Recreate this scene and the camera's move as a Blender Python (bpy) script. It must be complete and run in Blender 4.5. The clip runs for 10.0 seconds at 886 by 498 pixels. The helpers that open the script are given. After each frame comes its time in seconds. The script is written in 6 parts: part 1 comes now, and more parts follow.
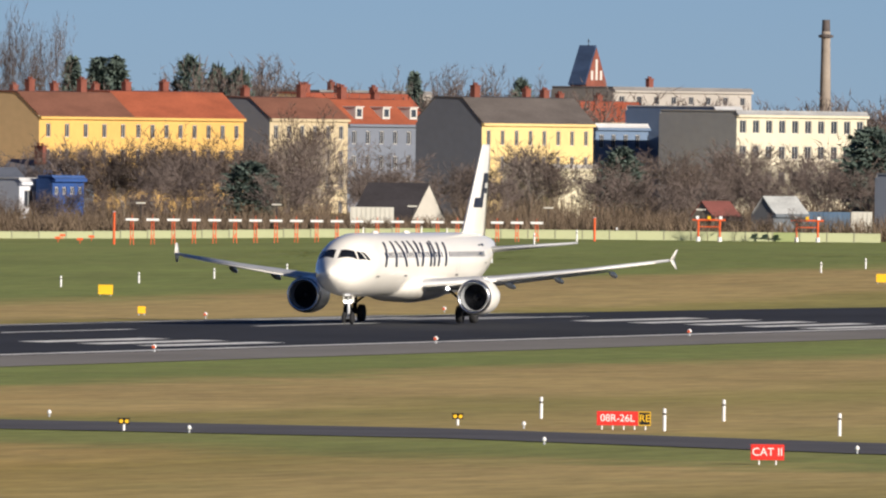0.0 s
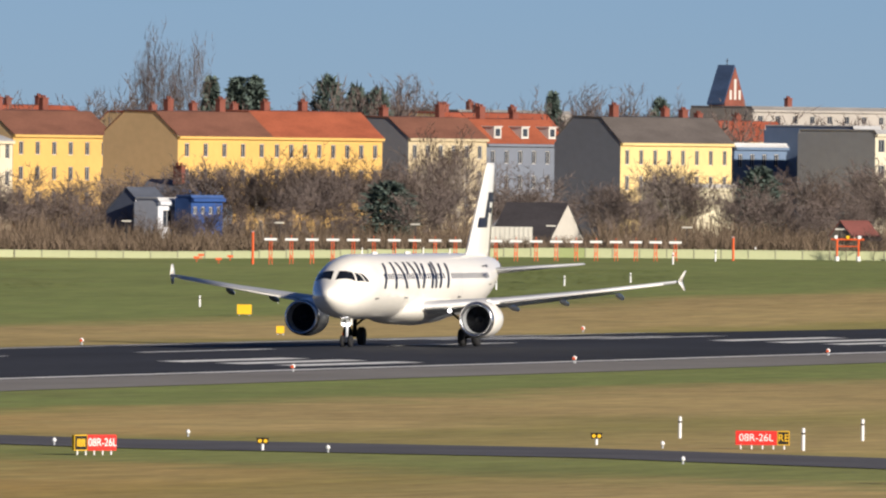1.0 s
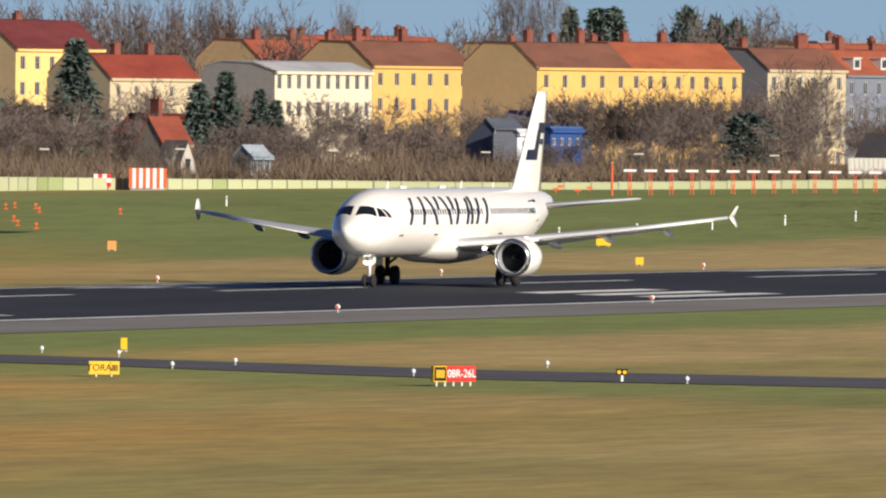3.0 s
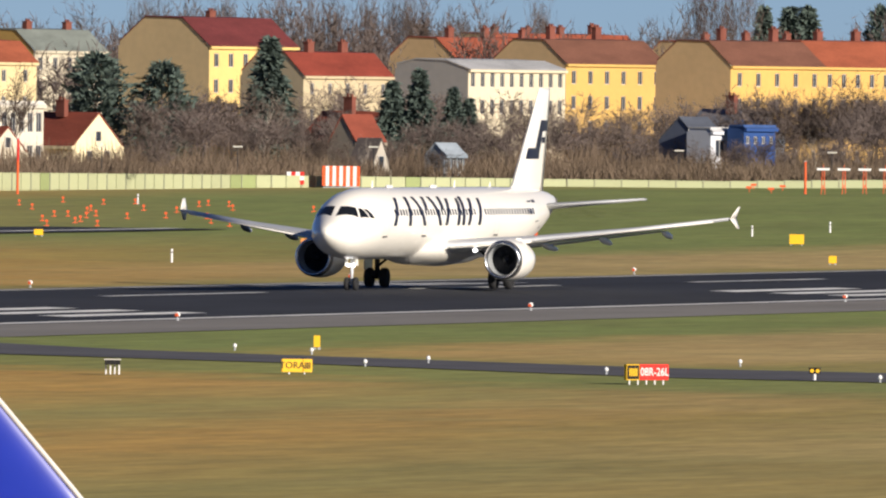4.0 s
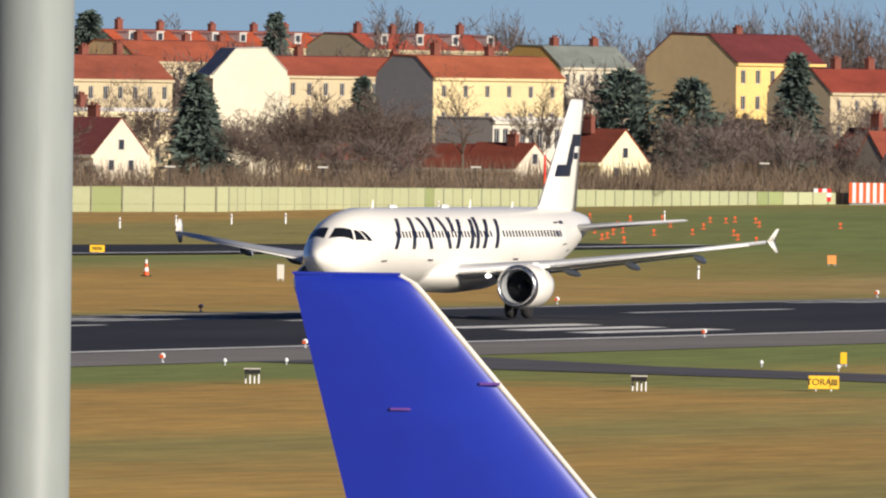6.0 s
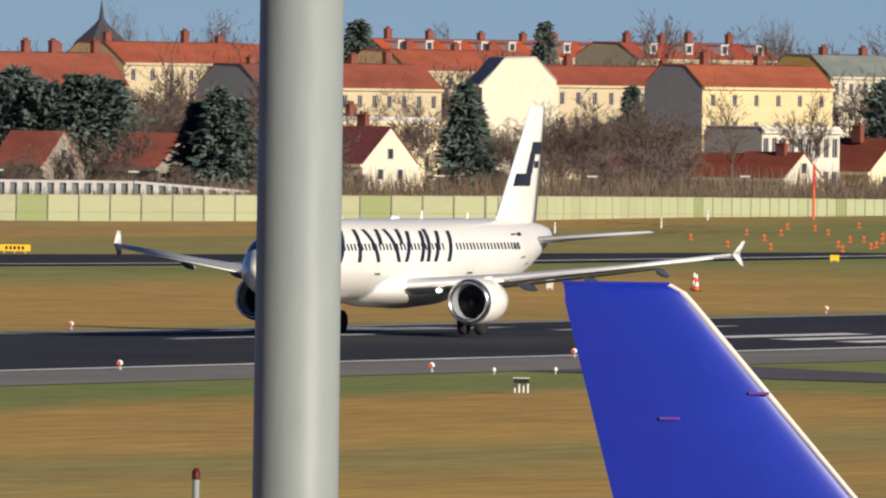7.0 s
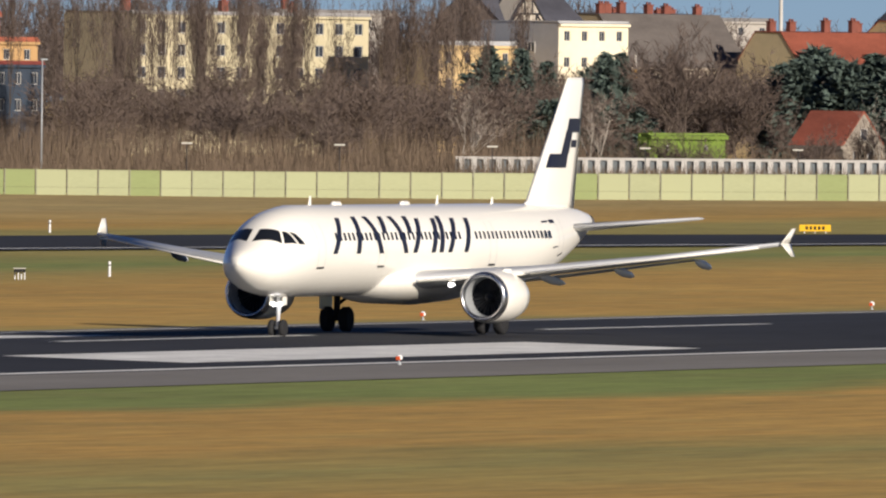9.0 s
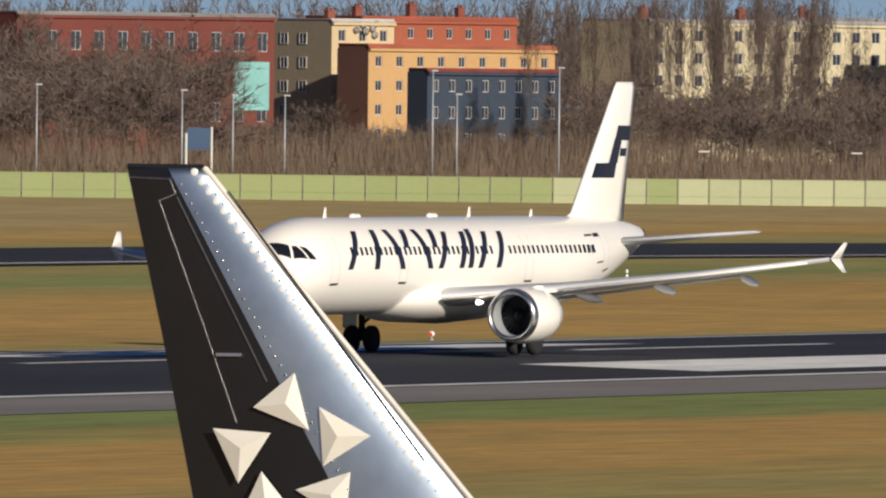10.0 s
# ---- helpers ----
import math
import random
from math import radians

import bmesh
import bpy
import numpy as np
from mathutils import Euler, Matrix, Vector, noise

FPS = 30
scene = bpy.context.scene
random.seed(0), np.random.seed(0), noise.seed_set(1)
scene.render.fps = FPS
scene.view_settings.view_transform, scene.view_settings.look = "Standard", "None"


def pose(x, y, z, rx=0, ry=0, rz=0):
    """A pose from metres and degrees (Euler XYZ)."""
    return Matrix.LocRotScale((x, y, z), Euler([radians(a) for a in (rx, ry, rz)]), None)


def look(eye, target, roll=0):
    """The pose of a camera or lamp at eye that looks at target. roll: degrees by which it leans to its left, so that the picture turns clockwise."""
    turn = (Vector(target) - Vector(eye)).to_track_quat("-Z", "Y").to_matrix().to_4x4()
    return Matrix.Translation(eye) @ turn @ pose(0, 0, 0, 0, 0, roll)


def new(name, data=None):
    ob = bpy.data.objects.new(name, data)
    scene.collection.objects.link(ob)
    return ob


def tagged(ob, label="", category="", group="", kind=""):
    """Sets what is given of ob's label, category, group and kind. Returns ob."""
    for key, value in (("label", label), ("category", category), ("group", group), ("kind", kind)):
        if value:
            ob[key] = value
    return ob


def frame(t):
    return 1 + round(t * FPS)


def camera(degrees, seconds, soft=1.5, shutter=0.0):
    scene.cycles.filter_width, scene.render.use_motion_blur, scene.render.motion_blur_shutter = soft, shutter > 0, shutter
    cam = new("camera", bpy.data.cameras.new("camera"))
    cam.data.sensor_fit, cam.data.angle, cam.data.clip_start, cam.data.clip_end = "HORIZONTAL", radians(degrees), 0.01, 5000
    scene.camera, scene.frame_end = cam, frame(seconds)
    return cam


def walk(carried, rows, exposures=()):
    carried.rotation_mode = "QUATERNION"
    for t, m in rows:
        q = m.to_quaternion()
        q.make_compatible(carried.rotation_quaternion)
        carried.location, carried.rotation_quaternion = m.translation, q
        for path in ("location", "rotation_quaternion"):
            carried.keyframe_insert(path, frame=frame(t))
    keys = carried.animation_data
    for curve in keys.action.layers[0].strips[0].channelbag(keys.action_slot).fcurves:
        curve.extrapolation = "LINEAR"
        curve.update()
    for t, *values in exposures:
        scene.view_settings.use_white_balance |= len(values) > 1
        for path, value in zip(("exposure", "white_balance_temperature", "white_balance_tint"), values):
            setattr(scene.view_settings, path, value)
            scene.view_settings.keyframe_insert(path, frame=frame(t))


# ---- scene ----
cam = camera(2.6086, 10.0, soft=2.2)
EYE = (0.0, 0.0, 13.13)
# seconds, heading from the runway's axis, pitch, lean to the left, in degrees: the tripod turns, it does not travel
VIEW = [
    (0.0, 14.6585, -0.3524, 0.690), (0.5, 14.8332, -0.3110, 0.660), (1.0, 15.0676, -0.2993, 0.664),
    (1.5, 15.3689, -0.3342, 0.658), (2.0, 15.5991, -0.3996, 0.646), (3.5, 16.4125, -0.5351, 0.713),
    (4.0, 16.6917, -0.5265, 0.770), (4.5, 16.9813, -0.5175, 0.798), (5.0, 17.4051, -0.5139, 0.788),
    (5.5, 17.8564, -0.5083, 0.793), (7.0, 19.0363, -0.4822, 0.799), (7.5, 19.5779, -0.4842, 0.780),
    (8.0, 20.1810, -0.5009, 0.764), (8.5, 20.7082, -0.5433, 0.678), (9.0, 21.3923, -0.5703, 0.649),
    (9.5, 22.1794, -0.5746, 0.648), (10.0, 22.9156, -0.5627, 0.653),
]


def aim(yaw, pitch, lean):
    a, p = radians(yaw), radians(pitch)
    way = Vector((math.cos(p) * math.cos(a), math.cos(p) * math.sin(a), math.sin(p)))
    return look(EYE, Vector(EYE) + 100 * way, lean)


walk(cam, [(t, aim(a, p, r)) for t, a, p, r in VIEW], exposures=[(0.0, 0.44, 5900, 12), (5.0, 0.46, 5900, 12), (7.0, 0.26, 5900, 12), (9.0, 0.26, 5900, 12), (10.0, 0.10, 5900, 12)])

# ---- light: low winter sun from behind the camera's right shoulder, clear pale sky ----
SUN_AZ, SUN_EL = -121.0, 17.5
world = bpy.data.worlds.new("sky")
scene.world = world
world.use_nodes = True
wn = world.node_tree.nodes
sky = wn.new("ShaderNodeTexSky")
sky.sky_type, sky.sun_disc = "NISHITA", False
sky.sun_elevation, sky.sun_rotation = radians(SUN_EL), radians(90 - SUN_AZ)
sky.air_density, sky.dust_density, sky.ozone_density = 0.55, 0.0, 5.0
tone = wn.new("ShaderNodeMix")  # dims and tints the sky's colour, green held back most
tone.data_type, tone.blend_type = "RGBA", "MULTIPLY"
tone.inputs[0].default_value, tone.inputs[7].default_value = 1.0, (0.80, 0.755, 0.80, 1)
world.node_tree.links.new(sky.outputs[0], tone.inputs[6])
world.node_tree.links.new(tone.outputs[2], wn["Background"].inputs["Color"])
wn["Background"].inputs["Strength"].default_value = 0.055
sun = new("sun", bpy.data.lights.new("sun", "SUN"))
sun.data.energy, sun.data.angle, sun.data.color = 5.0, radians(0.6), (1.0, 0.86, 0.67)
sun.matrix_basis = look((0, 0, 0), (-math.cos(radians(SUN_AZ)) * math.cos(radians(SUN_EL)),
                                    -math.sin(radians(SUN_AZ)) * math.cos(radians(SUN_EL)), -math.sin(radians(SUN_EL))))
sun.location = (400, -300, 300)


# ---- materials ----
def node_mat(name):
    m = bpy.data.materials.new(name)
    m.use_nodes = True
    nt = m.node_tree
    return m, nt, nt.nodes, nt.links, nt.nodes["Principled BSDF"]


def surf(name, colour, vary=0.25, scale=1.0, rough=0.8, metal=0.0, bump=0.15, stretch=(1, 1, 1), per_object=0.0, coat=0.0, spec=0.3):
    """A weathered surface: two noises vary the colour, the finer one gives relief."""
    m, nt, n, l, b = node_mat(name)
    co = n.new("ShaderNodeTexCoord")
    mp = n.new("ShaderNodeMapping")
    mp.inputs["Scale"].default_value = stretch
    l.new(co.outputs["Object"], mp.inputs["Vector"])
    big, fine = n.new("ShaderNodeTexNoise"), n.new("ShaderNodeTexNoise")
    big.inputs["Scale"].default_value, big.inputs["Detail"].default_value = 0.35 * scale, 4
    fine.inputs["Scale"].default_value, fine.inputs["Detail"].default_value = 4.0 * scale, 5
    for x in (big, fine):
        l.new(mp.outputs[0], x.inputs["Vector"])
    add = n.new("ShaderNodeMath")
    add.operation = "MULTIPLY_ADD"
    l.new(fine.outputs["Fac"], add.inputs[0])
    add.inputs[1].default_value = 0.5
    l.new(big.outputs["Fac"], add.inputs[2])
    last = add.outputs[0]
    if per_object:
        info = n.new("ShaderNodeObjectInfo")
        more = n.new("ShaderNodeMath")
        more.operation = "MULTIPLY_ADD"
        l.new(info.outputs["Random"], more.inputs[0])
        more.inputs[1].default_value = per_object
        l.new(last, more.inputs[2])
        last = more.outputs[0]
    ramp = n.new("ShaderNodeValToRGB")
    ramp.color_ramp.elements[0].position, ramp.color_ramp.elements[1].position = 0.4, 1.1 + per_object if per_object < 0 else 1.0
    ramp.color_ramp.elements[0].color = (*[c * (1 - vary) for c in colour], 1)
    ramp.color_ramp.elements[1].color = (*[min(1, c * (1 + vary)) for c in colour], 1)
    l.new(last, ramp.inputs[0])
    l.new(ramp.outputs[0], b.inputs["Base Color"])
    b.inputs["Roughness"].default_value, b.inputs["Metallic"].default_value = rough, metal
    b.inputs["Specular IOR Level"].default_value = spec
    b.inputs["Coat Weight"].default_value = coat
    if bump:
        bp = n.new("ShaderNodeBump")
        bp.inputs["Strength"].default_value, bp.inputs["Distance"].default_value = bump, 0.05
        l.new(fine.outputs["Fac"], bp.inputs["Height"])
        l.new(bp.outputs[0], b.inputs["Normal"])
    return m


def glow(name, colour, strength):
    m, nt, n, l, b = node_mat(name)
    b.inputs["Base Color"].default_value = (*colour, 1)
    b.inputs["Emission Color"].default_value = (*colour, 1)
    b.inputs["Emission Strength"].default_value = strength
    return m


def meadow(name="winter_grass", tufts=False):
    """Winter grass: mown strips beside the pavement, tan and olive patches drawn out along the runway."""
    m, nt, n, l, b = node_mat(name)
    co = n.new("ShaderNodeTexCoord")
    sep = n.new("ShaderNodeSeparateXYZ")
    l.new(co.outputs["Object"], sep.inputs[0])

    def noise_of(scale, stretch, detail=4, rough=0.6):
        mp = n.new("ShaderNodeMapping")
        mp.inputs["Scale"].default_value = stretch
        l.new(co.outputs["Object"], mp.inputs["Vector"])
        x = n.new("ShaderNodeTexNoise")
        x.inputs["Scale"].default_value, x.inputs["Detail"].default_value, x.inputs["Roughness"].default_value = scale, detail, rough
        l.new(mp.outputs[0], x.inputs["Vector"])
        return x.outputs["Fac"]

    def math_of(op, a, c, d=None):
        x = n.new("ShaderNodeMath")
        x.operation = op
        for i, v in enumerate((a, c, d)):
            if v is None:
                continue
            if isinstance(v, (int, float)):
                x.inputs[i].default_value = v
            else:
                l.new(v, x.inputs[i])
        return x.outputs[0]

    wide = noise_of(0.02, (1, 1.6, 1))
    mid = noise_of(0.12, (0.6, 1, 1), 5)
    fine = noise_of(1.6, (0.5, 1, 1), 5, 0.7)
    clump = noise_of(0.55, (0.22, 1, 1), 3, 0.65)  # tussocks in rows left by the mower
    # distance from the runway's axis, shaken by noise, picks the strip
    y = math_of("ADD", sep.outputs["Y"], math_of("MULTIPLY_ADD", wide, 30.0, -15.0))
    y = math_of("ADD", y, math_of("MULTIPLY_ADD", mid, 9.0, -4.5))
    def strips(bands):
        ramp = n.new("ShaderNodeValToRGB")
        l.new(math_of("MULTIPLY", y, 1 / 800.0), ramp.inputs[0])
        els = ramp.color_ramp.elements
        els[0].position, els[1].position = bands[0][0] / 800, bands[-1][0] / 800
        els[0].color, els[1].color = (*bands[0][1], 1), (*bands[-1][1], 1)
        for d, c in bands[1:-1]:
            e = els.new(d / 800)
            e.color = (*c, 1)
        return ramp.outputs[0]

    # the western part is drier; along the rim the two run into each other
    across = math_of("SUBTRACT", sep.outputs["X"], math_of("MULTIPLY", sep.outputs["Y"], 2.866))
    share = n.new("ShaderNodeMapRange")
    share.inputs["From Min"].default_value, share.inputs["From Max"].default_value = 65, 180
    l.new(math_of("ADD", across, math_of("MULTIPLY_ADD", wide, 70.0, -35.0)), share.inputs["Value"])
    both = n.new("ShaderNodeMix")
    both.data_type = "RGBA"
    l.new(share.outputs[0], both.inputs[0])
    l.new(strips(WEST), both.inputs[6])
    l.new(strips(EAST), both.inputs[7])
    # a greener verge on the near side of the taxiway
    lane = math_of("SUBTRACT", math_of("MULTIPLY_ADD", sep.outputs["X"], 1.36, 186.5 - 779 * 1.36), sep.outputs["Y"])
    lane = math_of("ADD", lane, math_of("MULTIPLY_ADD", mid, 50.0, -25.0))
    verge = n.new("ShaderNodeValToRGB")
    l.new(math_of("MULTIPLY_ADD", lane, 1 / 200.0, 0.5), verge.inputs[0])
    ve = verge.color_ramp.elements
    ve[0].position, ve[0].color = 0.22, (0, 0, 0, 1)
    ve[1].position, ve[1].color = 0.36, (0.85, 0.85, 0.85, 1)
    for at, v in ((0.56, 0.85), (0.70, 0.0)):
        ve.new(at).color = (v, v, v, 1)
    greener = n.new("ShaderNodeMix")
    greener.data_type = "RGBA"
    near_side = n.new("ShaderNodeMapRange")
    near_side.inputs["From Min"].default_value, near_side.inputs["From Max"].default_value = 300, 285
    l.new(sep.outputs["Y"], near_side.inputs["Value"])
    l.new(math_of("MULTIPLY", verge.outputs[0], near_side.outputs[0]), greener.inputs[0])
    l.new(both.outputs[2], greener.inputs[6])
    greener.inputs[7].default_value = (*GREEN, 1)
    both = greener
    mixf = math_of("MULTIPLY_ADD", mid, 1.6, -0.72)
    hue2 = n.new("ShaderNodeMix")
    hue2.data_type = "RGBA"
    l.new(math_of("MULTIPLY", math_of("MAXIMUM", mixf, 0.0), 0.9), hue2.inputs[0])
    l.new(both.outputs[2], hue2.inputs[6])
    hue2.inputs[7].default_value = (0.23, 0.22, 0.08, 1)
    val = n.new("ShaderNodeHueSaturation")
    l.new(hue2.outputs[2], val.inputs["Color"])
    l.new(math_of("ADD", math_of("ADD", math_of("MULTIPLY_ADD", fine, 0.6, -0.07), math_of("MULTIPLY", clump, 1.06)), math_of("MULTIPLY_ADD", wide, 0.7, -0.12)), val.inputs["Value"])
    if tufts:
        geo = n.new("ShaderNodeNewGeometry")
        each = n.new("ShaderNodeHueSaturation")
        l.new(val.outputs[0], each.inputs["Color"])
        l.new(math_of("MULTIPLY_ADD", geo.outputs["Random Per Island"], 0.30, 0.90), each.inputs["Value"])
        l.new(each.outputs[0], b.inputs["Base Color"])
    else:
        l.new(val.outputs[0], b.inputs["Base Color"])
    b.inputs["Roughness"].default_value, b.inputs["Specular IOR Level"].default_value = 0.95, 0.1
    b.inputs["Sheen Weight"].default_value, b.inputs["Sheen Roughness"].default_value = 0.03, 0.5
    b.inputs["Sheen Tint"].default_value = (0.95, 0.80, 0.42, 1)
    bp = n.new("ShaderNodeBump")
    bp.inputs["Strength"].default_value, bp.inputs["Distance"].default_value = 0.25, 0.08
    l.new(fine, bp.inputs["Height"])
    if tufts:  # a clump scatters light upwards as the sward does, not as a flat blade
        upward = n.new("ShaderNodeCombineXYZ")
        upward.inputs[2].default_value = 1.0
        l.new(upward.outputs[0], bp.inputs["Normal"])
    l.new(bp.outputs[0], b.inputs["Normal"])
    return m


GREEN, TAN, RUST, OLIVE = (0.185, 0.240, 0.062), (0.45, 0.325, 0.13), (0.50, 0.295, 0.072), (0.32, 0.27, 0.08)
EAST = [(0, TAN), (150, OLIVE), (186, TAN), (200, OLIVE), (212, TAN), (232, OLIVE), (244, TAN), (262, TAN), (272, GREEN), (292, GREEN),
        (352, OLIVE), (358, TAN), (384, TAN), (398, GREEN), (540, GREEN), (580, OLIVE), (640, TAN), (800, TAN)]
WEST = [(0, RUST), (140, RUST), (180, OLIVE), (205, RUST), (228, OLIVE), (240, RUST), (266, RUST), (274, GREEN), (292, GREEN),
        (352, OLIVE), (360, RUST), (420, RUST), (446, OLIVE), (456, GREEN), (480, OLIVE), (540, OLIVE), (560, RUST), (620, TAN), (800, TAN)]
grass_m = meadow()
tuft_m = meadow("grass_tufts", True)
asphalt_m = surf("runway_asphalt", (0.040, 0.041, 0.046), 0.3, 0.3, 0.9, stretch=(0.25, 1, 1), bump=0.1, spec=0.15)
shoulder_m = surf("shoulder_asphalt", (0.25, 0.232, 0.205), 0.2, 0.3, 0.9, stretch=(0.3, 1, 1), spec=0.15)
taxi_m = surf("taxiway_asphalt", (0.12, 0.116, 0.118), 0.25, 0.4, 0.9, spec=0.15)
mark_m = surf("runway_paint", (0.80, 0.79, 0.74), 0.25, 1.2, 0.85, bump=0.05, stretch=(0.5, 1, 1))
white_m = surf("aircraft_white", (0.93, 0.895, 0.80), 0.03, 0.4, 0.28, bump=0.0, coat=0.4, spec=0.5)
wing_m = surf("wing_grey", (0.50, 0.51, 0.52), 0.08, 0.6, 0.35, bump=0.0, spec=0.5)
navy_m = surf("navy_paint", (0.014, 0.015, 0.028), 0.15, 1.0, 0.35, bump=0.0, spec=0.5)
glass_m = surf("cockpit_glass", (0.012, 0.014, 0.018), 0.1, 1.0, 0.08, bump=0.0, spec=0.6)
lip_m = surf("polished_lip", (0.72, 0.72, 0.73), 0.05, 1.0, 0.25, metal=1.0, bump=0.0)
fan_m = surf("fan_titanium", (0.10, 0.10, 0.11), 0.2, 1.0, 0.4, metal=0.8, bump=0.0)
dark_m = surf("dark_duct", (0.03, 0.03, 0.033), 0.2, 1.0, 0.6, bump=0.0)
tyre_m = surf("tyre_rubber", (0.022, 0.022, 0.023), 0.2, 2.0, 0.85, bump=0.05)
rim_m = surf("wheel_rim", (0.45, 0.45, 0.46), 0.15, 2.0, 0.4, metal=0.6, bump=0.0)
strut_m = surf("gear_strut", (0.60, 0.61, 0.62), 0.15, 2.0, 0.4, bump=0.0)
lamp_m = glow("landing_lamp", (1.0, 0.93, 0.82), 3.0)
fence_m = surf("fence_green", (0.40, 0.42, 0.245), 0.12, 0.5, 0.8, bump=0.0, per_object=0.35, stretch=(1, 1, 3))
fence_dark_m = surf("fence_green_dark", (0.28, 0.325, 0.14), 0.12, 0.5, 0.8, bump=0.0, per_object=0.25, stretch=(1, 1, 3))
fence_post_m = surf("fence_post", (0.28, 0.29, 0.20), 0.2, 1.0, 0.8)
concrete_m = surf("pale_concrete", (0.52, 0.50, 0.46), 0.2, 0.6, 0.9)
# dark colour that stands for the shade between the barrier's ribs
barrier_shade_m = surf("barrier_shade", (0.16, 0.18, 0.19), 0.2, 0.6, 0.9)
sign_red_m = surf("sign_red", (0.72, 0.035, 0.025), 0.1, 1.0, 0.5, bump=0.0)
sign_yellow_m = surf("sign_yellow", (0.85, 0.50, 0.015), 0.1, 1.0, 0.5, bump=0.0)
sign_black_m = surf("sign_black", (0.015, 0.015, 0.014), 0.1, 1.0, 0.5, bump=0.0)
sign_white_m = surf("sign_white", (0.82, 0.82, 0.80), 0.05, 1.0, 0.5, bump=0.0)
orange_m = surf("obstruction_orange", (0.75, 0.12, 0.03), 0.15, 1.0, 0.6, bump=0.0)
steel_m = surf("galvanised_steel", (0.42, 0.44, 0.45), 0.15, 1.0, 0.5, metal=0.3, bump=0.0)
pole_m = surf("grey_pole_paint", (0.165, 0.182, 0.17), 0.12, 1.5, 0.5, bump=0.03, stretch=(3, 3, 0.7))
blue_m = surf("blue_tail_paint", (0.012, 0.028, 0.34), 0.15, 0.5, 0.32, bump=0.0, coat=0.3, spec=0.5)
def quilted_metal():
    """Polished skin that bulges a little between its ribs."""
    m = surf("polished_dark_metal", (0.10, 0.13, 0.135), 0.5, 1.2, 0.38, metal=0.0, bump=0.0, spec=0.35, stretch=(1, 1, 0.4))
    n, l = m.node_tree.nodes, m.node_tree.links
    co, wave, bp = n.new("ShaderNodeTexCoord"), n.new("ShaderNodeTexWave"), n.new("ShaderNodeBump")
    wave.bands_direction = "Z"
    wave.inputs["Scale"].default_value, wave.inputs["Distortion"].default_value = 2.25, 0.6
    l.new(co.outputs["Object"], wave.inputs["Vector"])
    l.new(wave.outputs["Fac"], bp.inputs["Height"])
    bp.inputs["Strength"].default_value, bp.inputs["Distance"].default_value = 0.4, 0.012
    l.new(bp.outputs[0], n["Principled BSDF"].inputs["Normal"])
    return m


chrome_m = quilted_metal()
black_m = surf("sign_black", (0.015, 0.015, 0.014), 0.1, 1.0, 0.5, bump=0.0)
sign_white_m = surf("sign_white", (0.82, 0.82, 0.80), 0.05, 1.0, 0.5, bump=0.0)
orange_m = surf("obstruction_orange", (0.75, 0.12, 0.03), 0.15, 1.0, 0.6, bump=0.0)
steel_m = surf("galvanised_steel", (0.42, 0.44, 0.45), 0.15, 1.0, 0.5, metal=0.3, bump=0.0)
pole_m = surf("grey_pole_paint", (0.25, 0.28, 0.268), 0.12, 1.5, 0.5, bump=0.03, stretch=(3, 3, 0.7))
blue_m = surf("blue_tail_paint", (0.012, 0.028, 0.34), 0.15, 0.5, 0.32, bump=0.0, coat=0.3, spec=0.5)
chrome_m = surf("polished_dark_metal", (0.46, 0.54, 0.60), 0.25, 0.7, 0.36, metal=1.0, bump=0.04)
black_m = surf("black_tail_paint", (0.010, 0.010, 0.011), 0.2, 1.0, 0.25, bump=0.0, spec=0.5)
# near-white colour that stands for sun glints on the polished fin
glint_m = surf("painted_glint", (0.85, 0.88, 0.88), 0.05, 1.0, 0.3, metal=0.2, bump=0.0, spec=0.6)
edge_m = surf("pale_worn_metal", (0.72, 0.68, 0.60), 0.15, 1.0, 0.4, bump=0.0)
pearl_m = surf("pearl_paint", (0.62, 0.60, 0.52), 0.08, 1.0, 0.45, bump=0.0)
pane_m = surf("window_pane", (0.035, 0.042, 0.055), 0.3, 0.5, 0.12, bump=0.0, per_object=0.2, spec=0.5)
frame_m = surf("window_frame", (0.55, 0.53, 0.49), 0.1, 1.0, 0.6, bump=0.0)
# paler and greyer than the bare twigs: distance haze mixed into the colour
hazed_twig_m = surf("hazed_twigs", (0.150, 0.120, 0.106), 0.35, 0.12, 0.95, bump=0.0, spec=0.1)
# skyline crowns: the haze before them is put into a paler colour
far_hazed_twig_m = surf("far_hazed_twigs", (0.125, 0.100, 0.090), 0.3, 0.05, 0.95, bump=0.0, spec=0.1)
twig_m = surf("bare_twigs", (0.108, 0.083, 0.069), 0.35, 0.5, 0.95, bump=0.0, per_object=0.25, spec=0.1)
pale_twig_m = surf("pale_twigs", (0.30, 0.26, 0.215), 0.3, 0.5, 0.95, bump=0.0, per_object=0.2, spec=0.1)
bark_m = surf("bark", (0.12, 0.095, 0.075), 0.3, 1.0, 0.95, spec=0.1)
pale_bark_m = surf("birch_bark", (0.42, 0.38, 0.32), 0.3, 1.0, 0.95, spec=0.1)
needle_m = surf("conifer_needles", (0.078, 0.104, 0.088), 0.4, 0.6, 0.9, bump=0.0, per_object=0.2, spec=0.15)
shrub_m = surf("dry_shrubs", (0.150, 0.112, 0.078), 0.4, 0.25, 0.95, bump=0.0, spec=0.1)
ivy_m = surf("bright_green_leaves", (0.16, 0.22, 0.04), 0.35, 0.6, 0.7, bump=0.0)


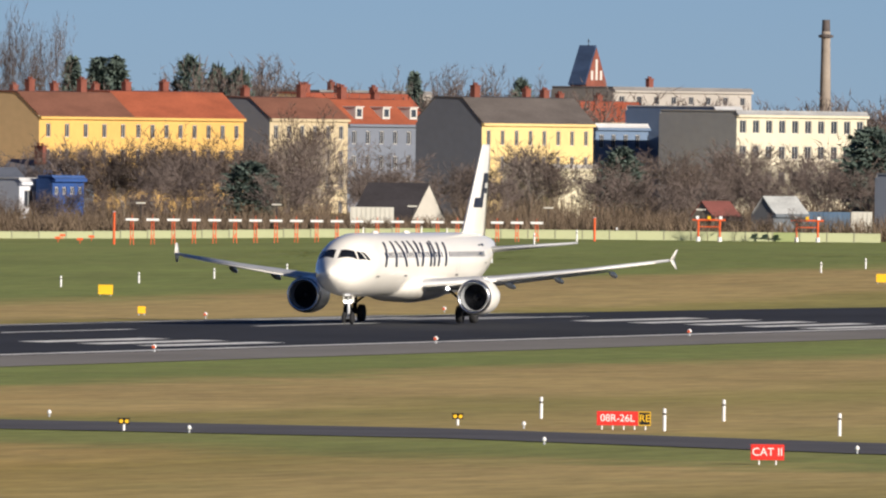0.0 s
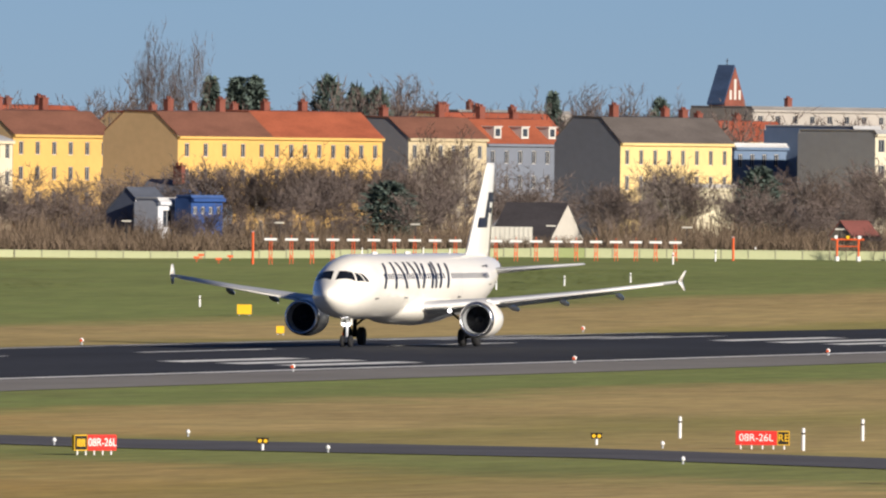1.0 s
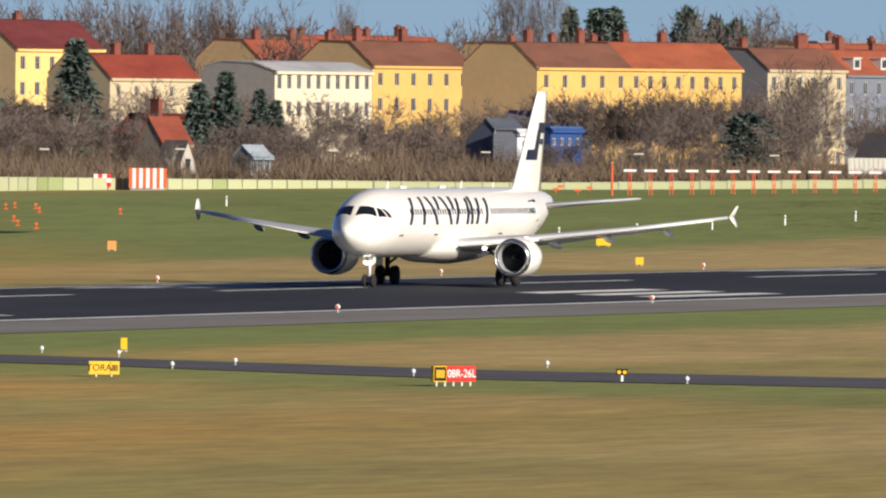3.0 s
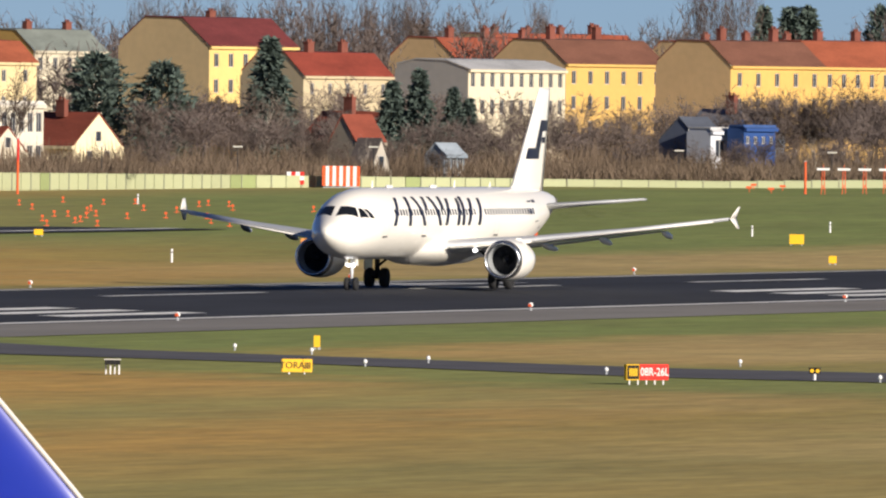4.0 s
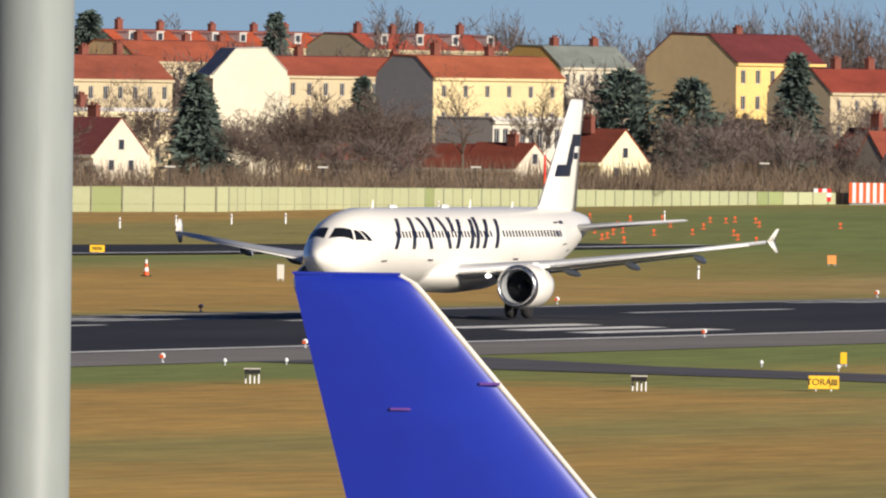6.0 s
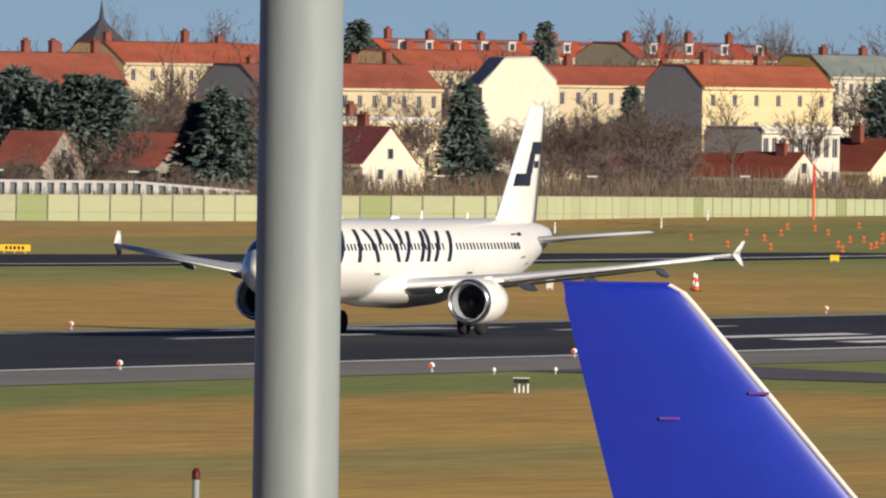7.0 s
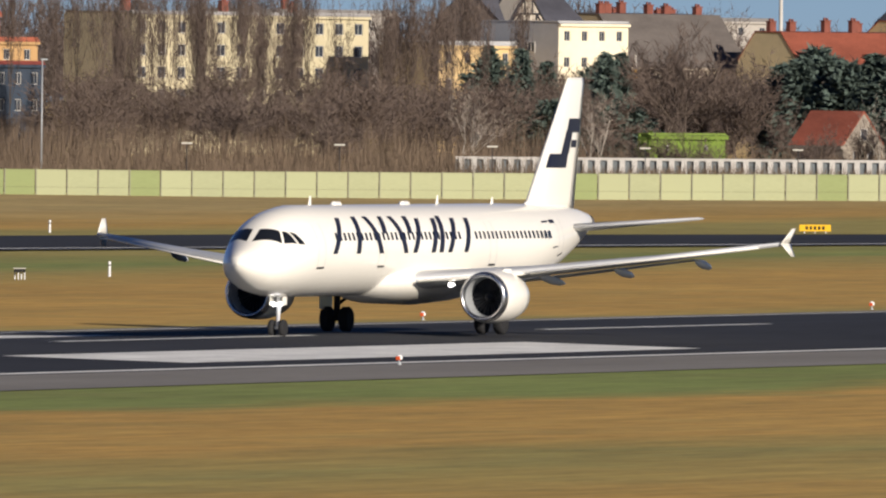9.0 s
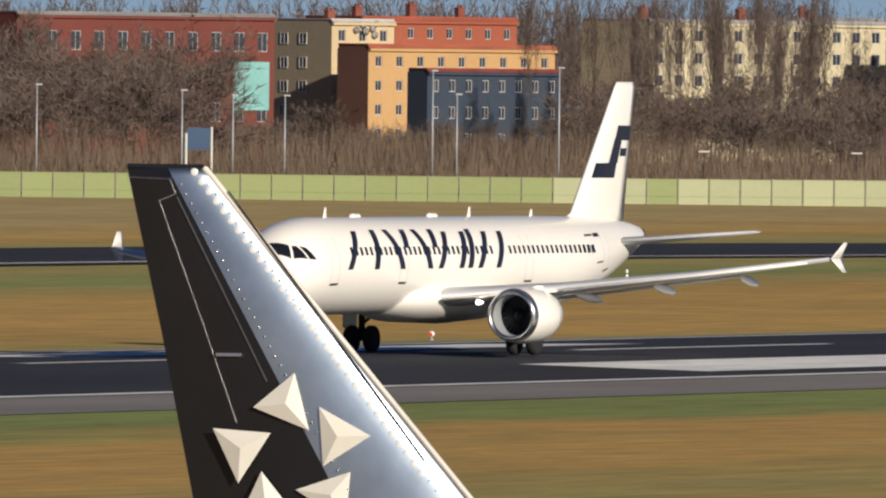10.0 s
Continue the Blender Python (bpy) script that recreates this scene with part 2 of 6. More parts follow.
# ---- mesh helpers ----
def part(name, bm, material, parent=None, label=""):
    me = bpy.data.meshes.new(name)
    bm.to_mesh(me)
    bm.free()
    me.materials.append(material)
    ob = new(name, me)
    ob.parent = parent
    return tagged(ob, label)


def again(ob, m, parent=None):
    """The same mesh once more, at the pose m, as a part of its own."""
    o = ob.copy()
    scene.collection.objects.link(o)
    o.parent = parent or ob.parent
    o.matrix_basis = m
    return o


def thing(name, label, category, x=0, y=0, z=0, rz=0, group="", kind=""):
    ob = new(name)
    ob.matrix_basis = pose(x, y, z, 0, 0, rz)
    return tagged(ob, label, category, group, kind)


def smooth(ob):
    for p in ob.data.polygons:
        p.use_smooth = True
    return ob


def box(bm, x0, x1, y0, y1, z0, z1):
    v = [bm.verts.new((x, y, z)) for x in (x0, x1) for y in (y0, y1) for z in (z0, z1)]
    for f in ((0, 1, 3, 2), (4, 6, 7, 5), (0, 4, 5, 1), (2, 3, 7, 6), (0, 2, 6, 4), (1, 5, 7, 3)):
        bm.faces.new([v[i] for i in f])
    return bm


def boxes(*dims):
    bm = bmesh.new()
    for d in dims:
        box(bm, *d)
    return bm


def rod(bm, p, q, r0, r1=None, n=8, caps=True):
    """A tapered rod from p to q."""
    p, q = Vector(p), Vector(q)
    r1 = r0 if r1 is None else r1
    w = (q - p).normalized()
    u = w.orthogonal().normalized()
    v = w.cross(u)
    rings = [[bm.verts.new(c + r * (math.cos(k * math.tau / n) * u + math.sin(k * math.tau / n) * v)) for k in range(n)]
             for c, r in ((p, r0), (q, r1))]
    for k in range(n):
        bm.faces.new((rings[0][k], rings[0][(k + 1) % n], rings[1][(k + 1) % n], rings[1][k]))
    if caps:
        bm.faces.new(rings[0][::-1])
        bm.faces.new(rings[1])
    return bm


def rods(*specs, n=8):
    bm = bmesh.new()
    for s in specs:
        rod(bm, *s, n=n)
    return bm


def loft(bm, rings, closed=True, cap0=True, cap1=True):
    vs = [[bm.verts.new(p) for p in ring] for ring in rings]
    n = len(vs[0])
    for a, c in zip(vs, vs[1:]):
        for k in range(n if closed else n - 1):
            bm.faces.new((a[k], a[(k + 1) % n], c[(k + 1) % n], c[k]))
    if cap0:
        bm.faces.new(vs[0][::-1])
    if cap1:
        bm.faces.new(vs[-1])
    return bm


def turned(profile, n=40, axis="x"):
    """A body turned about an axis from (along, radius) pairs."""
    bm = bmesh.new()
    rings = []
    for a, r in profile:
        ring = []
        for k in range(n):
            c, s = r * math.cos(k * math.tau / n), r * math.sin(k * math.tau / n)
            ring.append((a, c, s) if axis == "x" else (c, a, s) if axis == "y" else (c, s, a))
        rings.append(ring)
    return loft(bm, rings)


def prism(bm, pts, x0, x1):
    """A profile of (y, z) pairs drawn out along x."""
    return loft(bm, [[(x, y, z) for y, z in pts] for x in (x0, x1)])


def words(text, size, material, parent, m, name="lettering"):
    """Raised lettering in the built-in font, turned into a mesh."""
    cu = bpy.data.curves.new(name, "FONT")
    cu.body, cu.size, cu.extrude, cu.align_x, cu.align_y = text, size, 0.01, "CENTER", "CENTER"
    tmp = new(name, cu)
    me = bpy.data.meshes.new_from_object(tmp.evaluated_get(bpy.context.evaluated_depsgraph_get()))
    bpy.data.objects.remove(tmp)
    me.materials.clear()
    me.materials.append(material)
    ob = new(name, me)
    ob.parent = parent
    ob.matrix_basis = m
    return ob


# ---- ground ----
AXIS, HALF, CROWN = 326.1, 23.0, 0.42
TDZ = (960, 984)


def ease(a, b, v):
    k = min(1, max(0, (v - a) / (b - a)))
    return k * k * (3 - 2 * k)


def rise(x, y):
    """The meadow swells towards the fence in the east."""
    far, az = math.hypot(x, y), math.degrees(math.atan2(y, x))
    return ease(1350, 1800, far) * (0.2 * ease(21.6, 20.5, az) + 0.75 * ease(20.6, 18.2, az) + 0.45 * ease(18, 16, az) + 0.6 * ease(16, 14.6, az)) if x > 0 else 0.0


def build_ground():
    bm = bmesh.new()
    xs = [-6000, -2500, -800, -200, 0, 150, 300, 450] + list(range(550, 2700, 50)) + [2800, 3200, 4000, 5500, 7000]
    ys = [-6000, -2500, -800, -200, 0, 80, 140] + list(range(180, 1200, 20)) + [1300, 1600, 2200, 3500, 6000]
    grid = [[bm.verts.new((x, y, rise(x, y) - 0.03)) for y in ys] for x in xs]
    for a, c in zip(grid, grid[1:]):
        for k in range(len(ys) - 1):
            bm.faces.new((a[k], c[k], c[k + 1], a[k + 1]))
    tagged(smooth(part("ground", bm, grass_m)), "tan and olive winter grass of an airfield", "grass", kind="structure")


def strip(name, y0, y1, material, x0=-600, x1=1420, z=0.0, label="", lift=0.0):
    """Pavement along the runway that follows its crowned section."""
    bm = bmesh.new()
    cuts = sorted({y0, y1, *[c for c in (AXIS - HALF, AXIS, AXIS + HALF) if y0 < c < y1]})
    rows = [[bm.verts.new((x, y, z + lift + CROWN * max(0, 1 - abs(y - AXIS) / HALF))) for y in cuts] for x in (x0, x1)]
    for k in range(len(cuts) - 1):
        bm.faces.new((rows[0][k], rows[1][k], rows[1][k + 1], rows[0][k + 1]))
    return tagged(part(name, bm, material), label, kind="structure")


def flat(name, pts, material, z, label=""):
    bm = bmesh.new()
    bm.faces.new([bm.verts.new((x, y, z)) for x, y in pts])
    return tagged(part(name, bm, material), label, kind="structure")


def build_runways():
    strip("runway", AXIS - HALF, AXIS + HALF, asphalt_m, label="black asphalt runway with white markings")
    strip("road_shoulder", 289.5, AXIS - HALF, shoulder_m, z=0.0, label="grey asphalt runway shoulder")
    strip("road_shoulder", AXIS + HALF, AXIS + HALF + 2.0, shoulder_m, z=0.0, label="grey asphalt runway shoulder")
    marks = thing("runway_marking", "white painted runway markings, slightly worn", "marking", kind="structure")

    def stripe(x0, x1, y0, y1):
        s = strip("stripe", y0, y1, mark_m, x0, x1, lift=0.012)
        del s["kind"]
        s.parent = marks

    stripe(-500, 1415, 303.5, 304.4)
    stripe(-500, 1415, 347.8, 348.7)
    for k in range(24):
        stripe(-158 + 59 * k, -128 + 59 * k, AXIS - 0.45, AXIS + 0.45) if -158 + 59 * k < 1230 else None
    for side in (-1, 1):
        for k in range(5):
            c = AXIS + side * (4.2 + 3.9 * k)
            stripe(1268, 1300, c - 0.9, c + 0.9)
        for k in range(3):
            c = AXIS + side * (10.6 + 3.6 * k)
            stripe(1110, 1138, c - 0.9, c + 0.9)
        for k in range(3):
            c = AXIS + side * (10.0 + 3.6 * k)
            stripe(TDZ[0], TDZ[1], c - 0.9, c + 0.9)
        c = AXIS + side * 13.9
        stripe(757, 818, c - 4.3, c + 4.3)
    # rapid exit that leaves the runway and bends towards the apron
    near = [(760, 160.0), (779, 186.5), (801, 209.5), (807, 231.5), (814, 240.0), (829, 256.0), (850, 289.4)]
    wide = [(786, 160.0), (807, 193.0), (827, 216.2), (832, 238.0), (839, 247.2), (858, 272.0), (880, 289.4)]
    flat("taxiway", [(752, 150)] + near + wide[::-1] + [(778, 150)], taxi_m, 0.004, "dark grey asphalt taxiway")
    # second runway beyond, seen edge on
    def along(tab, x):
        for (x0, y0), (x1, y1) in zip(tab, tab[1:]):
            if x0 <= x <= x1:
                return y0 + (y1 - y0) * (x - x0) / (x1 - x0)
        return tab[-1][1]

    bm, last = bmesh.new(), None
    line, before = bmesh.new(), None
    for k in range(59):
        x = 300 + 20 * k
        n, f = along([(300, 492), (1185, 491), (1362, 462), (1460, 455)], x), along([(300, 545), (1230, 535), (1300, 526), (1424, 482), (1460, 470)], x)
        row = [bm.verts.new((x, y, rise(x, y) + 0.05)) for y in (n, (n + f) / 2, f)]
        edge = [line.verts.new((x, y, rise(x, y) + 0.065)) for y in (n + 4.0, n + 5.6)]
        if last:
            bm.faces.new((last[0], row[0], row[1], last[1]))
            bm.faces.new((last[1], row[1], row[2], last[2]))
            line.faces.new((before[0], edge[0], edge[1], before[1]))
        last, before = row, edge
    tagged(part("parallel_runway", bm, asphalt_m), "black asphalt of the parallel runway", kind="structure")
    tagged(part("parallel_runway_line", line, mark_m), "white edge line of the parallel runway", kind="structure")


build_ground()
build_runways()


# ---- the airliner: x aft, y to starboard, z up; origin between the main wheels on the ground ----
NOSE = -21.97
# from the tip: distance, centre height, half width, half height
HULL = [(0.0, 3.30, 0.02, 0.02), (0.12, 3.32, 0.32, 0.29), (0.4, 3.29, 0.62, 0.52), (0.9, 3.25, 0.97, 0.79), (1.6, 3.25, 1.31, 1.09),
        (2.3, 3.39, 1.54, 1.41), (3.0, 3.55, 1.70, 1.66), (3.8, 3.675, 1.83, 1.85), (4.8, 3.77, 1.93, 1.98), (6.2, 3.84, 1.97, 2.07),
        (16.0, 3.84, 1.975, 2.07), (30.5, 3.84, 1.975, 2.07), (33.0, 3.90, 1.95, 2.00), (36.0, 4.10, 1.74, 1.77), (38.5, 4.36, 1.42, 1.45),
        (40.5, 4.60, 1.06, 1.14), (42.5, 4.83, 0.66, 0.78), (44.0, 4.98, 0.32, 0.42), (44.51, 5.02, 0.16, 0.2)]


def hull_at(d):
    for a, c in zip(HULL, HULL[1:]):
        if a[0] <= d <= c[0]:
            k = (d - a[0]) / (c[0] - a[0])
            return [p + k * (q - p) for p, q in zip(a, c)]
    return HULL[-1]


def skin(d, ang, off=0.012):
    """A point on the hull: d from the nose's tip, ang up from port, in degrees."""
    _, z, w, hh = hull_at(d)
    a = radians(ang)
    return Vector((NOSE + d, -(w + off) * math.cos(a), z + (hh + off) * math.sin(a)))


def pane_angle(d, z):
    _, c, _, hh = hull_at(d)
    return math.degrees(math.asin(min(1, (z - c) / hh)))


def patch(bm, corners, nu=4, nv=4, off=0.012, mirror=False):
    """A four-cornered patch of (distance, angle) laid on the hull."""
    g = []
    for i in range(nu + 1):
        row = []
        for j in range(nv + 1):
            u, v = i / nu, j / nv
            d, a = [(1 - u) * (1 - v) * corners[0][k] + u * (1 - v) * corners[1][k] + u * v * corners[2][k] + (1 - u) * v * corners[3][k] for k in (0, 1)]
            p = skin(d, a, off)
            if mirror:
                p.y = -p.y
            row.append(bm.verts.new(p))
        g.append(row)
    for i in range(nu):
        for j in range(nv):
            f = (g[i][j], g[i + 1][j], g[i + 1][j + 1], g[i][j + 1])
            bm.faces.new(f if not mirror else f[::-1])
    return bm


def foil(bm, stations, n=12):
    """A wing or fin lofted through (leading edge point, chord, thickness, thickness direction)."""
    rings = []
    for le, chord, thick, up in stations:
        top = [(k / n) for k in range(n + 1)]
        shape = lambda u: 2.6 * (0.2969 * math.sqrt(u) - 0.126 * u - 0.3516 * u * u + 0.2843 * u ** 3 - 0.1036 * u ** 4) / 0.26
        ring = [Vector(le) + Vector((chord * u * u, 0, 0)) + Vector(up) * (thick * 0.5 * shape(u * u)) for u in top]
        ring += [Vector(le) + Vector((chord * u * u, 0, 0)) - Vector(up) * (thick * 0.5 * shape(u * u)) for u in reversed(top[1:-1])]
        rings.append(ring)
    return loft(bm, rings)


def wheel(parent, x, y, r, w, side):
    tyre = smooth(part("tyre", turned([(-w * .5, r * .62), (-w * .5, r * .86), (-w * .32, r * .98), (w * .32, r * .98), (w * .5, r * .86), (w * .5, r * .62)], 28, "y"), tyre_m, parent))
    tyre.location = (x, y, r)
    rim = part("rim", turned([(-w * .44, r * .60), (-w * .3, r * .25), (-w * .5, r * .15), (w * .5, r * .15), (w * .3, r * .25), (w * .44, r * .60)], 24, "y"), rim_m, tyre)
    return tyre


def build_airliner():
    plane = thing("airliner", "white twin-engine airliner with dark navy markings rolling on the runway", "airplane")
    bm = bmesh.new()
    N = 44
    dense = []
    for a, c in zip(HULL, HULL[1:]):
        steps = 2 if a[0] < 6 else 1
        dense += [[p + (k / steps) * (q - p) for p, q in zip(a, c)] for k in range(steps)]
    dense.append(HULL[-1])
    loft(bm, [[(NOSE + d, -w * math.cos(k * math.tau / N), z + hh * math.sin(k * math.tau / N)) for k in range(N)] for d, z, w, hh in dense])
    smooth(part("fuselage", bm, white_m, plane))
    # belly fairing round the wing root
    bm = bmesh.new()
    loft(bm, [[(x, -w * math.cos(k * math.tau / 32), z + hh * math.sin(k * math.tau / 32)) for k in range(32)]
              for x, z, w, hh in ((-8.6, 2.55, 0.5, 0.35), (-7.6, 2.5, 1.65, 0.80), (-5.6, 2.45, 2.1, 1.05), (-1, 2.4, 2.2, 1.1), (2.5, 2.45, 2.1, 1.02), (5.2, 2.6, 1.5, 0.72), (7.0, 2.65, 0.4, 0.3))])
    smooth(part("belly_fairing", bm, white_m, plane))
    # cockpit glazing, three panes a side, with white posts between
    for mirror in (False, True):
        for c in (((1.5, 84), (2.3, pane_angle(2.3, 4.2)), (2.72, pane_angle(2.72, 4.76)), (2.36, 84)),
                  ((2.42, pane_angle(2.42, 4.2)), (3.22, pane_angle(3.22, 4.18)), (2.98, pane_angle(2.98, 4.72)), (2.80, pane_angle(2.80, 4.74))),
                  ((3.36, pane_angle(3.36, 4.18)), (3.84, pane_angle(3.84, 4.16)), (3.42, pane_angle(3.42, 4.66)), (3.10, pane_angle(3.10, 4.72)))):
            part("cockpit_window", patch(bmesh.new(), c, 5, 5, 0.015, mirror), glass_m, plane, "dark cockpit window")
    # cabin windows, one mesh for the straight part of the hull
    for side, mir in ((-1, False), (1, True)):
        first = None
        for k in range(52):
            d = 7.4 + 0.53 * k
            if first is None:
                first = part("cabin_window", patch(bmesh.new(), ((7.28, 13.5), (7.52, 13.5), (7.52, 23.5), (7.28, 23.5)), 1, 3, 0.014, mir), glass_m, plane, "small dark cabin window")
            elif not 23.2 < d < 24.6:
                again(first, pose(0.53 * k, 0, 0))
    # dark slanted bars where the airline's title stands
    for low, high, a0, a1 in TITLE_BARS:
        part("title_bar", patch(bmesh.new(), ((low, a0), (low + 0.52, a0), (high + 0.52, a1), (high, a1)), 3, 8, 0.022), navy_m, plane, "navy painted title bar")
    for d0, d1, a0, a1 in ((34.1, 35.0, 33, 36), (35.2, 35.9, 31, 37), (35.0, 35.8, -6, -4)):
        part("small_bar", patch(bmesh.new(), ((d0, a0), (d1, a0), (d1, a1), (d0, a1)), 2, 1, 0.02), navy_m, plane, "small navy painted bar")
    # cabin doors: thin outlines
    for d in (5.1, 12.5, 26.5, 36.0):
        for e in ((d, d + 0.035), (d + 0.8, d + 0.835)):
            part("door_seam", patch(bmesh.new(), ((e[0], -18), (e[1], -18), (e[1], 38), (e[0], 38)), 1, 6, 0.010), wing_m, plane)
        part("door_sill", patch(bmesh.new(), ((d, -21), (d + 0.8, -21), (d + 0.8, -18.5), (d, -18.5)), 2, 1, 0.03), fan_m, plane)
    # wings
    for s in (-1, 1):
        up = (0, 0, 1)
        st = [((-6.6, s * 1.2, 2.35), 8.0, 0.95, up), ((-5.4, s * 1.95, 2.50), 6.9, 0.85, up), ((-3.05, s * 6.4, 2.93), 4.65, 0.52, up),
              ((-0.2, s * 11.8, 3.58), 3.0, 0.33, up), ((2.35, s * 16.7, 4.28), 1.55, 0.17, up)]
        smooth(part("wing", foil(bmesh.new(), st), wing_m, plane, "light grey swept wing"))
        slat = foil(bmesh.new(), [((-5.75, s * 2.4, 2.42), 0.85, 0.16, up), ((-3.45, s * 6.5, 2.82), 0.75, 0.13, up)], 8)
        smooth(part("slat", slat, white_m, plane, "white leading-edge slat"))
        slat = foil(bmesh.new(), [((-3.3, s * 6.9, 2.86), 0.7, 0.13, up), ((1.9, s * 16.0, 4.10), 0.45, 0.08, up)], 8)
        smooth(part("slat", slat, white_m, plane, "white leading-edge slat"))
        flap = foil(bmesh.new(), [((0.9, s * 2.2, 2.20), 1.6, 0.2, (0.17, 0, 0.98)), ((1.25, s * 6.4, 2.66), 1.35, 0.16, (0.17, 0, 0.98)), ((2.55, s * 12.6, 3.50), 0.9, 0.1, (0.17, 0, 0.98))], 8)
        smooth(part("flap", flap, wing_m, plane, "lowered grey flap"))
        for y, ln in ((6.6, 3.3), (9.6, 2.7), (12.9, 2.2)):
            x0, z0 = -3.2 + (y - 6.4) * 0.53 + 1.9, 2.55 + (y - 6.4) * 0.125
            bm = bmesh.new()
            loft(bm, [[(x0 + ln * a, s * y + 0.17 * r * math.cos(k * math.tau / 12), z0 + 0.1 - 0.34 * a + 0.20 * r * math.sin(k * math.tau / 12)) for k in range(12)]
                      for a, r in ((0, 0.08), (0.15, 0.7), (0.45, 1.0), (0.8, 0.75), (1.0, 0.08))])
            smooth(part("flap_fairing", bm, white_m if s < 0 else wing_m, plane, "canoe-shaped flap track fairing"))
        # tip fence, above and below the wing's tip
        bm = foil(bmesh.new(), [((2.75, s * 16.82, 4.30), 1.3, 0.08, (0, s, 0)), ((3.75, s * 17.02, 5.0), 0.5, 0.04, (0, s, 0))], 8)
        fence = smooth(part("wing_tip_fence", bm, white_m, plane, "white wing tip fence"))
        bm = foil(bmesh.new(), [((2.75, s * 16.82, 4.32), 1.3, 0.08, (0, s, 0)), ((3.75, s * 16.98, 3.72), 0.5, 0.04, (0, s, 0))], 8)
        smooth(part("fence_lower", bm, white_m, fence))
        # tailplane
        st = [((16.6, s * 0.6, 4.72), 3.9, 0.42, up), ((20.0, s * 6.22, 5.24), 1.35, 0.13, up)]
        smooth(part("tailplane", foil(bmesh.new(), st), wing_m, plane, "grey tailplane"))
        # engine
        cx, cy, cz = -6.3, s * 5.75, 1.78
        prof = [(0.55, 0.86), (0.2, 0.90), (0.05, 0.95), (0.0, 1.02), (0.08, 1.09), (0.35, 1.155), (1.0, 1.20), (1.9, 1.205), (2.8, 1.12), (3.5, 0.98), (3.52, 0.92), (3.0, 0.93)]
        nac = turned(prof[4:], 48)
        nac.faces.ensure_lookup_table()
        bmesh.ops.delete(nac, geom=[f for f in nac.faces if len(f.verts) > 4], context="FACES")
        nacelle = smooth(part("engine_nacelle", nac, white_m, plane, "white engine nacelle"))
        nacelle.location = (cx, cy, cz)
        lip = turned(prof[1:6], 48)
        bmesh.ops.delete(lip, geom=[f for f in lip.faces if len(f.verts) > 4], context="FACES")
        smooth(part("intake_lip", lip, lip_m, nacelle, "polished intake lip"))
        duct = turned([(0.2, 0.90), (0.55, 0.86), (1.1, 0.87)], 40)
        bmesh.ops.delete(duct, geom=[f for f in duct.faces if len(f.verts) > 4], context="FACES")
        bmesh.ops.reverse_faces(duct, faces=duct.faces)
        smooth(part("intake_duct", duct, steel_m, nacelle, "grey intake duct"))
        blade = None
        for k in range(24):
            if blade is None:
                bm = bmesh.new()
                q = [(1.0, 0.25, 0.0), (1.0, 0.86, 0.05), (1.14, 0.86, 0.25), (1.14, 0.25, 0.2)]
                bm.faces.new([bm.verts.new((x, r * math.cos(b), r * math.sin(b))) for x, r, b in q])
                blade = part("fan_blade", bm, fan_m, nacelle)
            else:
                again(blade, pose(0, 0, 0, 360 / 24 * k, 0, 0))
        part("fan_disc", turned([(1.16, 0.02), (1.17, 0.88), (1.2, 0.88)], 32), dark_m, nacelle)
        smooth(part("spinner", turned([(0.62, 0.01), (0.75, 0.11), (0.95, 0.22), (1.15, 0.27)], 24), dark_m, nacelle))
        smooth(part("exhaust_cone", turned([(2.6, 0.72), (3.6, 0.66), (4.4, 0.48), (4.42, 0.34), (5.0, 0.05)], 32), fan_m, nacelle))
        bm = bmesh.new()
        loft(bm, [[(x0, s * 5.75 - w, z0), (x1, s * 5.75 - w, z1), (x1, s * 5.75 + w, z1), (x0, s * 5.75 + w, z0)] for x0, z0, x1, z1, w in
                  ((-5.0, 2.85, -1.6, 2.45, 0.18), (-3.9, 3.05, 0.2, 2.95, 0.2))])
        part("pylon", bm, white_m, plane, "white engine pylon")
        # main gear
        leg = smooth(part("main_gear_leg", rods(((0.0, s * 3.8, 0.55), (-0.1, s * 3.75, 2.6), 0.14, 0.17), ((0.0, s * 3.8, 1.2), (-0.1, s * 2.3, 2.4), 0.08), ((0, s * 3.35, .58), (0, s * 4.25, .58), 0.09), n=12), dark_m, plane, "dark main landing gear leg"))
        for dy in (-0.46, 0.46):
            wheel(leg, 0, s * 3.8 + dy, 0.585, 0.42, s)
        part("gear_door", boxes((-0.75, 0.75, s * 4.32, s * 4.38, 1.05, 2.5)), white_m, leg, "white gear door")
    # landing lamp under the port wing root
    for s in (-1, 1):
        lampb = smooth(part("landing_light", turned([(-0.02, 0.03), (0.0, 0.12), (0.12, 0.11), (0.5, 0.05)], 16), lamp_m, plane, "lit landing light"))
        lampb.location = (-5.0, s * 3.7, 2.3)
    # fin and rudder
    up = (0, 1, 0)
    fin = [((12.9, 0, 5.55), 7.5, 0.5, up), ((14.3, 0, 6.0), 6.2, 0.56, up), ((19.25, 0, 11.55), 2.35, 0.22, up), ((19.5, 0, 11.76), 2.0, 0.12, up)]
    fin = smooth(part("fin", foil(bmesh.new(), fin), white_m, plane, "white fin with navy blocks"))

    def fin_pt(z, u, off):
        k = (z - 6.0) / 5.55
        le, ch = 14.3 + k * 4.95, 6.2 + k * (2.35 - 6.2)
        th = (0.56 + k * (0.22 - 0.56)) * 0.5
        shape = 10 * (0.2969 * math.sqrt(u) - 0.126 * u - 0.3516 * u * u + 0.2843 * u ** 3 - 0.1036 * u ** 4)
        return (le + ch * u, off * (th * shape + 0.02), z)

